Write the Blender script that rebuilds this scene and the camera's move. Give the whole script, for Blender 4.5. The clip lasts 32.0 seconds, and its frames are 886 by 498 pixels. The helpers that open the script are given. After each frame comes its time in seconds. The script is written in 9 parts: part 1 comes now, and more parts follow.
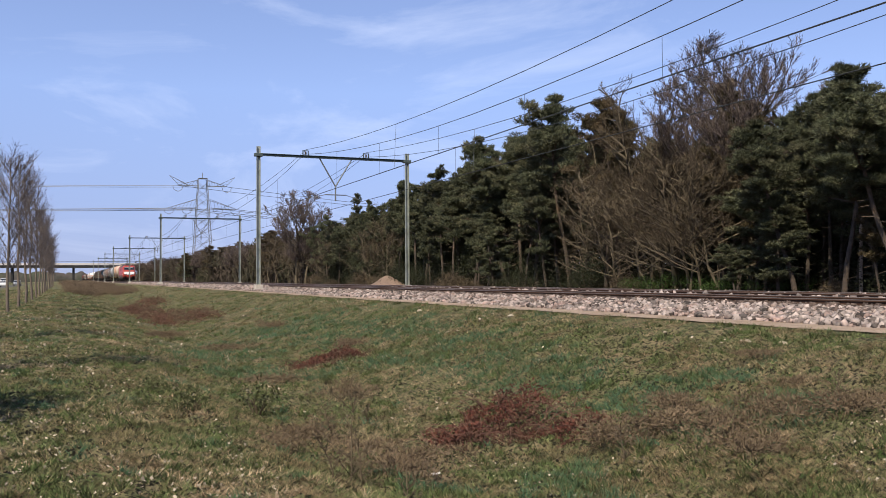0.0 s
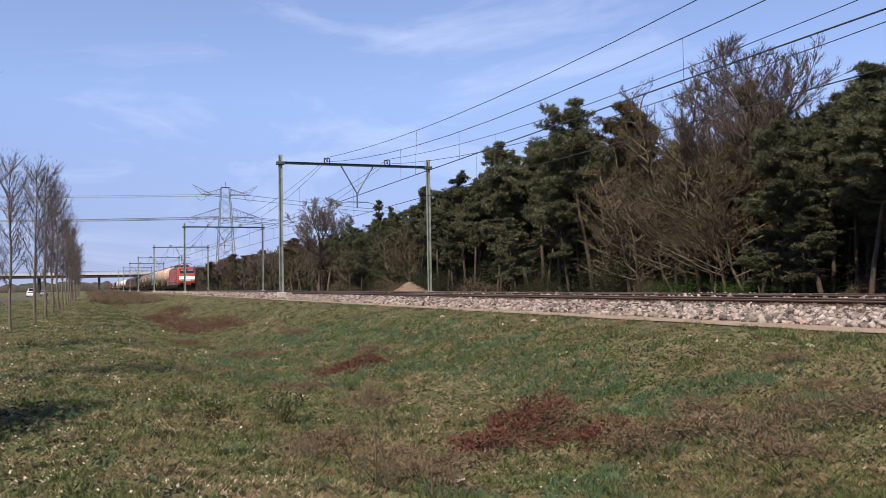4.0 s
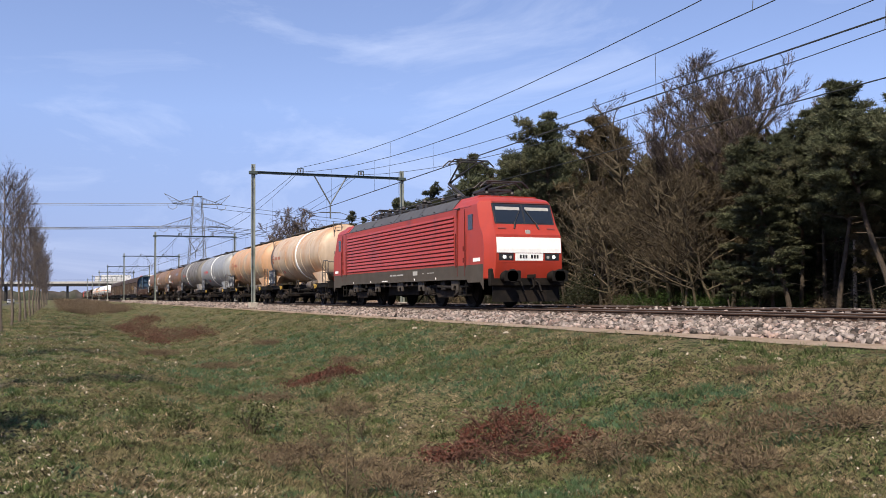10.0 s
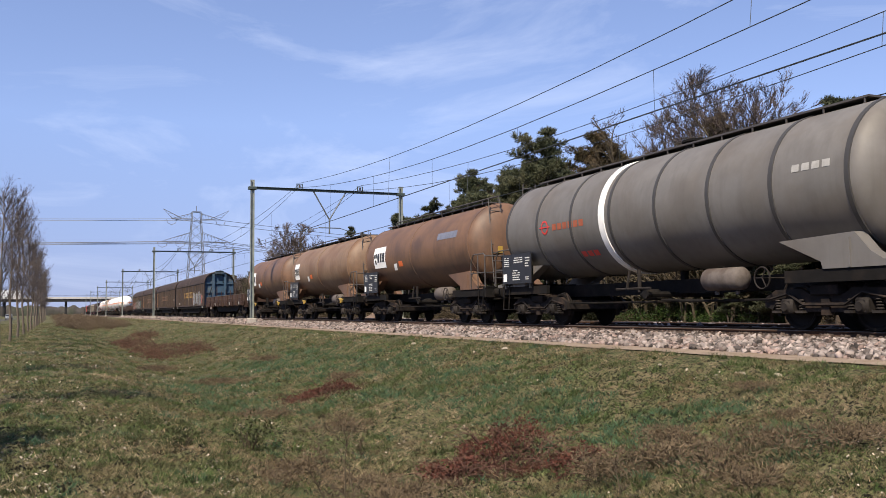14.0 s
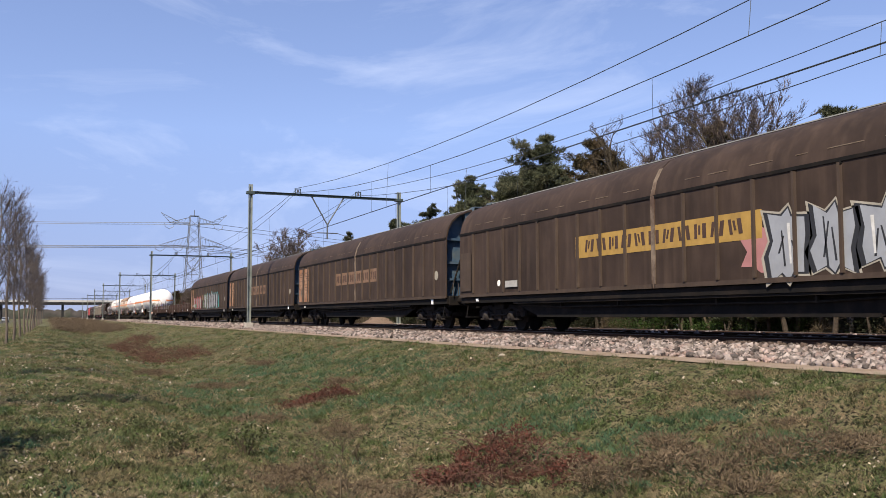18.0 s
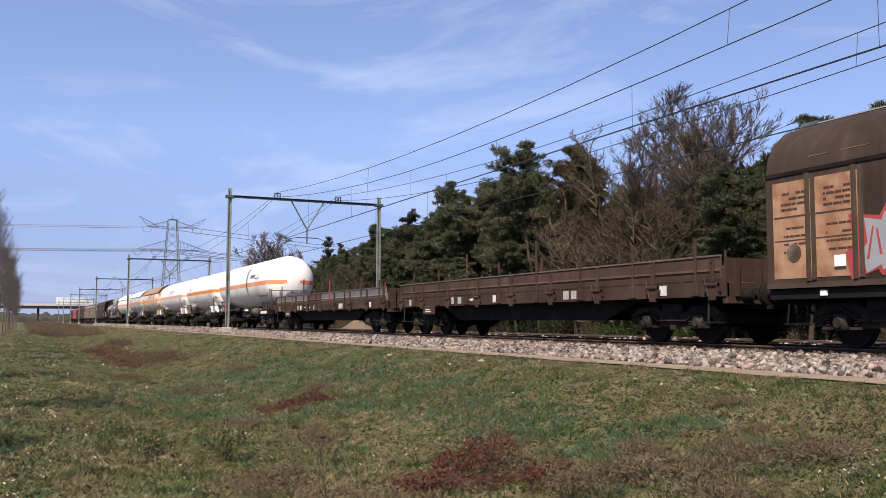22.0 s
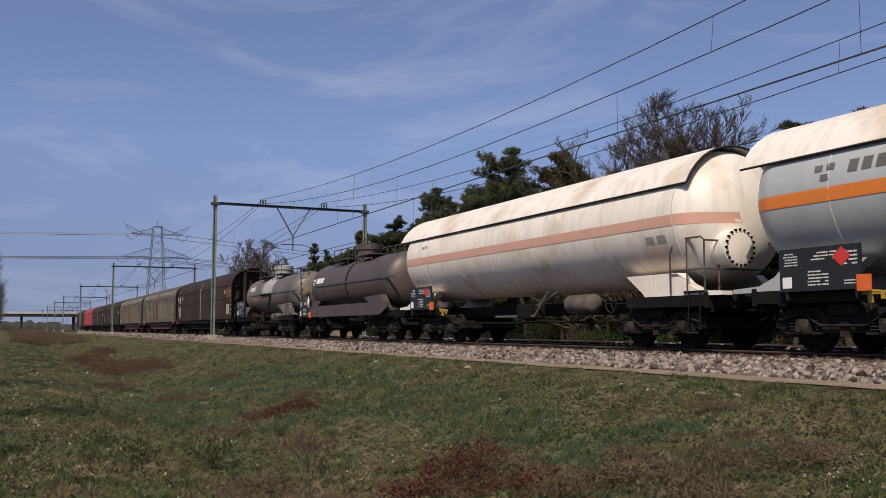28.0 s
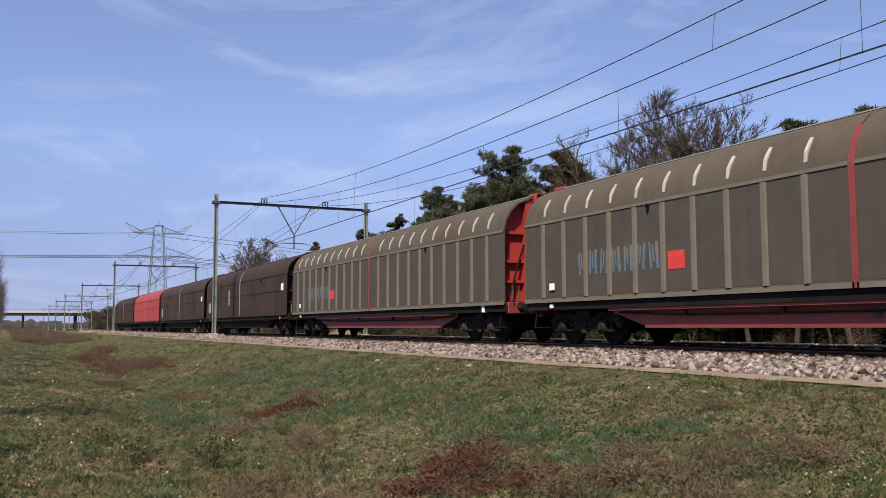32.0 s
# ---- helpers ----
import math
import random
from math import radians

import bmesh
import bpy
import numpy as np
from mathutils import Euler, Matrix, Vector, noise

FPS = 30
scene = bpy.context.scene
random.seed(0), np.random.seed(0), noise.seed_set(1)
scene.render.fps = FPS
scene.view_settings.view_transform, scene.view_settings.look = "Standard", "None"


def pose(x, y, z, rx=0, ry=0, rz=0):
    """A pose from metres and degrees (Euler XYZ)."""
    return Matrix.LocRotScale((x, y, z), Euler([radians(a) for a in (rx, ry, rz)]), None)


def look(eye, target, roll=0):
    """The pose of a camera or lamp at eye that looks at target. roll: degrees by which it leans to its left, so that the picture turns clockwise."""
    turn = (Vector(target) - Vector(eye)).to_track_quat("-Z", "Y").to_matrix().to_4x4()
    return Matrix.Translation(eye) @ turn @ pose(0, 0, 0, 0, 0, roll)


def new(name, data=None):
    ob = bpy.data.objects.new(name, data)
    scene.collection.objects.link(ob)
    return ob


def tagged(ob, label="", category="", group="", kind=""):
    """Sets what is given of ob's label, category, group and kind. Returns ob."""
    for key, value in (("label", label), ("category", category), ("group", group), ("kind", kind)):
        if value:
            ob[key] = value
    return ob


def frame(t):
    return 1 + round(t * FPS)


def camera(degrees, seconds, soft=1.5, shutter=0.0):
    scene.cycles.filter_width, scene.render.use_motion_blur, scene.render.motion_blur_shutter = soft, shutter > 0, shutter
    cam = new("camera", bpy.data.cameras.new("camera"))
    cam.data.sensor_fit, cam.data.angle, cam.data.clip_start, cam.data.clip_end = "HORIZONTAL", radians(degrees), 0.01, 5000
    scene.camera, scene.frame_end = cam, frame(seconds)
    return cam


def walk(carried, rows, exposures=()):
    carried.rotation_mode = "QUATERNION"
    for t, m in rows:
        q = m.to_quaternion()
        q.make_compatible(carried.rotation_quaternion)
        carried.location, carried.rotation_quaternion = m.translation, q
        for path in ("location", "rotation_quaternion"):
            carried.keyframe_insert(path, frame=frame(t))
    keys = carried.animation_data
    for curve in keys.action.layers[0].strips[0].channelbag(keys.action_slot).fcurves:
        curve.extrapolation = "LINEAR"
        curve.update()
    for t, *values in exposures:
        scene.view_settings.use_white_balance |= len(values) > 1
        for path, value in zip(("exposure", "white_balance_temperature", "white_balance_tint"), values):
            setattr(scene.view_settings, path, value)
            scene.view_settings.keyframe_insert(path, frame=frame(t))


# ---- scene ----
# Place: X to the right across the railway, Y along it away from the camera, Z up from the rail tops.
EYE = (0.0, 0.0, 0.457)
LENS = 52.2
PATH = [
    (0, 91.806, 0.360, -22.672),
    (0.5, 92.077, 0.704, -22.582),
    (1, 92.231, 0.826, -22.269),
    (1.5, 92.137, 0.831, -22.135),
    (2, 92.116, 0.862, -21.750),
    (2.5, 92.144, 0.886, -21.525),
    (3, 92.165, 1.006, -21.268),
    (3.5, 92.179, 0.987, -21.260),
    (5.5, 92.248, 0.802, -21.353),
    (6, 92.205, 0.633, -21.681),
    (6.5, 92.345, 0.587, -22.051),
    (7, 92.426, 0.489, -22.405),
    (7.5, 92.516, 0.513, -22.603),
    (8, 92.495, 0.461, -22.812),
    (8.5, 92.625, 0.554, -22.835),
    (9, 92.687, 0.411, -22.863),
    (9.5, 92.742, 0.562, -22.872),
    (10, 92.897, 0.539, -22.984),
    (10.5, 92.940, 0.490, -22.966),
    (11, 92.972, 0.443, -22.862),
    (11.5, 93.354, 0.452, -22.759),
    (12, 93.275, 0.524, -22.868),
    (12.5, 93.426, 0.645, -22.753),
    (13, 93.484, 0.615, -22.822),
    (13.5, 93.334, 0.556, -22.806),
    (14, 93.879, 0.516, -23.051),
    (14.5, 93.945, 0.434, -23.215),
    (16.5, 94.290, 0.276, -23.319),
    (17, 94.344, 0.118, -23.436),
    (17.5, 94.225, 0.116, -23.394),
    (18, 94.259, 0.087, -23.226),
    (18.5, 94.078, -0.141, -23.677),
    (19, 94.241, -0.251, -24.078),
    (19.5, 94.130, -0.170, -24.422),
    (20, 94.189, -0.163, -24.562),
    (20.5, 94.455, -0.142, -24.517),
    (21, 94.350, -0.165, -24.458),
    (21.5, 94.352, -0.162, -24.555),
    (22, 94.611, -0.178, -24.528),
    (22.5, 94.375, -0.239, -24.931),
    (23, 94.408, -0.145, -24.775),
    (23.5, 94.406, -0.129, -24.974),
    (24, 94.484, 0.005, -25.387),
    (24.5, 94.598, 0.023, -25.239),
    (25, 94.786, -0.049, -25.194),
    (25.5, 94.853, 0.074, -25.218),
    (27.5, 95.107, -0.017, -25.309),
    (28, 95.018, 0.063, -25.383),
    (28.5, 94.859, -0.118, -25.218),
    (29, 94.670, -0.202, -25.248),
    (29.5, 94.656, -0.203, -25.547),
    (30, 94.742, -0.226, -25.844),
    (30.5, 94.774, -0.214, -26.482),
    (31, 94.698, -0.183, -26.174),
    (31.5, 94.864, -0.103, -25.702),
    (32, 94.929, 0.121, -25.304),
]

NEAR_TRACK, FAR_TRACK = 14.33, 18.43
SPEED, NOSE_AT_ZERO = 20.54, 231.95

cam = camera(LENS, 32.0, soft=0.8)
walk(cam, [(t, pose(*EYE, a, b, c)) for t, a, b, c in PATH],
     exposures=[(0, 0.70), (9, 0.68), (20, 0.68), (23, 0.64), (24, 0.36), (25.5, 0.0), (27.5, -0.10), (29, 0.04), (30, 0.34), (32, 0.52)])

# ---- light ----
SUN_AZ, SUN_EL = radians(227), radians(49)   # azimuth from +Y towards +X
world = bpy.data.worlds.new("sky")
scene.world = world
world.use_nodes = True
wn, wl = world.node_tree.nodes, world.node_tree.links
wn.clear()
w_out = wn.new("ShaderNodeOutputWorld")
w_bg = wn.new("ShaderNodeBackground")
w_sky = wn.new("ShaderNodeTexSky")
w_sky.sky_type = 'NISHITA'
w_sky.sun_disc = False
w_sky.sun_elevation, w_sky.sun_rotation = SUN_EL, SUN_AZ
w_sky.air_density, w_sky.dust_density, w_sky.ozone_density = 1.0, 0.15, 3.0
w_co = wn.new("ShaderNodeTexCoord")
w_map = wn.new("ShaderNodeMapping")
w_map.inputs["Rotation"].default_value = (radians(8), radians(-34), radians(30))
w_map.inputs["Location"].default_value = (5.3, 2.4, 0.9)
w_map.inputs["Scale"].default_value = (3.2, 3.2, 11)
w_noise = wn.new("ShaderNodeTexNoise")
w_noise.inputs["Scale"].default_value = 0.9
w_noise.inputs["Detail"].default_value = 7
w_noise.inputs["Roughness"].default_value = 0.62
w_noise.inputs["Distortion"].default_value = 0.9
w_ramp = wn.new("ShaderNodeMapRange")
w_ramp.inputs["From Min"].default_value = 0.50
w_ramp.inputs["From Max"].default_value = 0.92
w_ramp.inputs["To Max"].default_value = 0.34
w_mix = wn.new("ShaderNodeMix")
w_mix.data_type = 'RGBA'
w_mix.inputs["B"].default_value = (7.0, 7.2, 7.9, 1)
w_bg.inputs["Strength"].default_value = 0.128
wl.new(w_co.outputs["Generated"], w_map.inputs["Vector"])
wl.new(w_map.outputs["Vector"], w_noise.inputs["Vector"])
wl.new(w_noise.outputs["Fac"], w_ramp.inputs["Value"])
wl.new(w_ramp.outputs["Result"], w_mix.inputs["Factor"])
w_tint = wn.new("ShaderNodeMix")
w_tint.data_type, w_tint.blend_type = 'RGBA', 'MULTIPLY'
w_tint.inputs["Factor"].default_value = 1.0
w_tint.inputs["B"].default_value = (1.14, 0.965, 1.005, 1)
w_lift = wn.new("ShaderNodeMapping")
w_lift.inputs["Location"].default_value = (0, 0, 0.12)
w_norm = wn.new("ShaderNodeVectorMath")
w_norm.operation = 'NORMALIZE'
wl.new(w_co.outputs["Generated"], w_lift.inputs["Vector"])
wl.new(w_lift.outputs["Vector"], w_norm.inputs[0])
wl.new(w_norm.outputs["Vector"], w_sky.inputs["Vector"])
wl.new(w_sky.outputs["Color"], w_tint.inputs["A"])
w_sep = wn.new("ShaderNodeSeparateXYZ")
w_low = wn.new("ShaderNodeMapRange")
w_low.inputs["From Min"].default_value, w_low.inputs["From Max"].default_value = 0.0, 0.20
w_haze = wn.new("ShaderNodeMix")
w_haze.data_type = 'RGBA'
w_haze.inputs["A"].default_value, w_haze.inputs["B"].default_value = (0.54, 0.485, 0.525, 1), (1, 1, 1, 1)
w_dim = wn.new("ShaderNodeMix")
w_dim.data_type, w_dim.blend_type = 'RGBA', 'MULTIPLY'
w_dim.inputs["Factor"].default_value = 1.0
wl.new(w_co.outputs["Generated"], w_sep.inputs["Vector"])
wl.new(w_sep.outputs["Z"], w_low.inputs["Value"])
wl.new(w_low.outputs["Result"], w_haze.inputs["Factor"])
wl.new(w_tint.outputs["Result"], w_dim.inputs["A"])
wl.new(w_haze.outputs["Result"], w_dim.inputs["B"])
wl.new(w_dim.outputs["Result"], w_mix.inputs["A"])
wl.new(w_mix.outputs["Result"], w_bg.inputs["Color"])
wl.new(w_bg.outputs["Background"], w_out.inputs["Surface"])

sun_data = bpy.data.lights.new("sun", 'SUN')
sun_data.energy, sun_data.angle, sun_data.color = 5.0, radians(0.55), (1.0, 0.88, 0.70)
sun = new("sun", sun_data)
SUN_TO = Vector((math.sin(SUN_AZ) * math.cos(SUN_EL), math.cos(SUN_AZ) * math.cos(SUN_EL), math.sin(SUN_EL)))
sun.matrix_basis = look((0, 0, 60), Vector((0, 0, 60)) - SUN_TO)


# ---- materials ----
COLOR_SCALE = 0.82   # scales every base colour down so shaded parts render deeper


def mat(name, color, rough=0.6, metal=0.0, var=0.25, scale=3.0, second=None, amount=0.0, second_scale=0.6,
        bump=0.0, bump_scale=20.0, stretch=(1, 1, 1), island=0.0, ob_random=0.0, streaks=0.0, streak_color=(0.05, 0.03, 0.02),
        emission=0.0, coat=0.0, translucent=0.0):
    """Paint, wood, earth and so on: a base colour with grain and a second colour in patches, on real-size object coordinates."""
    m = bpy.data.materials.new(name)
    m.use_nodes = True
    n, l = m.node_tree.nodes, m.node_tree.links
    b = n["Principled BSDF"]
    b.inputs["Roughness"].default_value, b.inputs["Metallic"].default_value = rough, metal
    b.inputs["Specular IOR Level"].default_value = 0.5 if rough < 0.65 else 0.15
    if coat:
        b.inputs["Coat Weight"].default_value, b.inputs["Coat Roughness"].default_value = coat, 0.12
    co = n.new("ShaderNodeTexCoord")
    mp = n.new("ShaderNodeMapping")
    mp.inputs["Scale"].default_value = stretch
    l.new(co.outputs["Object"], mp.inputs["Vector"])
    fine = n.new("ShaderNodeTexNoise")
    fine.inputs["Scale"].default_value, fine.inputs["Detail"].default_value = scale, 6
    fine.inputs["Roughness"].default_value = 0.65
    l.new(mp.outputs["Vector"], fine.inputs["Vector"])
    hsv = n.new("ShaderNodeHueSaturation")
    rng = n.new("ShaderNodeMapRange")
    rng.inputs["From Min"].default_value, rng.inputs["From Max"].default_value = 0.25, 0.75
    rng.inputs["To Min"].default_value, rng.inputs["To Max"].default_value = COLOR_SCALE * (1 - var), COLOR_SCALE * (1 + var)
    l.new(fine.outputs["Fac"], rng.inputs["Value"])
    value = rng.outputs["Result"]
    for kind, size in (("island", island), ("object", ob_random)):
        if size:
            src = n.new("ShaderNodeNewGeometry").outputs["Random Per Island"] if kind == "island" else n.new("ShaderNodeObjectInfo").outputs["Random"]
            r2 = n.new("ShaderNodeMapRange")
            r2.inputs["To Min"].default_value, r2.inputs["To Max"].default_value = 1 - size, 1 + size
            l.new(src, r2.inputs["Value"])
            mul = n.new("ShaderNodeMath")
            mul.operation = 'MULTIPLY'
            l.new(value, mul.inputs[0])
            l.new(r2.outputs["Result"], mul.inputs[1])
            value = mul.outputs["Value"]
    l.new(value, hsv.inputs["Value"])
    src_color = None
    if second:
        patch = n.new("ShaderNodeTexNoise")
        patch.inputs["Scale"].default_value, patch.inputs["Detail"].default_value = second_scale, 5
        patch.inputs["Roughness"].default_value = 0.6
        l.new(mp.outputs["Vector"], patch.inputs["Vector"])
        pr = n.new("ShaderNodeMapRange")
        pr.inputs["From Min"].default_value, pr.inputs["From Max"].default_value = 0.62 - 0.35 * amount, 0.78 - 0.35 * amount
        l.new(patch.outputs["Fac"], pr.inputs["Value"])
        mx = n.new("ShaderNodeMix")
        mx.data_type = 'RGBA'
        mx.inputs["A"].default_value, mx.inputs["B"].default_value = (*color, 1), (*second, 1)
        l.new(pr.outputs["Result"], mx.inputs["Factor"])
        src_color = mx.outputs["Result"]
    if streaks:
        sm = n.new("ShaderNodeMapping")
        sm.inputs["Scale"].default_value = (2.2, 2.2, 0.22)
        l.new(co.outputs["Object"], sm.inputs["Vector"])
        st = n.new("ShaderNodeTexNoise")
        st.inputs["Scale"].default_value, st.inputs["Detail"].default_value = 2.0, 6
        l.new(sm.outputs["Vector"], st.inputs["Vector"])
        sr = n.new("ShaderNodeMapRange")
        sr.inputs["From Min"].default_value, sr.inputs["From Max"].default_value = 0.47, 0.75
        sr.inputs["To Max"].default_value = streaks
        l.new(st.outputs["Fac"], sr.inputs["Value"])
        sx = n.new("ShaderNodeMix")
        sx.data_type = 'RGBA'
        sx.inputs["A"].default_value, sx.inputs["B"].default_value = (*color, 1), (*streak_color, 1)
        if src_color:
            l.new(src_color, sx.inputs["A"])
        l.new(sr.outputs["Result"], sx.inputs["Factor"])
        src_color = sx.outputs["Result"]
    if src_color:
        l.new(src_color, hsv.inputs["Color"])
    else:
        hsv.inputs["Color"].default_value = (*color, 1)
    l.new(hsv.outputs["Color"], b.inputs["Base Color"])
    if bump:
        bn = n.new("ShaderNodeTexNoise")
        bn.inputs["Scale"].default_value, bn.inputs["Detail"].default_value = bump_scale, 4
        l.new(mp.outputs["Vector"], bn.inputs["Vector"])
        bp = n.new("ShaderNodeBump")
        bp.inputs["Strength"].default_value, bp.inputs["Distance"].default_value = min(1.0, bump), 0.05
        l.new(bn.outputs["Fac"], bp.inputs["Height"])
        l.new(bp.outputs["Normal"], b.inputs["Normal"])
    if emission:
        b.inputs["Emission Color"].default_value, b.inputs["Emission Strength"].default_value = (*color, 1), emission
    if translucent:
        b.inputs["Specular IOR Level"].default_value = 0.15
        tr = n.new("ShaderNodeBsdfTranslucent")
        l.new(hsv.outputs["Color"], tr.inputs["Color"])
        ms = n.new("ShaderNodeMixShader")
        ms.inputs["Fac"].default_value = translucent
        l.new(b.outputs["BSDF"], ms.inputs[1])
        l.new(tr.outputs["BSDF"], ms.inputs[2])
        l.new(ms.outputs["Shader"], n["Material Output"].inputs["Surface"])
    return m


# ---- building helpers ----
class Form:
    """Vertices and faces of one mesh, put together from simple solids."""
    def __init__(self):
        self.v, self.f = [], []

    def add(self, verts, faces):
        k = len(self.v)
        self.v += [tuple(p) for p in verts]
        self.f += [tuple(k + i for i in face) for face in faces]
        return self

    def box(self, x0, x1, y0, y1, z0, z1, bevel=0.0):
        if bevel <= 0:
            v = [(x, y, z) for z in (z0, z1) for y in (y0, y1) for x in (x0, x1)]
            return self.add(v, [(0, 2, 3, 1), (4, 5, 7, 6), (0, 1, 5, 4), (2, 6, 7, 3), (0, 4, 6, 2), (1, 3, 7, 5)])
        c = bevel
        ring = lambda z, i: [(x0 + i, y0 + c, z), (x0 + c, y0 + i, z), (x1 - c, y0 + i, z), (x1 - i, y0 + c, z),
                             (x1 - i, y1 - c, z), (x1 - c, y1 - i, z), (x0 + c, y1 - i, z), (x0 + i, y1 - c, z)]
        def inner(z):
            return [(x0 + 2 * c, y0 + c * 1.2, z), (x0 + 2 * c, y0 + c * 1.2, z)]
        v = ring(z0 + c, 0) + ring(z1 - c, 0)
        top = [(x0 + c, y0 + c, z1), (x1 - c, y0 + c, z1), (x1 - c, y1 - c, z1), (x0 + c, y1 - c, z1)]
        bot = [(x0 + c, y0 + c, z0), (x1 - c, y0 + c, z0), (x1 - c, y1 - c, z0), (x0 + c, y1 - c, z0)]
        v += top + bot
        f = [(i, (i + 1) % 8, 8 + (i + 1) % 8, 8 + i) for i in range(8)]
        f += [(16, 17, 18, 19), (23, 22, 21, 20)]
        f += [(8, 9, 16), (9, 10, 17, 16), (10, 11, 17), (11, 12, 18, 17), (12, 13, 18), (13, 14, 19, 18), (14, 15, 19), (15, 8, 16, 19)]
        f += [(1, 0, 20), (2, 1, 20, 21), (3, 2, 21), (4, 3, 21, 22), (5, 4, 22), (6, 5, 22, 23), (7, 6, 23), (0, 7, 23, 20)]
        return self.add(v, f)

    def prism(self, pts, axis, a, b, cap=True):
        """A closed outline pts (two coordinates, in order) drawn out along axis from a to b."""
        def place(p, h):
            return {0: (h, p[0], p[1]), 1: (p[0], h, p[1]), 2: (p[0], p[1], h)}[axis]
        n = len(pts)
        v = [place(p, a) for p in pts] + [place(p, b) for p in pts]
        f = [(i, (i + 1) % n, n + (i + 1) % n, n + i) for i in range(n)]
        if cap:
            f += [tuple(range(n - 1, -1, -1)), tuple(range(n, 2 * n))]
        return self.add(v, f)

    def rod(self, a, b, r, n=6, r2=None):
        a, b = Vector(a), Vector(b)
        d = (b - a)
        if d.length < 1e-6:
            return self
        d.normalize()
        s = d.orthogonal().normalized()
        t = d.cross(s)
        r2 = r if r2 is None else r2
        v = [a + (s * math.cos(k) + t * math.sin(k)) * r for k in (2 * math.pi * i / n for i in range(n))]
        v += [b + (s * math.cos(k) + t * math.sin(k)) * r2 for k in (2 * math.pi * i / n for i in range(n))]
        f = [(i, (i + 1) % n, n + (i + 1) % n, n + i) for i in range(n)] + [tuple(range(n - 1, -1, -1)), tuple(range(n, 2 * n))]
        return self.add(v, f)

    def pipe(self, pts, r, n=6, r2=None):
        """One unbroken round tube along a line of points, tapering from r to r2."""
        pts = [Vector(p) for p in pts]
        r2 = r if r2 is None else r2
        k = len(pts) - 1
        v, s = [], None
        for i, p in enumerate(pts):
            d = (pts[min(i + 1, k)] - pts[max(i - 1, 0)]).normalized()
            s = d.orthogonal() if s is None else s - d * s.dot(d)
            s = (s if s.length > 1e-4 else d.orthogonal()).normalized()
            t = d.cross(s)
            q = r + (r2 - r) * i / k
            v += [p + (s * math.cos(a) + t * math.sin(a)) * q for a in (2 * math.pi * j / n for j in range(n))]
        f = [(i * n + j, i * n + (j + 1) % n, (i + 1) * n + (j + 1) % n, (i + 1) * n + j) for i in range(k) for j in range(n)]
        return self.add(v, f + [tuple(range(n - 1, -1, -1)), tuple(range(k * n, k * n + n))])

    def turned(self, outline, axis, centre, n=24, arc=(0.0, 1.0)):
        """An outline of (along, radius) turned about an axis (0 x, 1 y, 2 z) through centre; arc in turns."""
        full = arc[1] - arc[0] >= 0.999
        m = n if full else n + 1
        v, f = [], []
        for h, r in outline:
            for i in range(m):
                k = 2 * math.pi * (arc[0] + (arc[1] - arc[0]) * i / n)
                c, s = r * math.cos(k), r * math.sin(k)
                p = {0: (h, c, s), 1: (c, h, s), 2: (c, s, h)}[axis]
                v.append((p[0] + centre[0], p[1] + centre[1], p[2] + centre[2]))
        for j in range(len(outline) - 1):
            for i in range(n):
                i2 = (i + 1) % m if full else i + 1
                f.append((j * m + i, j * m + i2, (j + 1) * m + i2, (j + 1) * m + i))
        if full:
            f.append(tuple(range(m - 1, -1, -1)))
            f.append(tuple((len(outline) - 1) * m + i for i in range(m)))
        return self.add(v, f)

    def mirrored(self, axis, about=0.0):
        k = len(self.v)
        def flip(p):
            q = list(p)
            q[axis] = 2 * about - q[axis]
            return tuple(q)
        self.v += [flip(p) for p in self.v]
        self.f += [tuple(k + i for i in reversed(face)) for face in list(self.f)]
        return self

    def mesh(self, name, material, smooth=True, angle=38):
        me = bpy.data.meshes.new(name)
        me.from_pydata(self.v, [], self.f)
        bm = bmesh.new()
        bm.from_mesh(me)
        bmesh.ops.recalc_face_normals(bm, faces=bm.faces)
        bm.to_mesh(me)
        bm.free()
        if smooth:
            me.shade_smooth()
            me.set_sharp_from_angle(angle=radians(angle))
        if material:
            me.materials.append(material)
        return me


def empty(name, m, label, category, group="", kind=""):
    ob = new(name)
    ob.empty_display_size = 0.3
    ob.matrix_basis = m
    return tagged(ob, label, category, group, kind)


def part(name, form, material, parent, label="", smooth=True, angle=38, at=None):
    """One mesh under a thing or a part; form is a Form or a ready mesh."""
    me = form.mesh(name, material, smooth, angle) if isinstance(form, Form) else form
    ob = new(name, me)
    ob.parent = parent
    if at is not None:
        ob.matrix_basis = at
    if label:
        ob["label"] = label
    return ob


def thing(name, form, material, label, category, group="", kind="", m=None, smooth=True, angle=38):
    me = form.mesh(name, material, smooth, angle) if isinstance(form, Form) else form
    ob = new(name, me)
    if m is not None:
        ob.matrix_basis = m
    return tagged(ob, label, category, group, kind)


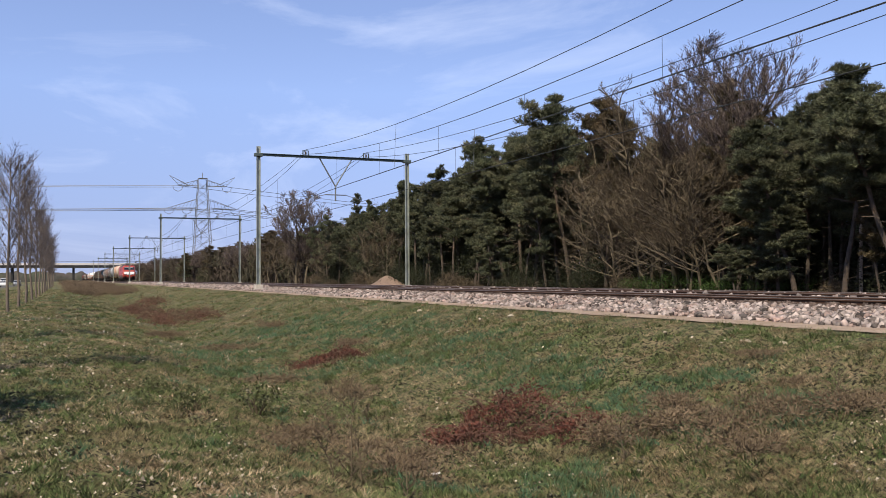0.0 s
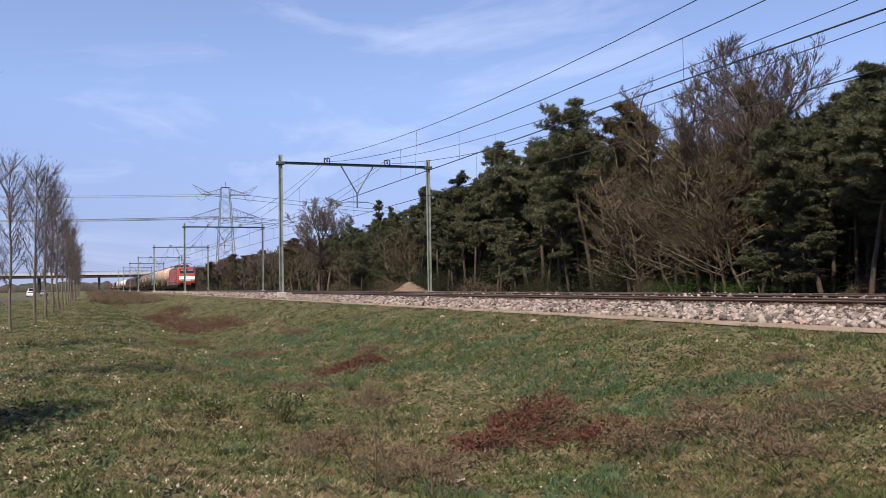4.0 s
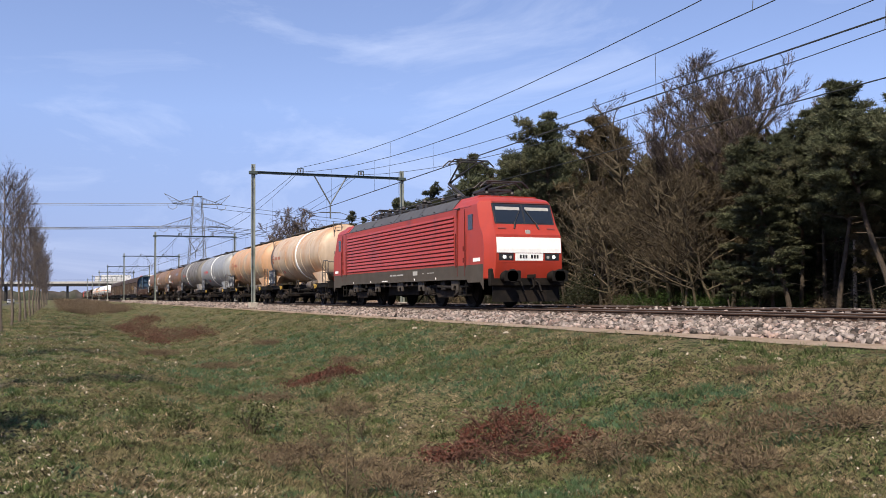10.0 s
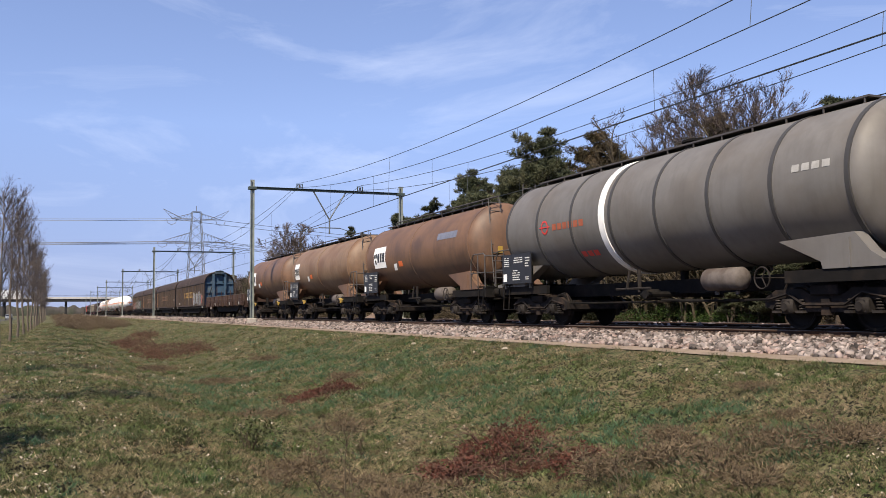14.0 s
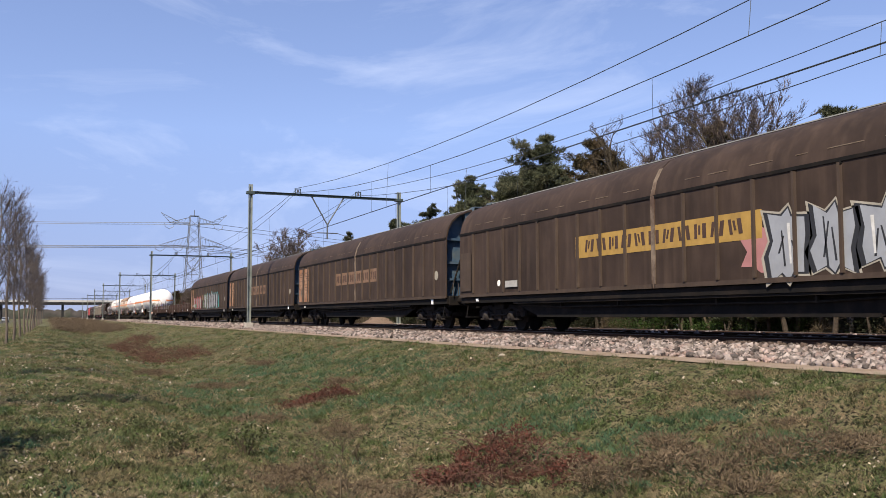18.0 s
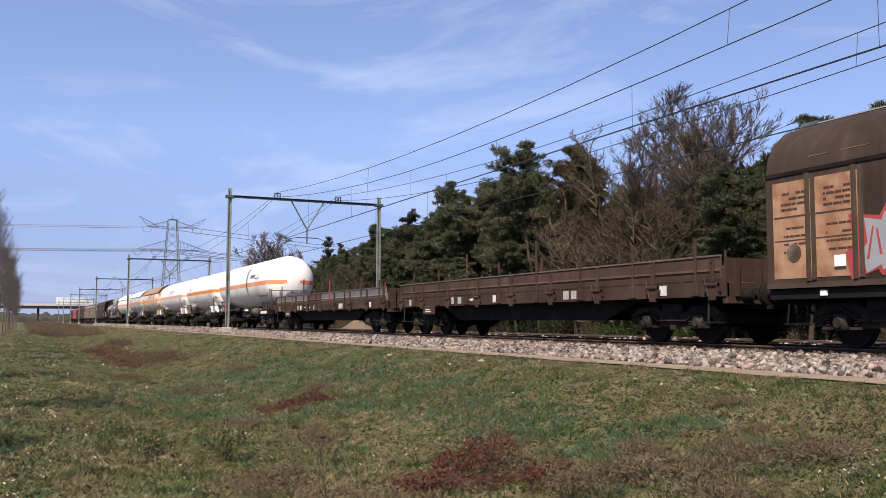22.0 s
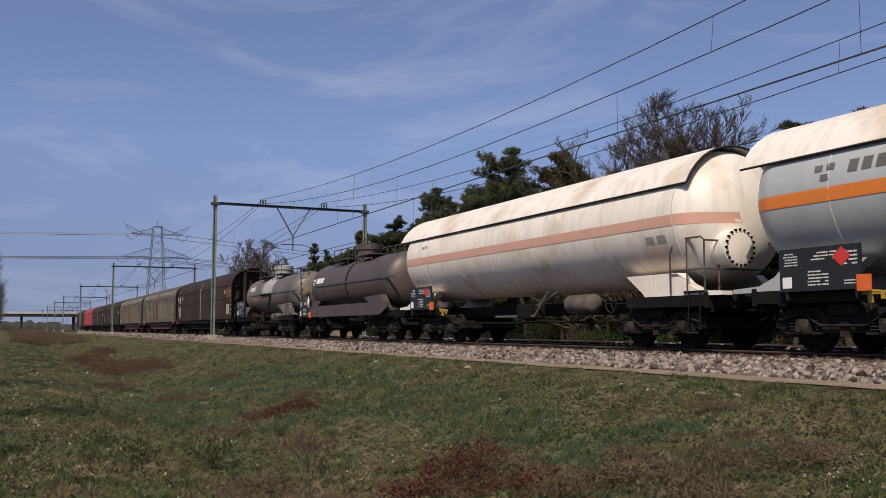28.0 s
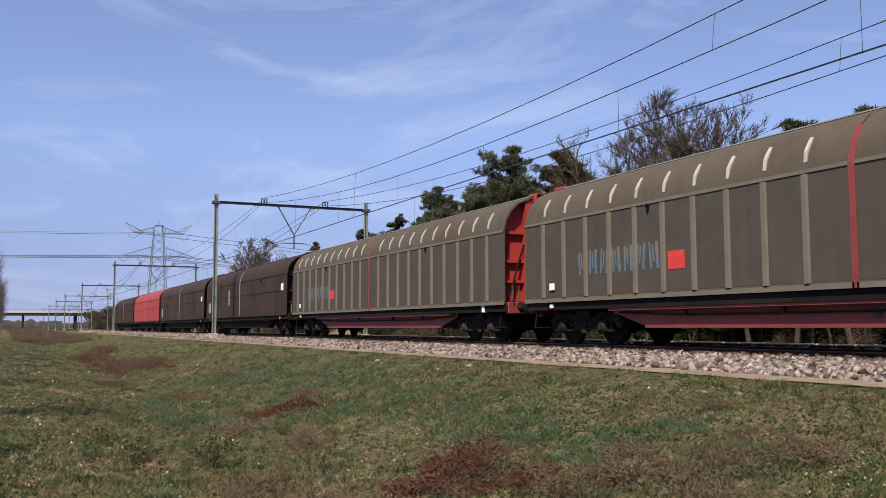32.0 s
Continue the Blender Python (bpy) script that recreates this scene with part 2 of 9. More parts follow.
def quick_mesh(name, verts, faces, material, smooth=False):
    """A mesh from arrays of vertices and faces of one size."""
    verts, faces = np.asarray(verts, dtype=np.float32), np.asarray(faces, dtype=np.int32)
    me = bpy.data.meshes.new(name)
    k = faces.shape[1]
    me.vertices.add(len(verts))
    me.vertices.foreach_set("co", verts.ravel())
    me.loops.add(faces.size)
    me.loops.foreach_set("vertex_index", faces.ravel())
    me.polygons.add(len(faces))
    me.polygons.foreach_set("loop_start", np.arange(0, faces.size, k, dtype=np.int32))
    me.polygons.foreach_set("loop_total", np.full(len(faces), k, dtype=np.int32))
    me.update(calc_edges=True)
    if smooth:
        me.shade_smooth()
    me.materials.append(material)
    return me


# ---- ground ----
PROFILE = [(-3000, -1.3), (-400, -1.2), (-60, -1.15), (-14, -1.1), (-3, -1.05), (0.3, -1.06), (1.4, -1.17), (2.6, -1.42), (3.6, -1.55),
           (4.6, -1.5), (6.0, -1.24), (7.6, -0.86), (9.0, -0.54), (9.9, -0.37), (10.9, -0.32), (11.3, -0.36), (21.6, -0.36), (22.6, -0.42),
           (24.5, -0.5), (28, -0.45), (40, -0.4), (120, -0.4), (600, -0.4), (3000, -0.4)]


def ground_z(x, y=0.0):
    for (a, za), (b, zb) in zip(PROFILE, PROFILE[1:]):
        if a <= x <= b:
            k = (x - a) / (b - a)
            k = k * k * (3 - 2 * k) if -3 < a < 9.9 else k
            z = za + (zb - za) * k
            break
    else:
        z = PROFILE[0][1]
    # the ditch grows shallow and uneven along its length, tufts and molehills on the slope
    if -30 < x < 9.9:
        w = 1.0 if x < 9 else (9.9 - x) / 0.9
        if x < -20:
            w *= (x + 30) / 10
        z += w * (0.05 * noise.noise((x * 0.5, y * 0.35, 0)) + 0.06 * noise.noise((x * 1.7, y * 1.5, 4)) + 0.07 * noise.noise((x * 4, y * 4, 9)) + (0.07 * noise.noise((x * 9, y * 9, 5)) if y < 24 else 0))
    return z


def steps(edges):
    """Coordinates from (start, end, step) stretches."""
    out = []
    for a, b, s in edges:
        k = max(1, round((b - a) / s))
        out += [a + (b - a) * i / k for i in range(k)]
    return out + [edges[-1][1]]


def meadow_material():
    """Mottled turf: green, olive, straw and dark soil mixed at several sizes."""
    m = bpy.data.materials.new("meadow_turf")
    m.use_nodes = True
    n, l = m.node_tree.nodes, m.node_tree.links
    b = n["Principled BSDF"]
    b.inputs["Roughness"].default_value, b.inputs["Specular IOR Level"].default_value = 0.95, 0.1
    co = n.new("ShaderNodeTexCoord")

    def noise_at(scale, lo, hi, detail=6, off=0.0):
        mp = n.new("ShaderNodeMapping")
        mp.inputs["Location"].default_value = (off, off * 2, 0)
        l.new(co.outputs["Object"], mp.inputs["Vector"])
        t = n.new("ShaderNodeTexNoise")
        t.inputs["Scale"].default_value, t.inputs["Detail"].default_value, t.inputs["Roughness"].default_value = scale, detail, 0.65
        l.new(mp.outputs["Vector"], t.inputs["Vector"])
        r = n.new("ShaderNodeMapRange")
        r.inputs["From Min"].default_value, r.inputs["From Max"].default_value = lo, hi
        l.new(t.outputs["Fac"], r.inputs["Value"])
        return r.outputs["Result"], t.outputs["Fac"]

    def mixed(a, c, fac):
        x = n.new("ShaderNodeMix")
        x.data_type = 'RGBA'
        if isinstance(a, tuple):
            x.inputs["A"].default_value = (*a, 1)
        else:
            l.new(a, x.inputs["A"])
        x.inputs["B"].default_value = (*c, 1)
        l.new(fac, x.inputs["Factor"])
        return x.outputs["Result"]

    big, _ = noise_at(0.40, 0.40, 0.60)
    mid, _ = noise_at(1.7, 0.48, 0.60, off=5)
    tuft, _ = noise_at(4.5, 0.47, 0.58, off=3)
    small, raw_small = noise_at(9.0, 0.47, 0.58, off=9)
    fine, raw = noise_at(22.0, 0.48, 0.58, 4, off=13)
    c = mixed((0.100, 0.114, 0.050), (0.165, 0.132, 0.076), big)
    c = mixed(c, (0.200, 0.158, 0.096), mid)
    c = mixed(c, (0.046, 0.068, 0.022), tuft)
    c = mixed(c, (0.125, 0.122, 0.058), small)
    c = mixed(c, (0.014, 0.013, 0.008), fine)
    l.new(c, b.inputs["Base Color"])
    bp = n.new("ShaderNodeBump")
    bp.inputs["Strength"].default_value, bp.inputs["Distance"].default_value = 1.0, 0.07
    lump = n.new("ShaderNodeMath")
    lump.operation = 'ADD'
    l.new(raw, lump.inputs[0])
    l.new(raw_small, lump.inputs[1])
    l.new(lump.outputs["Value"], bp.inputs["Height"])
    l.new(bp.outputs["Normal"], b.inputs["Normal"])
    return m


M_GROUND = meadow_material()
gx = steps([(-3000, -400, 650), (-400, -60, 60), (-60, -14, 8), (-14, -3, 1.0), (-3, 10, 0.065), (10, 24, 1.0), (24, 44, 4), (44, 600, 90), (600, 3000, 600)])
gy = steps([(-1500, -60, 180), (-60, 0, 6), (0, 4, 0.5), (4, 15, 0.065), (15, 24, 0.13), (24, 40, 0.5), (40, 100, 2), (100, 500, 25), (500, 3500, 500)])
gv = np.array([(x, y, ground_z(x, y)) for y in gy for x in gx])
nx = len(gx)
gf = np.array([(j * nx + i, j * nx + i + 1, (j + 1) * nx + i + 1, (j + 1) * nx + i) for j in range(len(gy) - 1) for i in range(nx - 1)])
tagged(new("ground", quick_mesh("ground", gv, gf, M_GROUND, True)), "uneven spring meadow with a shallow ditch beside the railway bank", "meadow", kind="structure")

# sandy service path along the foot of the ballast
M_SAND = mat("path_sand", (0.27, 0.21, 0.16), 0.95, var=0.25, scale=5, second=(0.20, 0.145, 0.10), amount=0.4, second_scale=0.8, bump=0.5, bump_scale=30)
Y_FROM, Y_TO = -480, 1000
sand = Form()
rng = random.Random(3)
ys = steps([(-60, 0, 6), (0, 60, 0.6), (60, 200, 5), (200, Y_TO, 80)])
sv, sf = [], []
for y in ys:
    j = 0.12 * noise.noise((y * 0.6, 0, 2)) + 0.08 * noise.noise((y * 2.3, 0, 6))
    sv += [(10.2 + j, y, ground_z(10.2 + j, y) + 0.02), (10.6, y, -0.322), (11.2, y, -0.31)]
sf = [(3 * k + i, 3 * k + i + 1, 3 * k + i + 4, 3 * k + i + 3) for k in range(len(ys) - 1) for i in (0, 1)]
tagged(new("path", quick_mesh("path", sv, sf, M_SAND, True)), "narrow sandy service path beside the ballast", "path", kind="structure")

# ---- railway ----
# bed coloured near black: the shade in the gaps between loose stones
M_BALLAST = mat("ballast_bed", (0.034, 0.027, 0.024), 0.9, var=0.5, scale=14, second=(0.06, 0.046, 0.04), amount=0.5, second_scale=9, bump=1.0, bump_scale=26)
M_STONE = mat("ballast_stone", (0.215, 0.182, 0.165), 0.85, var=0.25, scale=12, island=0.85, second=(0.20, 0.145, 0.125), amount=0.45, second_scale=2.5)
M_STONE_RUST = mat("brake_dusted_stone", (0.075, 0.054, 0.044), 0.9, var=0.3, scale=12, island=0.6, second=(0.11, 0.085, 0.07), amount=0.4, second_scale=2.5)
M_RAIL = mat("rusty_rail", (0.075, 0.042, 0.028), 0.75, 0.2, var=0.3, scale=6)
M_RAILTOP = mat("worn_rail_head", (0.16, 0.13, 0.11), 0.5, 0.6, var=0.1, scale=6)
M_SLEEPER = mat("sleeper_concrete", (0.26, 0.22, 0.19), 0.9, var=0.25, scale=8, ob_random=0.2, bump=0.3)
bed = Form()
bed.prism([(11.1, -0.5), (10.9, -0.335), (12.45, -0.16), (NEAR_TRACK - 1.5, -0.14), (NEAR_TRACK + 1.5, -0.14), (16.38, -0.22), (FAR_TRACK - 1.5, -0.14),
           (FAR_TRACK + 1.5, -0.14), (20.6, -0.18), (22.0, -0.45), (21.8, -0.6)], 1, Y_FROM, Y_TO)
tagged(thing("ballast_bed", bed, M_BALLAST, "ballast bed under two tracks, darkened as the shade between stones", "ballast", kind="structure", smooth=False))


def stones(name, count, x0, x1, y0, y1, size, z_of, seed, material=M_STONE):
    """Loose crushed stones, each a small irregular block."""
    r = np.random.RandomState(seed)
    base = np.array([(x, y, z) for z in (-1, 1) for y in (-1, 1) for x in (-1, 1)], float)
    quad = np.array([(0, 2, 3, 1), (4, 5, 7, 6), (0, 1, 5, 4), (2, 6, 7, 3), (0, 4, 6, 2), (1, 3, 7, 5)])
    xs = r.uniform(x0, x1, count)
    yy = y0 + (y1 - y0) * r.uniform(0, 1, count) ** 1.5
    s = size * r.uniform(0.5, 1.35, count)
    b = base[None] * (0.6 + 0.55 * r.rand(count, 8, 3)) * s[:, None, None] * 0.5 * r.uniform(0.65, 1.25, (count, 1, 3))
    q = r.normal(size=(count, 4))
    q /= np.linalg.norm(q, axis=1)[:, None]
    w, x, y, z = q.T
    rot = np.stack([np.stack([1 - 2 * (y * y + z * z), 2 * (x * y - z * w), 2 * (x * z + y * w)], -1),
                    np.stack([2 * (x * y + z * w), 1 - 2 * (x * x + z * z), 2 * (y * z - x * w)], -1),
                    np.stack([2 * (x * z - y * w), 2 * (y * z + x * w), 1 - 2 * (x * x + y * y)], -1)], 1)
    b = np.einsum("nij,nkj->nki", rot, b)
    zz = np.array([z_of(a) for a in xs]) + s * r.uniform(-0.15, 0.5, count)
    b += np.stack([xs, yy, zz], -1)[:, None]
    f = quad[None] + (np.arange(count) * 8)[:, None, None]
    return quick_mesh(name, b.reshape(-1, 3), f.reshape(-1, 4), material)


def bed_z(x):
    pts = [(10.7, -0.335), (10.9, -0.33), (12.45, -0.16), (12.83, -0.14), (15.83, -0.14), (16.38, -0.22), (16.9, -0.15), (19.9, -0.14), (20.6, -0.18), (22, -0.45)]
    return float(np.interp(x, [p[0] for p in pts], [p[1] for p in pts]))


tagged(new("ballast_stones", stones("ballast_stones", 21000, 10.9, 12.62, 5, 62, 0.082, bed_z, 5)), "loose pale pinkish crushed stones along the track edge", "stones", kind="stuff")
tagged(new("ballast_stones", stones("ballast_stones", 12000, 12.45, 13.6, 5, 62, 0.075, lambda x: bed_z(x) - 0.012, 9, M_STONE_RUST)), "dark stones stained by rust and brake dust beside the rail", "stones", kind="stuff")
tagged(new("ballast_stones", stones("ballast_stones", 9000, 10.9, 12.9, 62, 190, 0.13, bed_z, 6)), "loose pale pinkish crushed stones along the track edge", "stones", kind="stuff")
tagged(new("ballast_stones", stones("ballast_stones", 5000, 15.2, 21.6, 8, 50, 0.11, bed_z, 7)), "loose brownish crushed stones between the two tracks", "stones", kind="stuff")

RAIL_WEB = [(-0.07, -0.172), (0.07, -0.172), (0.07, -0.155), (0.012, -0.14), (0.012, -0.045), (0.036, -0.035), (0.036, -0.012), (-0.036, -0.012), (-0.036, -0.035),
            (-0.012, -0.045), (-0.012, -0.14), (-0.07, -0.155)]
sleeper_form = Form().prism([(-0.13, -0.24), (0.13, -0.24), (0.1, -0.115), (-0.1, -0.115)], 0, -1.28, 1.28)
sleeper_mesh = sleeper_form.mesh("sleeper", M_SLEEPER, smooth=False)
for x, what in ((NEAR_TRACK, "near"), (FAR_TRACK, "far")):
    track = empty("railway_track", pose(x, 0, 0), "straight railway track with rusty rails on concrete sleepers", "railway track", group="railway tracks", kind="structure")
    for s in (-1, 1):
        part("rail", Form().prism([(p[0] + s * 0.755, p[1]) for p in RAIL_WEB], 1, Y_FROM, Y_TO), M_RAIL, track, "rusty steel rail", smooth=False)
        part("rail_head", Form().prism([(s * 0.755 - 0.034, -0.012), (s * 0.755 + 0.034, -0.012), (s * 0.755 + 0.026, 0), (s * 0.755 - 0.026, 0)], 1, Y_FROM, Y_TO), M_RAILTOP, track,
             "bright worn running surface", smooth=False)
    for i in range(150):
        part("sleeper", sleeper_mesh, None, track, at=pose(0, -4 + 0.6 * i, 0))

# ---- overhead line ----
M_GALV = mat("weathered_galvanised_steel", (0.30, 0.32, 0.28), 0.55, 0.4, var=0.25, scale=4, second=(0.20, 0.22, 0.18), amount=0.4, second_scale=1.2)
M_STEEL_DARK = mat("dark_beam_steel", (0.055, 0.075, 0.072), 0.6, 0.2, var=0.3, scale=5)
M_PLINTH = mat("plinth_concrete", (0.42, 0.38, 0.33), 0.9, var=0.2, scale=7, bump=0.3)
M_INSUL = mat("brown_insulator", (0.12, 0.10, 0.09), 0.3, var=0.1)
M_WIRE = mat("oxidised_wire", (0.045, 0.05, 0.05), 0.6, 0.3, var=0.1)
M_HANGER = mat("grey_hanger_steel", (0.16, 0.17, 0.17), 0.5, 0.5, var=0.15)
GANTRIES = [-3.6, 57.67, 121.6, 182.4, 245.2, 298.5, 360.5, 421.5]
POST_L, POST_R = 11.36, 21.47


def gantry(y):
    g = empty("overhead_line_gantry", pose(0, y, 0), "weathered grey-green steel portal carrying the overhead wires across both tracks", "gantry", group="gantries along the railway")
    for x, z0 in ((POST_L, -0.34), (POST_R, -0.45)):
        # H-section post
        h = Form().prism([(x - 0.115, -0.11), (x - 0.095, -0.11), (x - 0.095, -0.008), (x + 0.095, -0.008), (x + 0.095, -0.11), (x + 0.115, -0.11),
                          (x + 0.115, 0.11), (x + 0.095, 0.11), (x + 0.095, 0.008), (x - 0.095, 0.008), (x - 0.095, 0.11), (x - 0.115, 0.11)], 2, z0 + 0.3, 8.92)
        post = part("post", h, M_GALV, g, smooth=False)
        part("plinth", Form().box(x - 0.26, x + 0.26, -0.26, 0.26, z0 - 0.3, z0 + 0.42, 0.04), M_PLINTH, post, "low concrete foundation block", smooth=False)
        part("collar", Form().box(x - 0.27, x + 0.27, -0.16, 0.16, 8.27, 8.47, 0.02), M_STEEL_DARK, post, smooth=False)
    beam = Form().prism([(-0.1, 8.32), (0.1, 8.32), (0.1, 8.34), (0.01, 8.34), (0.01, 8.46), (0.1, 8.46), (0.1, 8.48), (-0.1, 8.48), (-0.1, 8.46), (-0.01, 8.46), (-0.01, 8.34), (-0.1, 8.34)],
                        0, POST_L + 0.1, POST_R - 0.1)
    part("beam", beam, M_STEEL_DARK, g, "dark steel cross beam", smooth=False)
    for x in (14.43, 18.56):
        f = Form().box(x - 0.2, x + 0.2, -0.05, 0.05, 8.76, 8.80).box(x - 0.2, x - 0.15, -0.05, 0.05, 8.48, 8.78).box(x + 0.15, x + 0.2, -0.05, 0.05, 8.48, 8.78)
        part("feeder_saddle", f, M_STEEL_DARK, g, smooth=False)
        ins = Form().turned([(8.52, 0.03), (8.54, 0.075), (8.58, 0.04), (8.61, 0.08), (8.65, 0.04), (8.68, 0.075), (8.74, 0.03)], 2, (x, 0, 0), 10)
        part("insulator", ins, M_INSUL, g)
    part("drop_bracket", Form().rod((15.36, 0, 8.33), (16.44, 0, 6.5), 0.045).rod((17.55, 0, 8.33), (16.44, 0, 6.5), 0.045).rod((16.44, 0, 6.55), (16.44, 0, 5.55), 0.05), M_HANGER, g,
         "V-shaped hanger between the tracks")
    for s, x in ((-1, NEAR_TRACK), (1, FAR_TRACK)):
        part("registration_arm", Form().rod((16.44, 0, 5.95), (16.44 + s * 0.7, 0, 5.95), 0.035).rod((16.44 + s * 0.7, 0, 5.95), (x + s * -0.2, 0, 5.62), 0.02), M_HANGER, g)
    return g


for y in GANTRIES:
    gantry(y)


def sagged(x, first, last, mid, y0, y1, k=14):
    out = []
    for i in range(k + 1):
        q = i / k
        out.append((x, y0 + (y1 - y0) * q, mid + ((first if q < 0.5 else last) - mid) * (2 * q - 1) ** 2))
    return out


spans = list(zip([-66] + GANTRIES, GANTRIES + [482.0]))
for x, side in ((NEAR_TRACK, "near"), (FAR_TRACK, "far")):
    line = empty("catenary", pose(0, 0, 0), "dark overhead contact, messenger and feeder wires above the track", "overhead wires", group="overhead wires")
    for y0, y1 in spans:
        thick = 1.0 if y1 < 130 else 1.5
        part("feeder_wire", Form().pipe(sagged(x + 0.1, 8.80, 8.84, 7.49, y0, y1), 0.014 * thick, 5), M_WIRE, line)
        part("messenger_wire", Form().pipe(sagged(x, 7.72 if y0 < 50 else 8.54, 8.54, 6.65, y0, y1), 0.014 * thick, 5), M_WIRE, line)
        for dx in (-0.025, 0.025):
            part("contact_wire", Form().rod((x + dx, y0, 5.62), (x + dx, y1, 5.62), 0.011 * thick, 5), M_WIRE, line)
        for i in range(1, 8):
            q = i / 8
            z = 6.65 + (1.07 if q < 0.5 and y0 < 50 else 1.89) * (2 * q - 1) ** 2
            part("dropper", Form().rod((x, y0 + (y1 - y0) * q, z), (x, y0 + (y1 - y0) * q, 5.62), 0.006 * thick, 4), M_WIRE, line)
        for q in (0.316, 0.715):
            z1 = 7.49 + 1.33 * (2 * q - 1) ** 2
            z2 = 5.62 if q > 0.5 else 6.65 + (1.07 if y0 < 50 else 1.89) * (2 * q - 1) ** 2
            part("jumper_wire", Form().rod((x + 0.1, y0 + (y1 - y0) * q, z1), (x, y0 + (y1 - y0) * q, z2), 0.008 * thick, 4), M_HANGER, line)

# ---- train: every vehicle is built from its front coupling (y = 0) backwards, x = 0 on the track's middle, z = 0 on the rails ----
VEHICLES = []
M_UNDER = mat("underframe_grime", (0.009, 0.008, 0.0075), 0.85, 0.0, var=0.35, scale=5, second=(0.020, 0.015, 0.012), amount=0.4, second_scale=1.6)
M_BOGIE = mat("bogie_rust_grime", (0.016, 0.013, 0.012), 0.85, 0.0, var=0.35, scale=6, second=(0.042, 0.029, 0.022), amount=0.4, second_scale=2.5)
M_WHEEL = mat("wheel_steel", (0.013, 0.011, 0.0105), 0.75, 0.2, var=0.3, scale=7)
M_BRIGHT = mat("worn_bright_steel", (0.34, 0.32, 0.30), 0.4, 0.8, var=0.2, scale=6)
M_BOX = mat("axle_box_grey", (0.030, 0.025, 0.022), 0.75, 0.1, var=0.5, scale=8, ob_random=0.5)
M_RESERVOIR = mat("dusty_grey_reservoir", (0.13, 0.11, 0.098), 0.7, var=0.3, scale=5, second=(0.09, 0.07, 0.06), amount=0.4, second_scale=2)
M_BLACK = mat("black_board", (0.018, 0.018, 0.02), 0.5, var=0.2, scale=4)
M_WHITE = mat("white_marking", (0.92, 0.91, 0.88), 0.6, var=0.12, scale=6)
M_PAPER = mat("weathered_white_writing", (0.62, 0.61, 0.58), 0.7, var=0.2, scale=8)
M_SEAM = mat("faded_seam_paint", (0.66, 0.63, 0.58), 0.6, var=0.2, scale=5)
M_GREYMARK = mat("faded_grey_marking", (0.38, 0.37, 0.35), 0.7, var=0.2, scale=5)
M_YELLOW = mat("yellow_lever", (0.42, 0.27, 0.05), 0.5, var=0.2, scale=6)
M_ORANGE = mat("orange_placard", (0.75, 0.15, 0.03), 0.5, var=0.1, scale=6)
M_REDMARK = mat("red_marking", (0.62, 0.045, 0.035), 0.55, var=0.15, scale=6)
M_BLUEMARK = mat("blue_marking", (0.05, 0.15, 0.36), 0.55, var=0.15, scale=6)
M_RAIL_TUBE = mat("dark_handrail", (0.09, 0.08, 0.075), 0.6, 0.3, var=0.2)
M_GLASS = mat("dark_cab_glass", (0.012, 0.016, 0.02), 0.08, var=0.1, coat=0.6)

# running gear, shared by all wagons
WHEEL = Form()
for s in (-1, 1):
    WHEEL.turned([(s * 0.67, 0.10), (s * 0.672, 0.37), (s * 0.685, 0.49), (s * 0.715, 0.485), (s * 0.722, 0.46), (s * 0.80, 0.452), (s * 0.802, 0.40), (s * 0.765, 0.36), (s * 0.76, 0.16), (s * 0.83, 0.12), (s * 0.83, 0.05)], 0, (0, 0, 0), 20)
WHEEL.turned([(-0.95, 0.075), (0.95, 0.075)], 0, (0, 0, 0), 8)
WHEELSET = WHEEL.mesh("wheelset", M_WHEEL)
side = Form()
for s in (-1, 1):
    x0, x1 = (s * 0.98 - 0.05, s * 0.98 + 0.05)
    side.prism([(-1.62, 0.46), (-1.58, 0.66), (-1.30, 0.80), (-0.62, 0.82), (-0.42, 0.70), (0.42, 0.70), (0.62, 0.82), (1.30, 0.80), (1.58, 0.66), (1.62, 0.46),
                (1.40, 0.42), (1.25, 0.58), (0.62, 0.58), (0.5, 0.36), (-0.5, 0.36), (-0.62, 0.58), (-1.25, 0.58), (-1.40, 0.42)], 0, x0, x1)
    side.box(s * 0.98 - 0.13, s * 0.98 + 0.13, -0.34, 0.34, 0.68, 0.88, 0.02)
    side.box(s * 1.02 - 0.05, s * 1.02 + 0.05, -0.10, 0.10, 0.30, 0.62)
    for d in (-0.38, 0.38, -1.42, 1.42):
        side.box(s * 0.78 - 0.06, s * 0.78 + 0.06, d - 0.05, d + 0.05, 0.28, 0.62)
        side.rod((s * 0.80, d, 0.60), (s * 0.80, d * 0.86, 0.92), 0.025, 5)
    side.pipe([(s * 1.08, -1.5, 0.60), (s * 1.10, -0.9, 0.72), (s * 1.10, -0.5, 0.50), (s * 1.10, 0.5, 0.50), (s * 1.10, 0.9, 0.72), (s * 1.08, 1.5, 0.60)], 0.028, 5)
side.box(-1.0, 1.0, -0.24, 0.24, 0.42, 0.92, 0.03)
# solid block added to darken the view through between the wheels
side.box(-0.62, 0.62, -1.35, 1.35, 0.50, 0.72)
for s in (-1, 1):
    side.box(-0.9, 0.9, s * 1.55 - 0.05, s * 1.55 + 0.05, 0.46, 0.60)
BOGIE_FRAME = side.mesh("bogie", M_BOGIE, smooth=False)
bx = Form()
bx.box(-0.11, 0.14, -0.15, 0.15, -0.14, 0.16, 0.04)
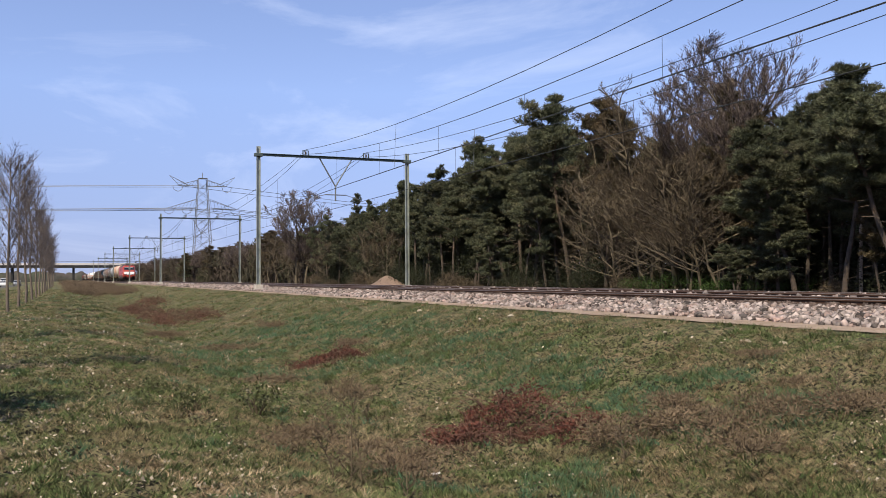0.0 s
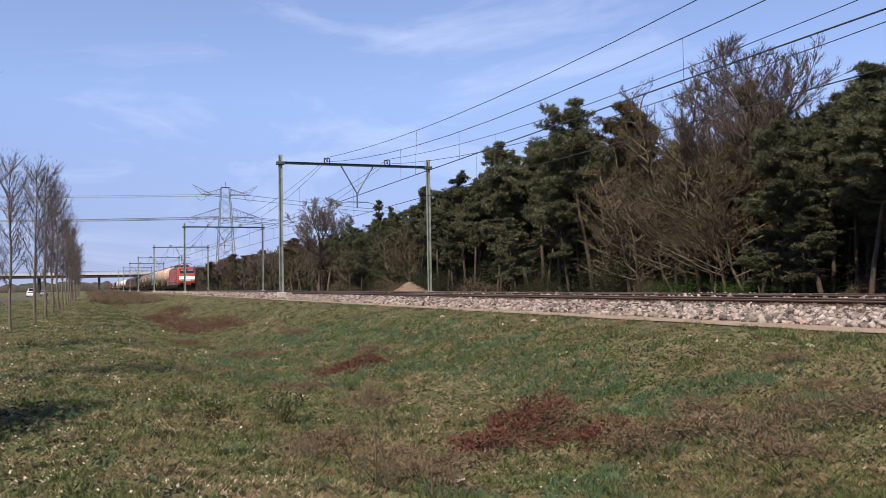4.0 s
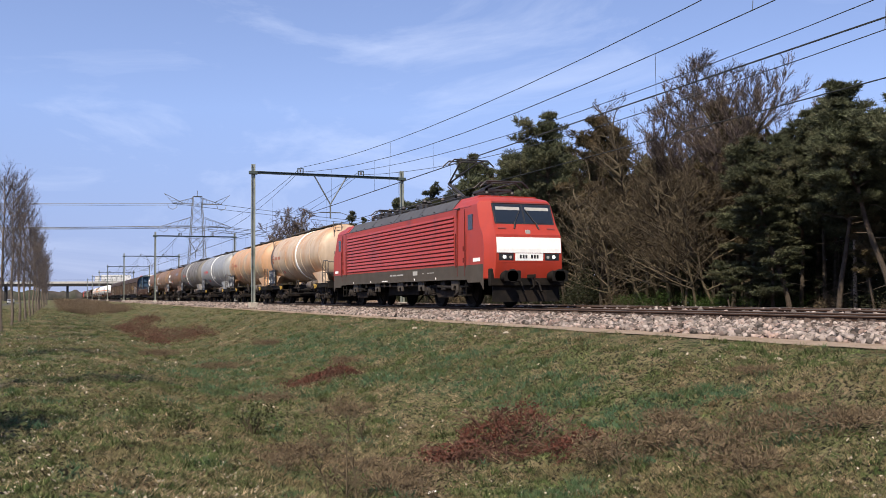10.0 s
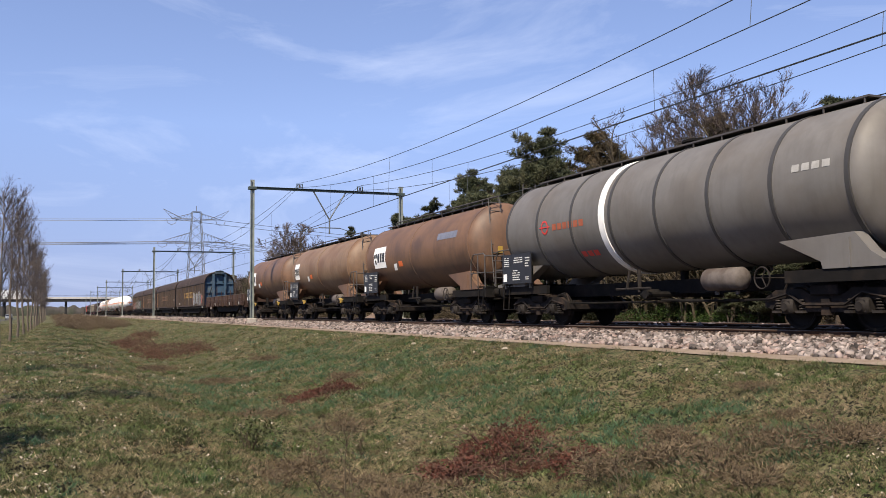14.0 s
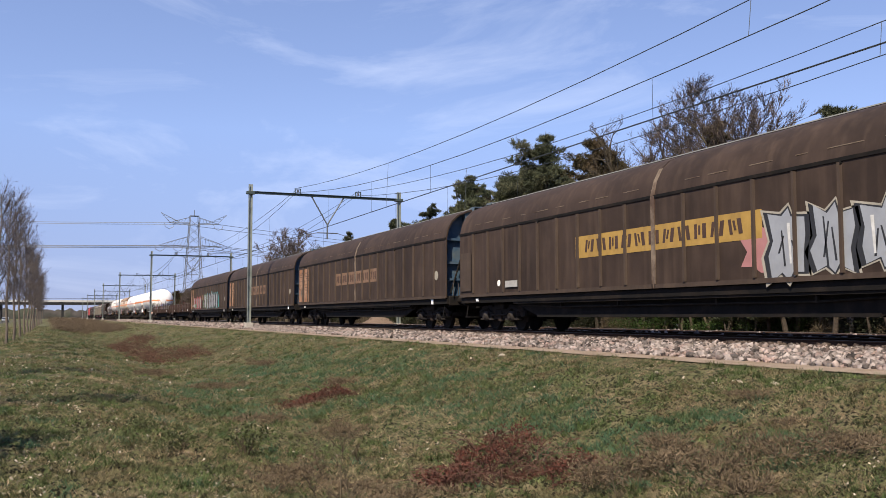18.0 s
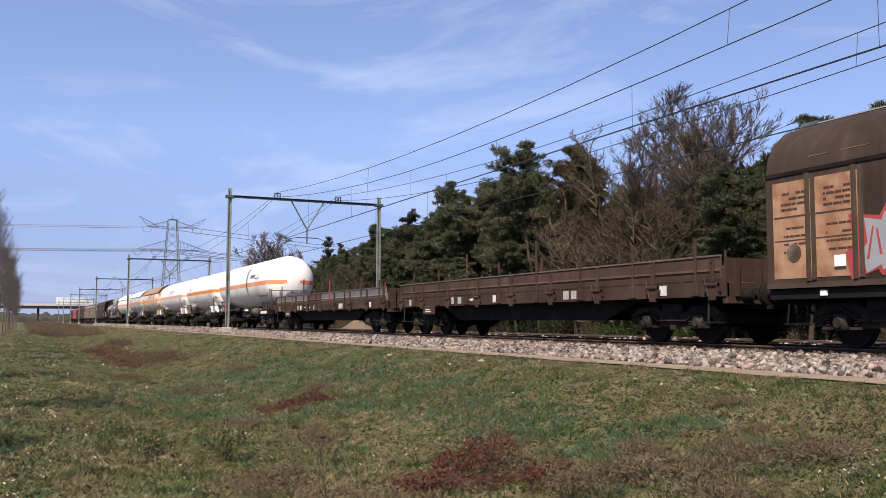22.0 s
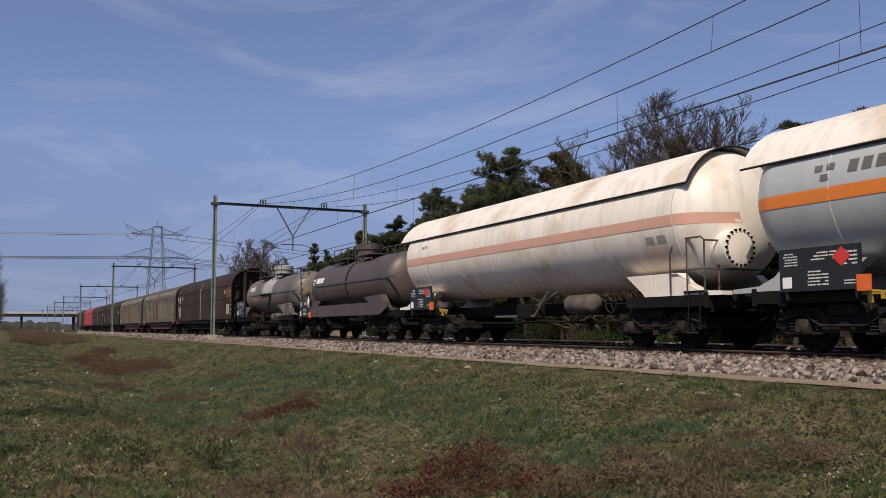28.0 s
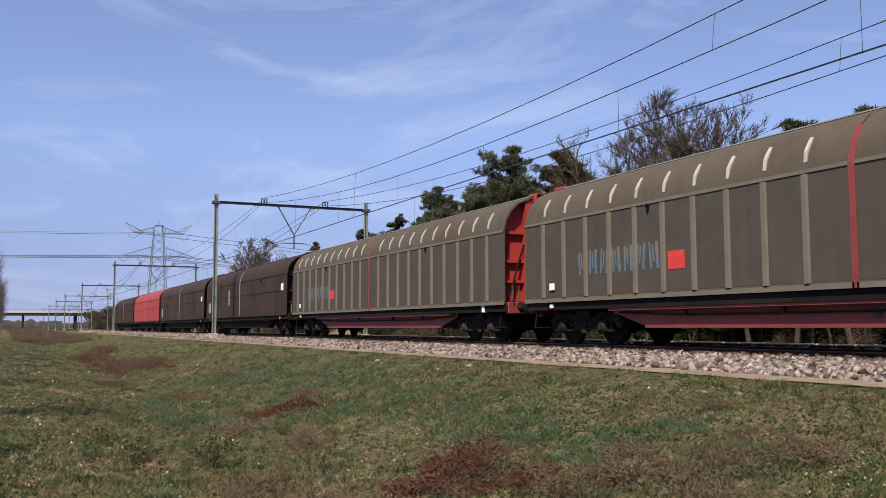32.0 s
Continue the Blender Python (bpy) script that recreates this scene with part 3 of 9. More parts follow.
bx.turned([(-0.16, 0.085), (-0.125, 0.10), (-0.11, 0.12)], 0, (0, 0, 0), 12)
AXLE_BOX = bx.mesh("axle_box", M_BOX)
sp = Form()
for dy in (-0.31, 0.31):
    for k in range(4):
        sp.turned([(-0.02 + k * 0.055, 0.055), (0.0 + k * 0.055, 0.075), (0.02 + k * 0.055, 0.055)], 2, (0, dy, 0), 9)
    sp.box(-0.09, 0.09, dy - 0.1, dy + 0.1, -0.08, -0.03)
SPRING = sp.mesh("suspension_spring", M_BOX)
bf = Form().turned([(-0.62, 0.21), (-0.60, 0.225), (-0.585, 0.215), (-0.56, 0.08), (-0.35, 0.075), (-0.34, 0.12), (-0.06, 0.13), (0.0, 0.16)], 1, (0, 0, 0), 16)
BUFFER = bf.mesh("buffer", M_UNDER)
hk = Form().box(-0.04, 0.04, -0.5, 0, -0.06, 0.06, 0.01).rod((0, -0.35, -0.05), (0, -0.42, -0.35), 0.03).rod((0, -0.42, -0.35), (0, -0.2, -0.42), 0.03)
HOOK = hk.mesh("coupling_hook", M_UNDER)
PIPE = Form().pipe([(0.3, 0, -0.05), (0.3, -0.22, -0.12), (0.3, -0.36, -0.35), (0.28, -0.45, -0.42)], 0.028).mesh("brake_hose", M_UNDER)


def bogie(parent, y, base=0.9):
    b = part("bogie", BOGIE_FRAME, None, parent, at=pose(0, y, 0))
    for d in (-base, base):
        part("wheelset", WHEELSET, None, b, at=pose(0, d, 0.46))
        for s in (-1, 1):
            part("axle_box", AXLE_BOX, None, b, at=pose(s * 1.06, d, 0.46, 0, 0, 0 if s < 0 else 180))
            tagged(part("suspension_spring", SPRING, None, b, at=pose(s * 1.04, d, 0.42)), kind="stuff")
    return b


def ends(parent, length, z=1.04, half=0.875):
    """Buffers, coupling and hoses at both ends."""
    for y, turn in ((0.64, 0), (length - 0.64, 180)):
        for x in (-half, half):
            part("buffer", BUFFER, None, parent, at=pose(x, y, z, 0, 0, turn))
        part("coupling_hook", HOOK, None, parent, at=pose(0, y, z, 0, 0, turn))
        part("brake_hose", PIPE, None, parent, at=pose(0, y, z, 0, 0, turn))


def bars(form, x, y0, y1, z0, z1, rows, rnd, fill=0.6, deep=0.004):
    """Rows of writing too small to read, as bars standing a few millimetres proud of the plane x."""
    h = (z1 - z0) / rows
    for i in range(rows):
        y = y0
        while y < y1 - 0.03:
            w = min(rnd.uniform(0.08, 0.4) * (y1 - y0), y1 - y)
            if rnd.random() < 0.85:
                form.box(x - deep, x, y, y + w * 0.85, z0 + i * h, z0 + (i + fill) * h)
            y += w
    return form


def board(parent, y0, y1, z0, z1, rnd, placards=True, x=-1.43):
    """Black data board with rows of small white writing and hazard placards."""
    b = part("data_board", Form().box(x, x + 0.03, y0, y1, z0, z1).box(x + 0.03, x + 0.09, y0 + 0.1, y0 + 0.16, z0 - 0.15, z1).box(x + 0.03, x + 0.09, y1 - 0.16, y1 - 0.1, z0 - 0.15, z1),
             M_BLACK, parent, "black data board with small white writing", smooth=False)
    w, h = y1 - y0, z1 - z0
    f = Form()
    for (a, c, d, e, rows) in ((0.05, 0.24, 0.60, 0.93, 5), (0.40, 0.72, 0.70, 0.92, 3), (0.36, 0.62, 0.12, 0.50, 5), (0.80, 0.96, 0.55, 0.90, 4), (0.80, 0.93, 0.12, 0.25, 2)):
        bars(f, x, y0 + w * (1 - c), y0 + w * (1 - a), z0 + h * d, z0 + h * e, rows, rnd, 0.42)
    tagged(part("writing", f, M_PAPER, b, smooth=False), kind="stuff")
    g = Form().box(x - 0.006, x, y0 + w * 0.84, y0 + w * 0.96, z0 + h * 0.08, z0 + h * 0.34)
    part("label_plate", g, M_WHITE, b, "white paper label", smooth=False)
    if placards:
        k = Form().prism([(y0 + w * 0.22, z0 + h * 0.52), (y0 + w * 0.33, z0 + h * 0.74), (y0 + w * 0.22, z0 + h * 0.96), (y0 + w * 0.11, z0 + h * 0.74)], 0, x - 0.008, x)
        part("hazard_placard", k, M_REDMARK, b, "red diamond hazard placard", smooth=False)
        k = Form().box(x - 0.03, x, y0 - 0.20, y0 + 0.08, z0 - 0.04, z0 + 0.24)
        part("orange_plate", k, M_ORANGE, b, "orange hazard plate", smooth=False)
    return b


def tank_outline(y0, y1, r, dish=0.58, n=9, power=0.92):
    """Cylinder with domed ends, as (along, radius)."""
    out = []
    for i in range(n + 1):
        k = math.pi / 2 * i / n
        out.append((y0 + dish - dish * math.cos(k), max(0.02, r * math.sin(k) ** power)))
    tail = [(y1 - (p[0] - y0), p[1]) for p in reversed(out)]
    mid = [(y0 + dish + (y1 - y0 - 2 * dish) * i / 6, r) for i in range(1, 6)]
    return out + mid + tail


def curved(form, y0, y1, z0, z1, r, cz, side=-1, n=3, lift=0.006, slant=0.0):
    """A patch lying on the flank of a tank, from height z0 to z1."""
    rr = r + lift
    a0, a1 = (math.asin(max(-1, min(1, (z - cz) / rr))) for z in (z0, z1))
    v, f = [], []
    for i in range(n + 1):
        a = a0 + (a1 - a0) * i / n
        x, z = side * rr * math.cos(a), cz + rr * math.sin(a)
        dy = slant * i / n
        v += [(x, y0 + dy, z), (x, y1 + dy, z)]
    f = [(2 * i, 2 * i + 1, 2 * i + 3, 2 * i + 2) for i in range(n)]
    return form.add(v, f)


def ladder(form, x0, x1, y, z0, z1, lean=0.0, step=0.3, r=0.02):
    for x in (x0, x1):
        form.rod((x, y, z0), (x, y + lean, z1), r, 5)
    k = int((z1 - z0) / step)
    for i in range(1, k + 1):
        q = i / (k + 0.5)
        form.rod((x0, y + lean * q, z0 + (z1 - z0) * q), (x1, y + lean * q, z0 + (z1 - z0) * q), r * 0.8, 5)
    return form


def underframe(parent, length, material, solebar=1.0, gear=True, rnd=None):
    f = Form().box(-0.24, 0.24, 0.62, length - 0.62, 0.82, 1.16)
    part("centre_sill", f, material, parent, smooth=False)
    for s in (-1, 1):
        y0, y1 = 0.66, 3.4
        part("solebar", Form().box(s * 1.22 - 0.05, s * 1.22 + 0.05, y0, y1, 0.92, 1.16), material, parent, smooth=False)
        part("solebar", Form().box(s * 1.22 - 0.05, s * 1.22 + 0.05, length - y1, length - y0, 0.92, 1.16), material, parent, smooth=False)
    for y in (0.62, length - 0.74):
        part("headstock", Form().box(-1.3, 1.3, y, y + 0.12, 0.86, 1.22, 0.02), material, parent, smooth=False)
    if gear:
        ra = length * 0.30
        part("air_reservoir", Form().turned([(ra, 0.05), (ra + 0.05, 0.20), (ra + 0.12, 0.25), (ra + 1.15, 0.25), (ra + 1.22, 0.20), (ra + 1.27, 0.05)], 1, (-0.95, 0, 1.08), 18).rod((-0.95, ra + 0.25, 0.82), (-0.95, ra + 0.25, 0.74), 0.05).rod((-0.95, ra + 0.9, 0.82), (-0.95, ra + 0.9, 0.74), 0.05), M_RESERVOIR, parent, "dusty grey air reservoir")
        part("brake_cylinder", Form().turned([(length * 0.52, 0.1), (length * 0.52 + 0.05, 0.14), (length * 0.52 + 0.5, 0.14), (length * 0.52 + 0.75, 0.04)], 1, (-0.55, 0, 0.80), 12), M_UNDER, parent)
        part("brake_rod", Form().rod((-0.8, 3.2, 0.62), (-0.8, length - 3.2, 0.62), 0.025).rod((-0.3, length * 0.35, 0.6), (-0.95, length * 0.48, 0.66), 0.03), M_UNDER, parent)
        hw = Form()
        for i in range(14):
            a, b = 2 * math.pi * i / 14, 2 * math.pi * (i + 1) / 14
            hw.rod((-1.28, 4.0 + 0.22 * math.cos(a), 1.05 + 0.22 * math.sin(a)), (-1.28, 4.0 + 0.22 * math.cos(b), 1.05 + 0.22 * math.sin(b)), 0.018, 5)
        for i in range(3):
            a = 2 * math.pi * i / 3
            hw.rod((-1.28, 4.0, 1.05), (-1.28, 4.0 + 0.22 * math.cos(a), 1.05 + 0.22 * math.sin(a)), 0.014, 5)
        hw.rod((-1.28, 4.0, 1.05), (-0.5, 4.0, 1.05), 0.02, 5)
        part("brake_wheel", hw, M_BOX, parent)


def lever(parent, y, material=None):
    f = Form().box(-1.32, -1.28, y - 0.02, y + 0.55, 1.02, 1.07).box(-1.33, -1.27, y + 0.30, y + 0.38, 0.88, 1.04).box(-1.33, -1.27, y + 0.05, y + 0.12, 0.94, 1.08).rod((-1.3, y - 0.02, 1.05), (-1.3, y + 0.62, 1.10), 0.03)
    part("changeover_lever", f, material or M_YELLOW, parent, "yellow brake changeover lever")


def end_platform(parent, y, z=1.2, tall=1.05, out=1):
    """Grating and bent tube railing across a wagon's end; out = 1 at the front, -1 at the rear."""
    part("end_platform", Form().box(-1.3, 1.3, y - 0.35, y + 0.35, z, z + 0.05), M_UNDER, parent, smooth=False)
    for s in (-1, 1):
        f = Form().pipe([(s * 1.32, y - 0.35, z), (s * 1.32, y - 0.35, z + tall), (s * 1.32, y - 0.25, z + tall + 0.08), (s * 1.32, y + 0.55, z + tall + 0.08), (s * 1.32, y + 0.75, z + tall - 0.2), (s * 1.32, y + 0.75, z)], 0.022)
        f.rod((s * 1.32, y - 0.35, z + 0.5), (s * 1.32, y + 0.75, z + 0.5), 0.018).rod((s * 1.32, y + 0.2, z), (s * 1.32, y + 0.2, z + tall + 0.08), 0.018)
        part("handrail", f, M_RAIL_TUBE, parent)
    part("end_rail", Form().pipe([(-1.32, y - 0.35, z + tall), (1.32, y - 0.35, z + tall)], 0.022).pipe([(-1.32, y - 0.35, z + 0.5), (1.32, y - 0.35, z + 0.5)], 0.018), M_RAIL_TUBE, parent)
    part("footstep", Form().box(-1.36, -1.08, y - 0.2, y + 0.2, 0.45, 0.48).rod((-1.34, y - 0.18, 0.45), (-1.3, y - 0.18, z), 0.018).rod((-1.34, y + 0.18, 0.45), (-1.3, y + 0.18, z), 0.018), M_UNDER, parent)


def tank_wagon(s0, s1, paint, label, rnd, r=1.48, cz=2.86, rings=6, band=None, saddle=None, front_ladder=True, walkway=True, placards=False, ring_paint=None, fo=1.15, ro=1.0, data=True, head=0.0, tail=0.0,
               yellow=True):
    """The tank and its marks count from s0; couplings lie at s0 + head and s1 + tail, the tank's tips at s0 + fo and s1 - ro."""
    L = s1 - s0
    LN = L - head + tail
    w = empty("tank_wagon", pose(NEAR_TRACK, NOSE_AT_ZERO + s0 + head, 0), label, "tank wagon", group="wagons of the freight train")
    VEHICLES.append((w, s0 + head))
    tank = part("tank", Form().turned(tank_outline(fo, L - ro, r), 1, (0, 0, cz), 48), paint, w, angle=50, at=pose(0, -head, 0))
    y0, y1 = fo + 0.6, L - ro - 0.6
    for i in range(rings):
        y = y0 + (y1 - y0) * i / max(1, rings - 1)
        rg = Form().turned([(y - 0.06, r - 0.01), (y - 0.05, r + 0.02), (y + 0.05, r + 0.02), (y + 0.06, r - 0.01)], 1, (0, 0, cz), 48)
        part("weld_band", rg, ring_paint or paint, tank)
    if band is not None:
        rg = Form().turned([(band - 0.13, r - 0.01), (band - 0.12, r + 0.024), (band + 0.12, r + 0.024), (band + 0.13, r - 0.01)], 1, (0, 0, cz), 48)
        part("white_band", rg, M_WHITE, tank, "white painted band round the tank")
    f0, f1 = fo - head, LN - ro - tail
    for front in (True, False):
        for s in (-1, 1):
            y = f0 - 0.1 if front else f1 + 0.1
            d = 1 if front else -1
            sd = Form().prism([(y - d * 0.35, 1.16), (y - d * 0.35, 1.24), (y + d * 0.15, 1.28), (y + d * 0.42, 1.44), (y + d * 0.62, 1.66), (y + d * 0.75, 1.80), (y + d * 2.6, 1.74), (y + d * 1.55, 1.30), (y + d * 1.5, 1.16)], 0, s * 1.30, s * 1.02)
            part("saddle", sd, saddle or paint, w, smooth=False)
            part("saddle_rib", Form().box(s * 1.30 - 0.02, s * 1.30 + 0.02, min(y + d * 0.85, y + d * 0.90), max(y + d * 0.85, y + d * 0.90), 1.17, 1.70), saddle or paint, w, smooth=False)
    underframe(w, LN, M_UNDER, rnd=rnd)
    bogie(w, 2.6)
    bogie(w, LN - 2.5)
    ends(w, LN)
    if yellow:
        lever(w, 3.0)
        lever(w, LN - 3.6)
    if walkway:
        f = Form().box(-0.42, 0.42, fo + 1.0, L - ro - 0.8, cz + r + 0.05, cz + r + 0.09)
        for k in range(int(L * 0.8)):
            f.rod((-0.4, fo + 1.1 + k, cz + r - 0.08), (-0.4, fo + 1.1 + k, cz + r + 0.06), 0.02, 4)
        part("walkway", f, M_RAIL_TUBE, tank, smooth=False)
        part("manhole", Form().turned([(cz + r - 0.05, 0.36), (cz + r + 0.12, 0.36), (cz + r + 0.14, 0.42), (cz + r + 0.19, 0.42), (cz + r + 0.21, 0.2)], 2, (0, L * 0.52, 0), 18), M_UNDER, tank)
    if front_ladder:
        yl = f0 - 0.12
        part("ladder", ladder(Form(), -0.72, -0.28, yl, 1.25, cz + r + 0.12, 0.40), M_RAIL_TUBE, w)
        end_platform(w, 0.95)
        part("warning_plate", Form().box(-0.58, -0.40, yl - 0.02, yl - 0.01, 2.40, 2.62), M_YELLOW, w, "small yellow warning plate", smooth=False)
    elif front_ladder is not None:
        part("ladder", ladder(Form(), -0.72, -0.28, f1 + 0.12, 1.25, cz + r + 0.12, -0.40), M_RAIL_TUBE, w)
        end_platform(w, LN - 0.95)
    if data:
        board(w, L - head - 1.95, L - head - 0.10, 1.25, 2.16, rnd, placards)
    part("outlet_pipe", Form().turned([(0.72, 0.1), (cz - r + 0.05, 0.1)], 2, (0, LN * 0.5, 0), 12).rod((-1.15, LN * 0.5, 0.8), (1.15, LN * 0.5, 0.8), 0.07, 8).rod((-1.2, LN * 0.5, 0.8), (-1.15, LN * 0.5, 0.8), 0.11, 10), M_UNDER, w)
    part("valve_gear", Form().rod((-1.12, LN * 0.52, 1.42), (-1.12, LN * 0.52, 0.86), 0.05, 8).rod((-1.12, LN * 0.545, 1.42), (-1.16, LN * 0.55, 0.95), 0.035, 6).rod((-1.15, LN * 0.49, 0.95), (-1.15, LN * 0.58, 0.95), 0.03, 6), M_BOX, w)
    return w, tank, L


def logo_row(parent, y0, y1, z0, z1, r, cz, n, material, label="", slant=0.0, gap=0.25, name="lettering"):
    """A name in plain blocks along the flank: one block a letter, read from rear to front."""
    f = Form()
    w = (y1 - y0) / n
    for i in range(n):
        curved(f, y0 + i * w + w * gap / 2, y0 + (i + 1) * w - w * gap / 2, z0, z1, r, cz, slant=slant)
    return part(name, f, material, parent, label, smooth=False)


rt = random.Random(21)
M_BEIGE = mat("beige_tank_paint", (0.50, 0.385, 0.28), 0.5, var=0.15, scale=1.2, second=(0.46, 0.27, 0.15), amount=0.45, second_scale=0.5, streaks=0.35, streak_color=(0.22, 0.17, 0.11))
M_OCHRE = mat("ochre_rusty_tank_paint", (0.50, 0.285, 0.155), 0.55, var=0.15, scale=1.2, second=(0.38, 0.31, 0.22), amount=0.45, second_scale=0.45, streaks=0.4, streak_color=(0.26, 0.20, 0.13))
M_LIGHTGREY = mat("light_grey_tank_paint", (0.255, 0.265, 0.28), 0.5, var=0.08, scale=1.0, second=(0.20, 0.205, 0.21), amount=0.3, second_scale=0.5, streaks=0.35, streak_color=(0.16, 0.155, 0.15))
M_DARKGREY = mat("dirty_grey_tank_paint", (0.15, 0.14, 0.13), 0.6, var=0.15, scale=1.2, second=(0.13, 0.115, 0.10), amount=0.5, second_scale=0.5, streaks=0.3, streak_color=(0.07, 0.06, 0.05))
M_BROWNTANK = mat("brown_sooty_tank_paint", (0.165, 0.088, 0.048), 0.6, var=0.15, scale=1.4, second=(0.10, 0.055, 0.035), amount=0.45, second_scale=0.5, streaks=0.4, streak_color=(0.05, 0.035, 0.025))
M_RINGDARK = mat("sooty_weld_ring", (0.045, 0.042, 0.04), 0.6, var=0.2, scale=3)
M_TAN = mat("tan_rusty_tank_paint", (0.215, 0.135, 0.08), 0.6, var=0.15, scale=1.4, second=(0.16, 0.085, 0.045), amount=0.5, second_scale=0.5, streaks=0.4, streak_color=(0.07, 0.045, 0.03))


def round_badge(parent, y, z, rad, r, cz, material):
    """A ring with a bar through it, as painted on the flank."""
    f = Form()
    n = 20
    for i in range(n):
        a, b = 2 * math.pi * i / n, 2 * math.pi * (i + 1) / n
        v = []
        for ang, q in ((a, rad), (b, rad), (b, rad * 0.74), (a, rad * 0.74)):
            zz = z + q * math.sin(ang)
            aa = math.asin((zz - cz) / (r + 0.008))
            v.append((-(r + 0.008) * math.cos(aa), y + q * math.cos(ang), zz))
        f.add(v, [(0, 1, 2, 3)])
    curved(f, y - rad * 1.45, y + rad * 1.45, z - rad * 0.09, z + rad * 0.09, r, cz, lift=0.009)
    return part("badge", f, material, parent, "round painted badge", smooth=False)


M_BROWNRED = mat("faded_red_brown_marking", (0.34, 0.09, 0.04), 0.6, var=0.2, scale=5)
# two beige and ochre wagons, two grey ones, three brown ones
w, tank, L = tank_wagon(18.95, 33.7, M_BEIGE, "beige rust-streaked tank wagon with a white band", rt, band=7.05, rings=7, fo=1.35, ro=0.45, tail=0.25, saddle=M_BEIGE)
round_badge(tank, L - 1.62, 2.85, 0.27, 1.48, 2.86, M_BROWNRED)
logo_row(tank, L - 3.55, L - 2.1, 2.78, 2.98, 1.48, 2.86, 6, M_BROWNRED)
logo_row(tank, L - 3.9, L - 3.5, 1.9, 2.06, 1.48, 2.86, 2, M_REDMARK, name="red_marking")
w, tank, L = tank_wagon(33.7, 48.8, M_OCHRE, "ochre and grey rust-stained tank wagon", rt, rings=7, fo=1.43, ro=-0.22, head=0.25, tail=0.95, saddle=M_OCHRE)
round_badge(tank, L - 1.75, 2.85, 0.29, 1.48, 2.86, M_BROWNRED)
logo_row(tank, L - 3.7, L - 2.25, 2.78, 2.98, 1.48, 2.86, 6, M_BROWNRED)
logo_row(tank, L - 4.0, L - 3.6, 1.9, 2.06, 1.48, 2.86, 2, M_REDMARK, name="red_marking")
w, tank, L = tank_wagon(48.8, 64.6, M_LIGHTGREY, "clean light grey tank wagon with a white band", rt, band=9.45, rings=6, fo=2.35, ro=-0.6, head=0.95, tail=1.25)
round_badge(tank, L - 2.5, 2.75, 0.24, 1.48, 2.86, M_REDMARK)
logo_row(tank, L - 4.4, L - 2.95, 2.68, 2.88, 1.48, 2.86, 6, M_REDMARK)
logo_row(tank, L - 4.4, L - 3.6, 1.9, 2.04, 1.48, 2.86, 3, M_REDMARK, name="red_marking")
part("label_plate", curved(Form(), 7.9, 8.8, 2.05, 2.3, 1.48, 2.86), M_WHITE, tank, "pale label plate", smooth=False)
part("marking", curved(Form(), 3.3, 3.6, 2.6, 2.85, 1.48, 2.86), M_GREYMARK, tank, smooth=False)
w, tank, L = tank_wagon(64.6, 81.2, M_DARKGREY, "dirty dark grey tank wagon with a white band", rt, band=10.75, rings=8, ring_paint=M_RINGDARK, front_ladder=False, fo=2.25, ro=-0.05, head=1.25, tail=0.8, yellow=False)
round_badge(tank, L - 2.9, 2.8, 0.2, 1.48, 2.86, M_REDMARK)
logo_row(tank, L - 5.0, L - 3.3, 2.68, 2.86, 1.48, 2.86, 6, M_BROWNRED)
logo_row(tank, L - 5.3, L - 4.4, 1.88, 2.02, 1.48, 2.86, 3, M_REDMARK, name="red_marking")
logo_row(tank, 3.2, 4.2, 3.02, 3.16, 1.48, 2.86, 4, M_GREYMARK)


def white_plate_logo(tank, y0, y1, z0, z1, r, cz):
    p = part("logo_plate", curved(Form(), y0, y1, z0, z1, r, cz, lift=0.008), M_WHITE, tank, "white plate with a dark logo in plain shapes", smooth=False)
    f = Form()
    zc, h, wd = (z0 + z1) / 2, (z1 - z0), (y1 - y0)
    for k in range(3):
        a = 2 * math.pi * k / 3 + 0.5
        yy, zz = y1 - wd * 0.17 + 0.075 * wd * math.cos(a), zc + 0.2 * h * math.sin(a)
        curved(f, yy - 0.055 * wd, yy + 0.055 * wd, zz - 0.1 * h, zz + 0.1 * h, r, cz, lift=0.012)
    for a, b in ((0.08, 0.26), (0.32, 0.46), (0.52, 0.68)):
        curved(f, y0 + wd * a, y0 + wd * b, zc - 0.22 * h, zc + 0.22 * h, r, cz, lift=0.012, slant=-0.04)
    part("logo", f, M_BLACK, p, smooth=False)


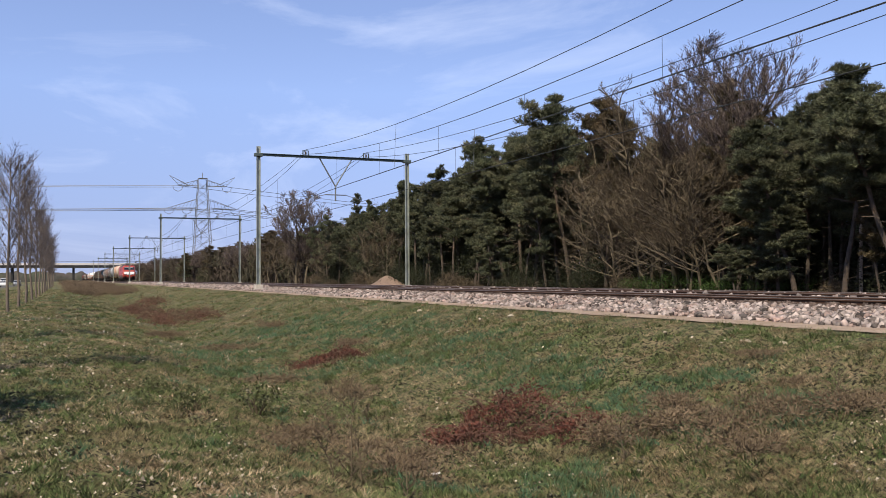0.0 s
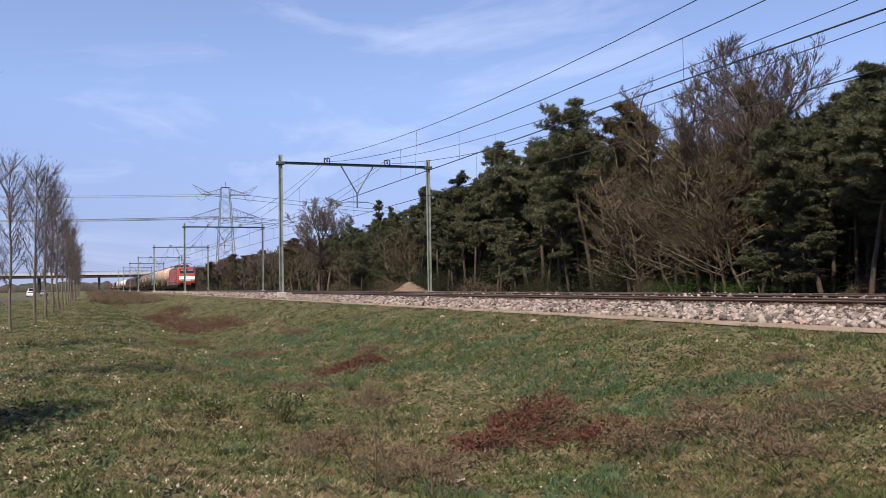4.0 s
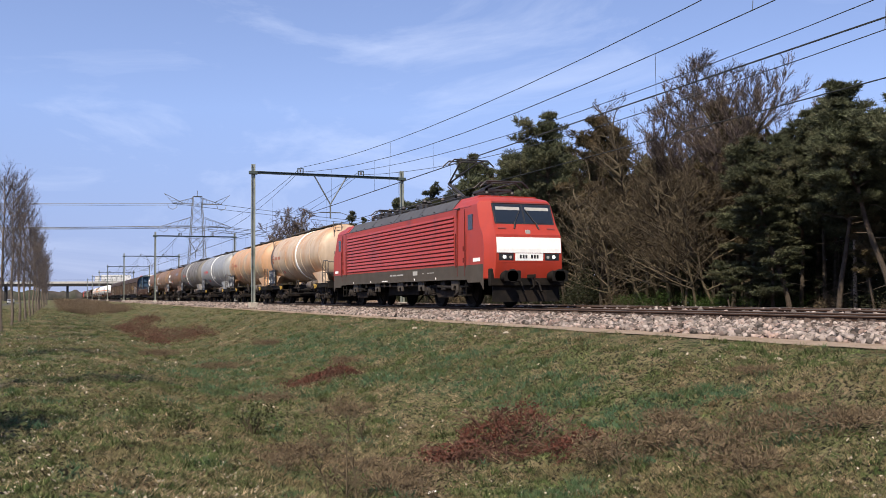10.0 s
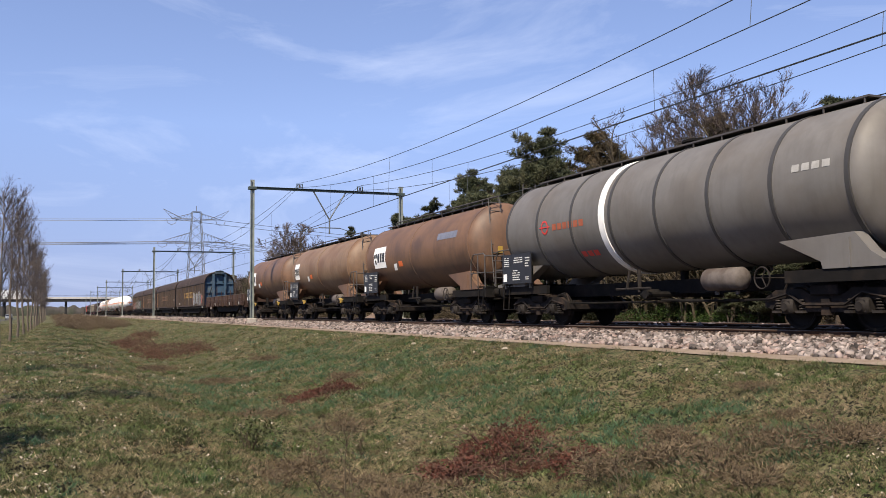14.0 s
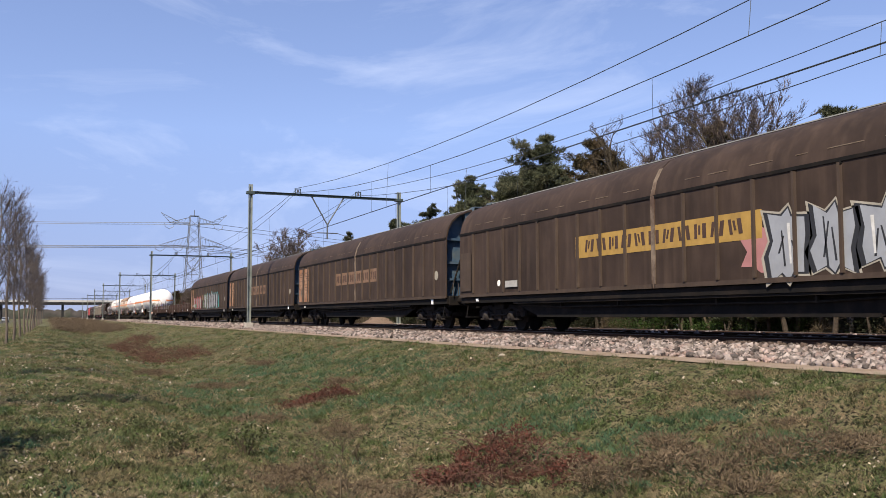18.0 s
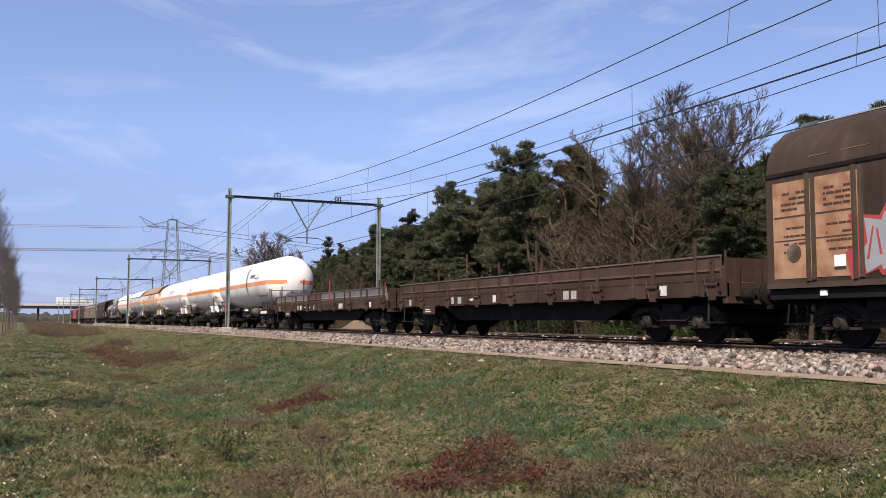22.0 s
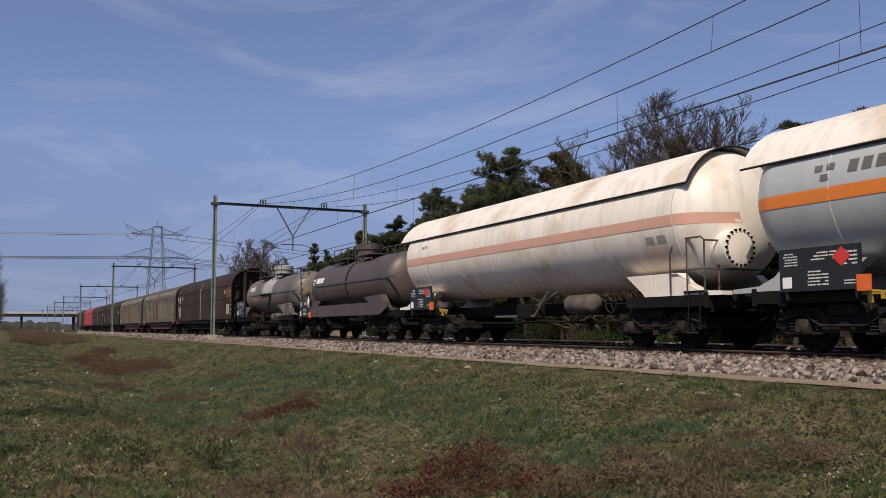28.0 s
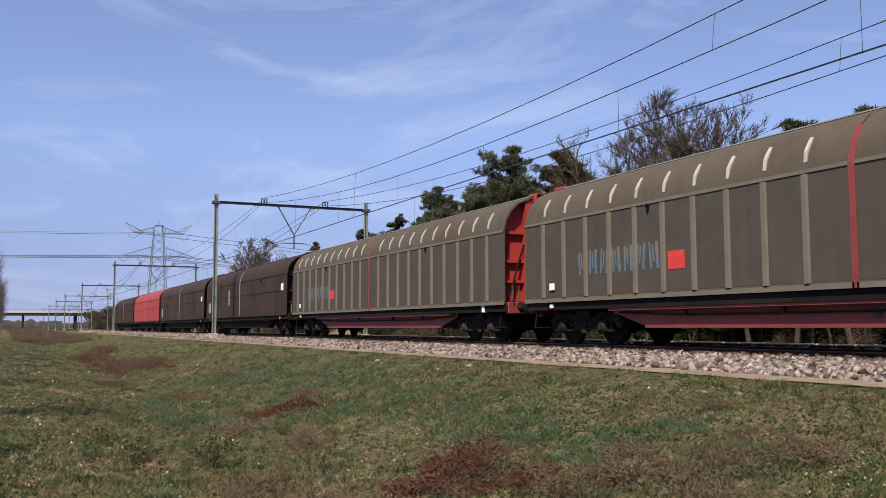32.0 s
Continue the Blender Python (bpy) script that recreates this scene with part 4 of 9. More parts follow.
for s0, s1, paint, label, plate, fo, ro, head, tail in ((81.2, 95.2, M_BROWNTANK, "sooty brown tank wagon with a white logo plate", (1.5, 2.9), 2.04, -0.3, 0.8, 0.75),
                                                        (95.2, 109.5, M_TAN, "tan rusty tank wagon with a white logo plate", (1.2, 2.1), 2.15, 0.0, 0.75, 0.4),
                                                        (109.5, 123.0, M_BROWNTANK, "dark brown tank wagon with a white logo plate", (0.95, 3.0), 1.8, -0.1, 0.4, 0.8)):
    w, tank, L = tank_wagon(s0, s1, paint, label, rt, r=1.4, cz=2.78, rings=3, saddle=M_BROWNTANK, fo=fo, ro=ro, head=head, tail=tail, yellow=s0 > 90)
    white_plate_logo(tank, L - plate[1], L - plate[0] + 0.1, 2.32, 3.22, 1.4, 2.78)
    part("hazard_placard", curved(Form(), L - 4.1, L - 3.75, 2.15, 2.42, 1.4, 2.78, slant=-0.15), M_WHITE, tank, "white hazard placard", smooth=False)
    part("orange_plate", curved(Form(), L - 4.9, L - 4.45, 2.28, 2.5, 1.4, 2.78), M_ORANGE, tank, "orange hazard plate", smooth=False)
    if s0 < 90:
        part("marking", curved(Form(), 3.6, 5.4, 3.05, 3.3, 1.4, 2.78), mat("faded_blue_grey_marking", (0.16, 0.17, 0.22), 0.6), tank, smooth=False)
    f = Form()
    for k in range(9):
        f.rod((-0.5, 2.0 + k * (L - 4) / 8, 2.78 + 1.4), (-0.5, 2.0 + k * (L - 4) / 8, 2.78 + 1.4 + 0.55 - 0.35 * (s0 < 110)), 0.018, 4)
    f.rod((-0.5, 2.0, 4.70 - 0.35 * (s0 < 110)), (-0.5, L - 2, 4.70 - 0.35 * (s0 < 110)), 0.02, 5)
    part("walkway_rail", f, M_RAIL_TUBE, tank)


# ---- pressure gas wagons ----
M_GASWHITE = mat("white_tank_paint", (0.96, 0.93, 0.89), 0.4, var=0.05, scale=1.0, second=(0.66, 0.62, 0.56), amount=0.2, second_scale=0.4, streaks=0.12, streak_color=(0.42, 0.36, 0.28))
M_GASDIRTY = mat("yellowed_white_tank_paint", (0.93, 0.85, 0.76), 0.5, var=0.08, scale=1.2, second=(0.74, 0.62, 0.49), amount=0.35, second_scale=0.5, streaks=0.25, streak_color=(0.26, 0.20, 0.15))
M_GASGREY = mat("pale_grey_tank_paint", (0.50, 0.51, 0.51), 0.4, var=0.05, scale=1.0, second=(0.42, 0.43, 0.44), amount=0.3, second_scale=0.4, streaks=0.15, streak_color=(0.25, 0.24, 0.22))
M_GASRUST = mat("brown_stained_cream_tank_paint", (0.76, 0.64, 0.50), 0.55, var=0.12, scale=1.4, second=(0.44, 0.26, 0.15), amount=0.4, second_scale=0.55, streaks=0.5, streak_color=(0.20, 0.12, 0.07))
M_STRIPE = mat("orange_stripe_paint", (0.80, 0.30, 0.13), 0.5, var=0.1, scale=2, second=(0.72, 0.42, 0.28), amount=0.4, second_scale=0.5)
M_STRIPE2 = mat("bright_orange_stripe_paint", (0.85, 0.24, 0.04), 0.45, var=0.08, scale=2)
M_STRIPE3 = mat("faded_salmon_stripe_paint", (0.74, 0.42, 0.32), 0.55, var=0.1, scale=2)
M_GAP = mat("shield_gap_shadow", (0.03, 0.03, 0.03), 0.8)
M_RUSTROOF = mat("rusty_brown_shield", (0.30, 0.18, 0.11), 0.7, var=0.2, scale=2, second=(0.48, 0.37, 0.26), amount=0.4, second_scale=0.8, streaks=0.4)


def gas_wagon(s0, s1, paint, stripe, label, rnd, r=1.5, cz=2.92, fo=0.95, ro=0.85, shield=None, flange=False, hazard=False, head=0.0, tail=0.0):
    L = s1 - s0
    LN = L - head + tail
    w = empty("gas_tank_wagon", pose(NEAR_TRACK, NOSE_AT_ZERO + s0 + head, 0), label, "tank wagon", group="wagons of the freight train")
    VEHICLES.append((w, s0 + head))
    tank = part("tank", Form().turned(tank_outline(fo, L - ro, r, 1.0, 12, 0.96), 1, (0, 0, cz), 56), paint, w, angle=55, at=pose(0, -head, 0))
    # painted stripe at mid height, round both flanks and ends
    for s in (-1, 1):
        f = Form()
        out = tank_outline(fo, L - ro, r, 1.0, 12, 0.96)
        ring = [(h, q) for h, q in out if q > 0.25]
        v, fa = [], []
        for h, q in ring:
            for z in (2.68, 2.80, 2.92):
                dz = z - cz
                v.append((s * math.sqrt(max(0.0, (q + 0.006) ** 2 - dz * dz)), h, z))
        for i in range(len(ring) - 1):
            for k in range(2):
                fa.append((3 * i + k, 3 * i + k + 1, 3 * i + k + 4, 3 * i + k + 3))
        part("orange_stripe", f.add(v, fa), stripe, tank, "orange stripe painted along the tank")
    for i, q in enumerate((0.0, 0.18, 0.36, 0.54, 0.72, 0.9)):
        y = fo + 0.95 + (L - ro - fo - 1.9) * q
        rg = Form().turned([(y - 0.012, r - 0.01), (y - 0.01, r + 0.007), (y + 0.01, r + 0.007), (y + 0.012, r - 0.01)], 1, (0, 0, cz), 48)
        part("weld_seam", rg, M_SEAM, tank)
    if shield:
        # sun shield: a thin shell standing off the upper third of the tank, in plates
        a0 = math.asin((3.58 - cz) / (r + 0.05))
        y0, y1, k = fo + 0.55, L - ro - 0.15, 8
        for i in range(k):
            ya, yb = y0 + (y1 - y0) * i / k, y0 + (y1 - y0) * (i + 1) / k - 0.012
            f, n = Form(), 14
            v = []
            for y in (ya, yb):
                for rr in (r + 0.075, r + 0.055):
                    for j in range(n + 1):
                        a = a0 + (math.pi - 2 * a0) * j / n
                        v.append((-rr * math.cos(a), y, cz + rr * math.sin(a)))
            m = n + 1
            fa = []
            for j in range(n):
                fa += [(j, j + 1, 2 * m + j + 1, 2 * m + j), (m + j, 3 * m + j, 3 * m + j + 1, m + j + 1), (j, m + j, m + j + 1, j + 1), (2 * m + j, 2 * m + j + 1, 3 * m + j + 1, 3 * m + j)]
            fa += [(0, 2 * m, 3 * m, m), (n, m + n, 3 * m + n, 2 * m + n)]
            part("shield_plate", f.add(v, fa), shield, tank)
        # dark tubes along the shield's edge, painted in as its gap's shadow
        rim = Form()
        for s in (-1, 1):
            rim.rod((s * (r + 0.06) * math.cos(a0), y0, cz + (r + 0.06) * math.sin(a0) - 0.015), (s * (r + 0.06) * math.cos(a0), y1, cz + (r + 0.06) * math.sin(a0) - 0.015), 0.022, 5)
        arc = [(-(r + 0.05) * math.cos(a0 + (math.pi - 2 * a0) * j / 14), y0, cz + (r + 0.05) * math.sin(a0 + (math.pi - 2 * a0) * j / 14)) for j in range(15)]
        rim.pipe(arc, 0.03, 5)
        part("shield_rim", rim, M_GAP, tank)
    else:
        part("top_rail", Form().box(-0.04, 0.04, fo + 1, L - ro - 1, cz + r + 0.005, cz + r + 0.05), M_UNDER, tank, smooth=False)
    for front in (True, False):
        for s in (-1, 1):
            y = fo - head if front else LN - ro - tail
            d = 1 if front else -1
            sd = Form().prism([(y - d * 0.3, 1.14), (y - d * 0.3, 1.22), (y + d * 0.4, 1.26), (y + d * 0.8, 1.42), (y + d * 1.1, 1.66), (y + d * 2.9, 1.66), (y + d * 2.3, 1.24), (y + d * 2.2, 1.14)], 0, s * 1.26, s * 1.0)
            part("saddle", sd, M_BOX if hazard else paint, w, smooth=False)
    if hazard:
        hz = part("hazard_strip", Form().box(-1.33, -1.27, 2.0, 3.3, 0.93, 1.09), M_WHITE, w, "orange and white hazard stripes", smooth=False)
        f = Form()
        for k in range(5):
            f.prism([(2.02 + k * 0.26, 0.935), (2.15 + k * 0.26, 0.935), (2.22 + k * 0.26, 1.085), (2.09 + k * 0.26, 1.085)], 0, -1.336, -1.33)
        part("stripe", f, M_ORANGE, hz, smooth=False)
    underframe(w, LN, M_UNDER, rnd=rnd)
    bogie(w, 2.6)
    bogie(w, LN - 2.6)
    ends(w, LN)
    lever(w, LN - 3.7)
    end_platform(w, 1.0, tall=1.1)
    part("lamp_bracket", Form().rod((-0.75, 0.85, 1.2), (-0.75, 0.85, 2.75), 0.025, 5).box(-0.81, -0.69, 0.80, 0.90, 2.74, 2.88, 0.02), mat("rusty_bracket", (0.16, 0.09, 0.06), 0.7), w)
    if flange:
        q = 0.62
        fl = part("manhole_flange", Form().turned([(fo - 0.10, 0.30), (fo - 0.06, 0.42), (fo + 0.25, 0.42), (fo + 0.5, 0.36)], 1, (-0.55, 0, 2.15), 24), paint, tank, "round bolted manhole cover")
        b = Form()
        for k in range(20):
            a = 2 * math.pi * k / 20
            b.rod((-0.55 + 0.38 * math.cos(a), fo - 0.12, 2.15 + 0.38 * math.sin(a)), (-0.55 + 0.38 * math.cos(a), fo - 0.02, 2.15 + 0.38 * math.sin(a)), 0.025, 6)
        part("bolt_ring", b, M_UNDER, fl)
    board(w, L - head - 2.1, L - head - 0.3, 1.12, 1.90, rnd, True)
    part("valve_box", Form().box(-1.15, -0.65, LN * 0.5 - 0.4, LN * 0.5 + 0.4, 0.72, 1.15, 0.03), M_UNDER, w, smooth=False)
    part("pipework", Form().rod((-1.0, L * 0.42, 1.45), (-1.12, L * 0.45, 0.8), 0.035).rod((-0.9, L * 0.40, 1.45), (-1.0, L * 0.52, 0.7), 0.03).rod((-1.1, L * 0.45, 0.8), (-1.1, L * 0.58, 0.8), 0.035), M_BRIGHT, w)
    return w, tank, L


M_NAVY = mat("navy_marking", (0.05, 0.075, 0.14), 0.5, var=0.1)
M_PINK = mat("pale_pink_marking", (0.80, 0.58, 0.50), 0.5, var=0.1)
M_PURPLE = mat("violet_grey_marking", (0.36, 0.30, 0.42), 0.5, var=0.1)
w, tank, L = gas_wagon(272.0, 288.2, M_GASWHITE, M_STRIPE, "white pressure gas tank wagon with an orange stripe", rt, hazard=True, fo=0.9, ro=-1.0, head=0.3, tail=1.55)
logo_row(tank, 4.75, 6.05, 3.18, 3.42, 1.5, 2.92, 6, M_NAVY, slant=-0.06, gap=0.3)
part("underline", curved(Form(), 3.5, 4.75, 3.12, 3.17, 1.5, 2.92), M_NAVY, tank, smooth=False)
logo_row(tank, 3.5, 4.6, 3.2, 3.38, 1.5, 2.92, 4, M_PINK, gap=0.3, name="pink_lettering")
logo_row(tank, 2.6, 4.3, 1.98, 2.08, 1.5, 2.92, 4, M_GREYMARK, name="marking")
w, tank, L = gas_wagon(288.2, 303.9, M_GASWHITE, M_STRIPE2, "white pressure gas tank wagon with a bright orange stripe", rt, flange=True, fo=2.1, ro=-0.7, head=1.55, tail=1.3)
part("logo", curved(curved(Form(), L - 2.2, L - 1.75, 3.16, 3.28, 1.5, 2.92, slant=-0.2), L - 2.65, L - 2.2, 3.06, 3.18, 1.5, 2.92, slant=-0.2), M_BLUEMARK, tank, "blue slanted logo blocks", smooth=False)
logo_row(tank, 2.6, 3.5, 2.2, 2.32, 1.5, 2.92, 2, M_GREYMARK, name="marking")
w, tank, L = gas_wagon(303.9, 321.6, M_GASWHITE, M_STRIPE3, "white pressure gas tank wagon with a faded pink stripe", rt, fo=2.05, ro=-0.8, head=1.3, tail=1.3)
logo_row(tank, 7.9, 11.4, 3.22, 3.44, 1.5, 2.92, 9, M_PURPLE, gap=0.35)
part("underline", curved(Form(), 8.1, 11.4, 3.06, 3.10, 1.5, 2.92), M_PURPLE, tank, smooth=False)
w, tank, L = gas_wagon(321.6, 339.0, M_GASRUST, M_STRIPE, "cream gas tank wagon with heavy brown stains", rt, shield=M_RUSTROOF, fo=2.0, ro=-0.8, head=1.3, tail=1.3)
logo_row(tank, 5.5, 11.5, 3.0, 3.5, 1.5, 2.92, 7, M_RUSTROOF, gap=0.45, name="stain_patch")
w, tank, L = gas_wagon(339.0, 356.0, M_GASGREY, M_STRIPE2, "pale grey gas tank wagon with sun shield, orange stripe", rt, shield=M_GASDIRTY, fo=2.0, ro=-0.8, head=1.3, tail=1.2)
logo_row(tank, L - 2.75, L - 1.9, 3.12, 3.34, 1.5, 2.92, 3, M_DARKGREY, slant=-0.04, gap=0.3)
f = Form()
for k in range(3):
    a = 2 * math.pi * k / 3 + 0.5
    yy, zz = L - 1.45 + 0.15 * math.cos(a), 3.22 + 0.12 * math.sin(a)
    curved(f, yy - 0.09, yy + 0.09, zz - 0.06, zz + 0.06, 1.5, 2.92)
part("logo", f, M_DARKGREY, tank, "three-armed dark logo", smooth=False)
part("label_plate", curved(Form(), 9.3, 10.2, 2.05, 2.35, 1.5, 2.92), M_GREYMARK, tank, smooth=False)
w, tank, L = gas_wagon(356.0, 373.4, M_GASDIRTY, M_STRIPE3, "yellowed white gas tank wagon with sun shield and bolted manhole", rt, shield=M_GASDIRTY, flange=True, fo=1.7, ro=-0.75, head=1.2, tail=0.6)
logo_row(tank, 2.9, 3.7, 2.35, 2.5, 1.5, 2.92, 2, M_GREYMARK, name="marking")
logo_row(tank, L - 1.9, L - 1.4, 3.2, 3.3, 1.5, 2.92, 2, M_GREYMARK, name="marking")


# ---- two small chemical tank wagons with domes ----
M_PLUMTANK = mat("dark_plum_brown_tank_paint", (0.098, 0.072, 0.066), 0.5, var=0.15, scale=1.3, second=(0.08, 0.06, 0.055), amount=0.4, second_scale=0.5, streaks=0.4, streak_color=(0.03, 0.025, 0.022))
M_ACIDTANK = mat("brownish_grey_tank_paint", (0.185, 0.155, 0.138), 0.5, var=0.15, scale=1.3, second=(0.12, 0.10, 0.088), amount=0.5, second_scale=0.45, streaks=0.5, streak_color=(0.08, 0.065, 0.055))
for s0, s1, paint, label, r, cz, body in ((373.6, 387.0, M_PLUMTANK, "dark plum-brown chemical tank wagon with a domed manhole", 1.14, 2.42, True),
                                         (387.0, 401.0, M_ACIDTANK, "brownish grey lagged chemical tank wagon with a spill-stained middle", 1.08, 2.42, False)):
    L = s1 - s0
    w, tank, L = tank_wagon(s0, s1, paint, label, rt, r=r, cz=cz, rings=2, walkway=False, front_ladder=None if body else True, saddle=M_PLUMTANK if body else M_ACIDTANK, fo=2.14, ro=0.55 if body else 0.65, data=not body,
                            head=0.4 if body else 1.2, tail=1.2 if body else 1.1, yellow=False)
    part("flank_rail", Form().box(-r - 0.035, -r + 0.02, 1.7, L - 1.6, cz + 0.02, cz + 0.09).box(r - 0.02, r + 0.035, 1.7, L - 1.6, cz + 0.02, cz + 0.09), paint, tank, smooth=False)
    yc = L * (0.56 if body else 0.59)
    part("dome", Form().turned([(cz + r - 0.15, 0.5), (cz + r + 0.35, 0.5), (cz + r + 0.40, 0.56), (cz + r + 0.62, 0.56), (cz + r + 0.66, 0.4)], 2, (0, yc, 0), 20), M_GREYMARK if not body else paint, tank, "manhole dome with lid")
    f = Form()
    for x in (-0.75, 0.75):
        f.rod((x, yc - 2.3, cz + r + 0.52), (x, yc + 2.6, cz + r + 0.52), 0.022, 5)
        for k in range(6):
            f.rod((x, yc - 2.3 + k * 0.98, cz + r - 0.25), (x, yc - 2.3 + k * 0.98, cz + r + 0.52), 0.018, 5)
    part("dome_rail", f, M_RAIL_TUBE, tank)
    part("dome_walkway", Form().box(-0.85, 0.85, yc - 2.4, yc - 0.65, cz + r + 0.02, cz + r + 0.06).box(-0.85, 0.85, yc + 0.65, yc + 2.7, cz + r + 0.02, cz + r + 0.06), M_RAIL_TUBE, tank, smooth=False)
    if body:
        part("strap", Form().turned([(yc - 0.22, r + 0.004), (yc - 0.22, r + 0.03), (yc - 0.10, r + 0.03), (yc - 0.10, r + 0.004)], 1, (0, 0, cz), 36), M_BOX, tank)
        part("side_frame", Form().prism([(2.2, 1.0), (1.4, 1.28), (1.4, 1.5), (L - 1.6, 1.5), (L - 1.6, 1.0)], 0, -1.42, -1.34), M_PLUMTANK, w, smooth=False)
        part("side_frame", Form().prism([(2.2, 1.0), (1.4, 1.28), (1.4, 1.5), (L - 1.6, 1.5), (L - 1.6, 1.0)], 0, 1.34, 1.42), M_PLUMTANK, w, smooth=False)
        bd = board(w, L - 2.1, L - 0.4, 1.02, 1.86, rt, True)
        k = Form().prism([(L - 1.9, 1.55), (L - 1.72, 1.78), (L - 1.9, 2.0), (L - 2.08, 1.78)], 0, -1.452, -1.44)
        part("hazard_placard", k, M_WHITE, bd, "white diamond hazard placard", smooth=False)
        f = Form()
        for k in range(3):
            a = 2 * math.pi * k / 3 + 0.5
            yy, zz = L - 1.35 + 0.14 * math.cos(a), 2.72 + 0.11 * math.sin(a)
            curved(f, yy - 0.08, yy + 0.08, zz - 0.06, zz + 0.06, r, cz)
        for a in (0.0, 0.38, 0.72):
            curved(f, L - 2.75 + a, L - 2.45 + a, 2.6, 2.84, r, cz, slant=-0.05)
        part("logo", f, M_WHITE, tank, "white logo in plain blocks", smooth=False)
    else:
        f = Form().turned([(yc - 1.45, r + 0.002), (yc - 1.45, r + 0.025), (yc + 0.75, r + 0.025), (yc + 0.75, r + 0.002)], 1, (0, 0, cz), 24, arc=(0.0, 0.5))
        part("spill_shield", f, M_GREYMARK, tank, "pale spill-stained cladding under the dome")
        part("outlet_strut", Form().rod((-r - 0.03, yc - 1.3, cz), (-1.2, yc - 1.0, 1.2), 0.05).rod((-r - 0.03, yc - 1.3, cz), (-r - 0.03, yc + 0.9, cz), 0.05), M_UNDER, tank)
        logo_row(tank, L - 3.0, L - 1.9, 2.72, 2.98, r, cz, 3, M_WHITE, gap=0.4)
        logo_row(tank, L - 3.7, L - 2.9, 2.08, 2.28, r, cz, 2, M_ORANGE, gap=0.2, name="orange_plate")

# ---- sliding-wall wagons ----
M_BROWNWAGON = mat("dirty_brown_wagon_paint", (0.051, 0.034, 0.026), 0.7, var=0.22, scale=1.3, second=(0.034, 0.023, 0.018), amount=0.5, second_scale=0.35, streaks=0.35, streak_color=(0.115, 0.078, 0.055))
M_SCRAPE = mat("scraped_pale_brown_paint", (0.20, 0.155, 0.115), 0.7, var=0.35, scale=4, second=(0.085, 0.055, 0.04), amount=0.5, second_scale=1.4)
M_BROWNRIB = mat("rubbed_brown_rib", (0.066, 0.047, 0.036), 0.7, var=0.25, scale=2, streaks=0.4, streak_color=(0.12, 0.085, 0.06))
M_DARKWAGON = mat("dark_chocolate_wagon_paint", (0.040, 0.0245, 0.0175), 0.7, var=0.15, scale=1.4, second=(0.05, 0.034, 0.027), amount=0.5, second_scale=0.4, streaks=0.15, streak_color=(0.09, 0.06, 0.042))
M_TAUPE = mat("taupe_grey_wagon_paint", (0.100, 0.083, 0.063), 0.7, var=0.15, scale=1.2, second=(0.090, 0.070, 0.052), amount=0.4, second_scale=0.35, streaks=0.35, streak_color=(0.06, 0.045, 0.035))
# near-white ribs: the highlight on the roof shoulder put into the colour
M_ROOFRIB = mat("pale_roof_rib_highlight", (0.46, 0.43, 0.38), 0.5, var=0.25, scale=4)
M_TAUPERIB = mat("pale_taupe_rib", (0.165, 0.143, 0.115), 0.7, var=0.15, scale=2)
M_TAUPEDARK = mat("dark_taupe_panel", (0.078, 0.068, 0.057), 0.75, var=0.15, scale=1.5, streaks=0.2)
M_BLUEEND = mat("dusty_blue_end_paint", (0.048, 0.092, 0.145), 0.65, var=0.15, scale=2, second=(0.11, 0.13, 0.14), amount=0.4, second_scale=0.8, streaks=0.3)
M_REDEND = mat("bright_red_end_paint", (0.35, 0.034, 0.027), 0.55, var=0.12, scale=2, streaks=0.25, streak_color=(0.22, 0.03, 0.02))
M_DULLRED = mat("dull_red_frame_paint", (0.20, 0.035, 0.032), 0.6, var=0.2, scale=3)
M_PEEL = mat("peeled_salmon_primer", (0.40, 0.235, 0.150), 0.8, var=0.25, scale=4, second=(0.30, 0.145, 0.080), amount=0.5, second_scale=1.5, streaks=0.3, streak_color=(0.18, 0.09, 0.055))
M_ROOFGREY = mat("grey_ridge_strip", (0.22, 0.22, 0.20), 0.6, var=0.15, scale=2)
M_SILVER = mat("silver_spray_paint", (0.40, 0.41, 0.42), 0.45, 0.3, var=0.12, scale=2.5)
M_TEAL = mat("teal_spray_paint", (0.03, 0.30, 0.33), 0.55, var=0.12, scale=3)
M_GREENSPRAY = mat("green_spray_paint", (0.16, 0.36, 0.18), 0.55, var=0.12, scale=3)
M_SPRAYRED = mat("red_spray_paint", (0.38, 0.055, 0.055), 0.6, var=0.15, scale=3)
M_SPRAYPINK = mat("pink_spray_paint", (0.40, 0.18, 0.17), 0.6, var=0.15, scale=3)
M_SPRAYBLACK = mat("black_spray_line", (0.02, 0.02, 0.022), 0.6)
M_CHALK = mat("faded_chalky_spray", (0.36, 0.33, 0.27), 0.75, var=0.2, scale=2.5)
M_YELLOWPANEL = mat("yellow_panel_paint", (0.40, 0.25, 0.07), 0.65, var=0.2, scale=2.5, streaks=0.3, streak_color=(0.2, 0.12, 0.07))
M_OLDPANEL = mat("faded_orange_panel_paint", (0.22, 0.135, 0.088), 0.7, var=0.2, scale=2.5, streaks=0.4, streak_color=(0.16, 0.09, 0.06))
M_FADEBLUE = mat("washed_out_blue_lettering", (0.10, 0.155, 0.21), 0.7, var=0.25, scale=3, second=(0.16, 0.155, 0.14), amount=0.5, second_scale=2.0)
M_OLDLETTER = mat("worn_dark_lettering", (0.075, 0.045, 0.035), 0.7, var=0.25, scale=4)

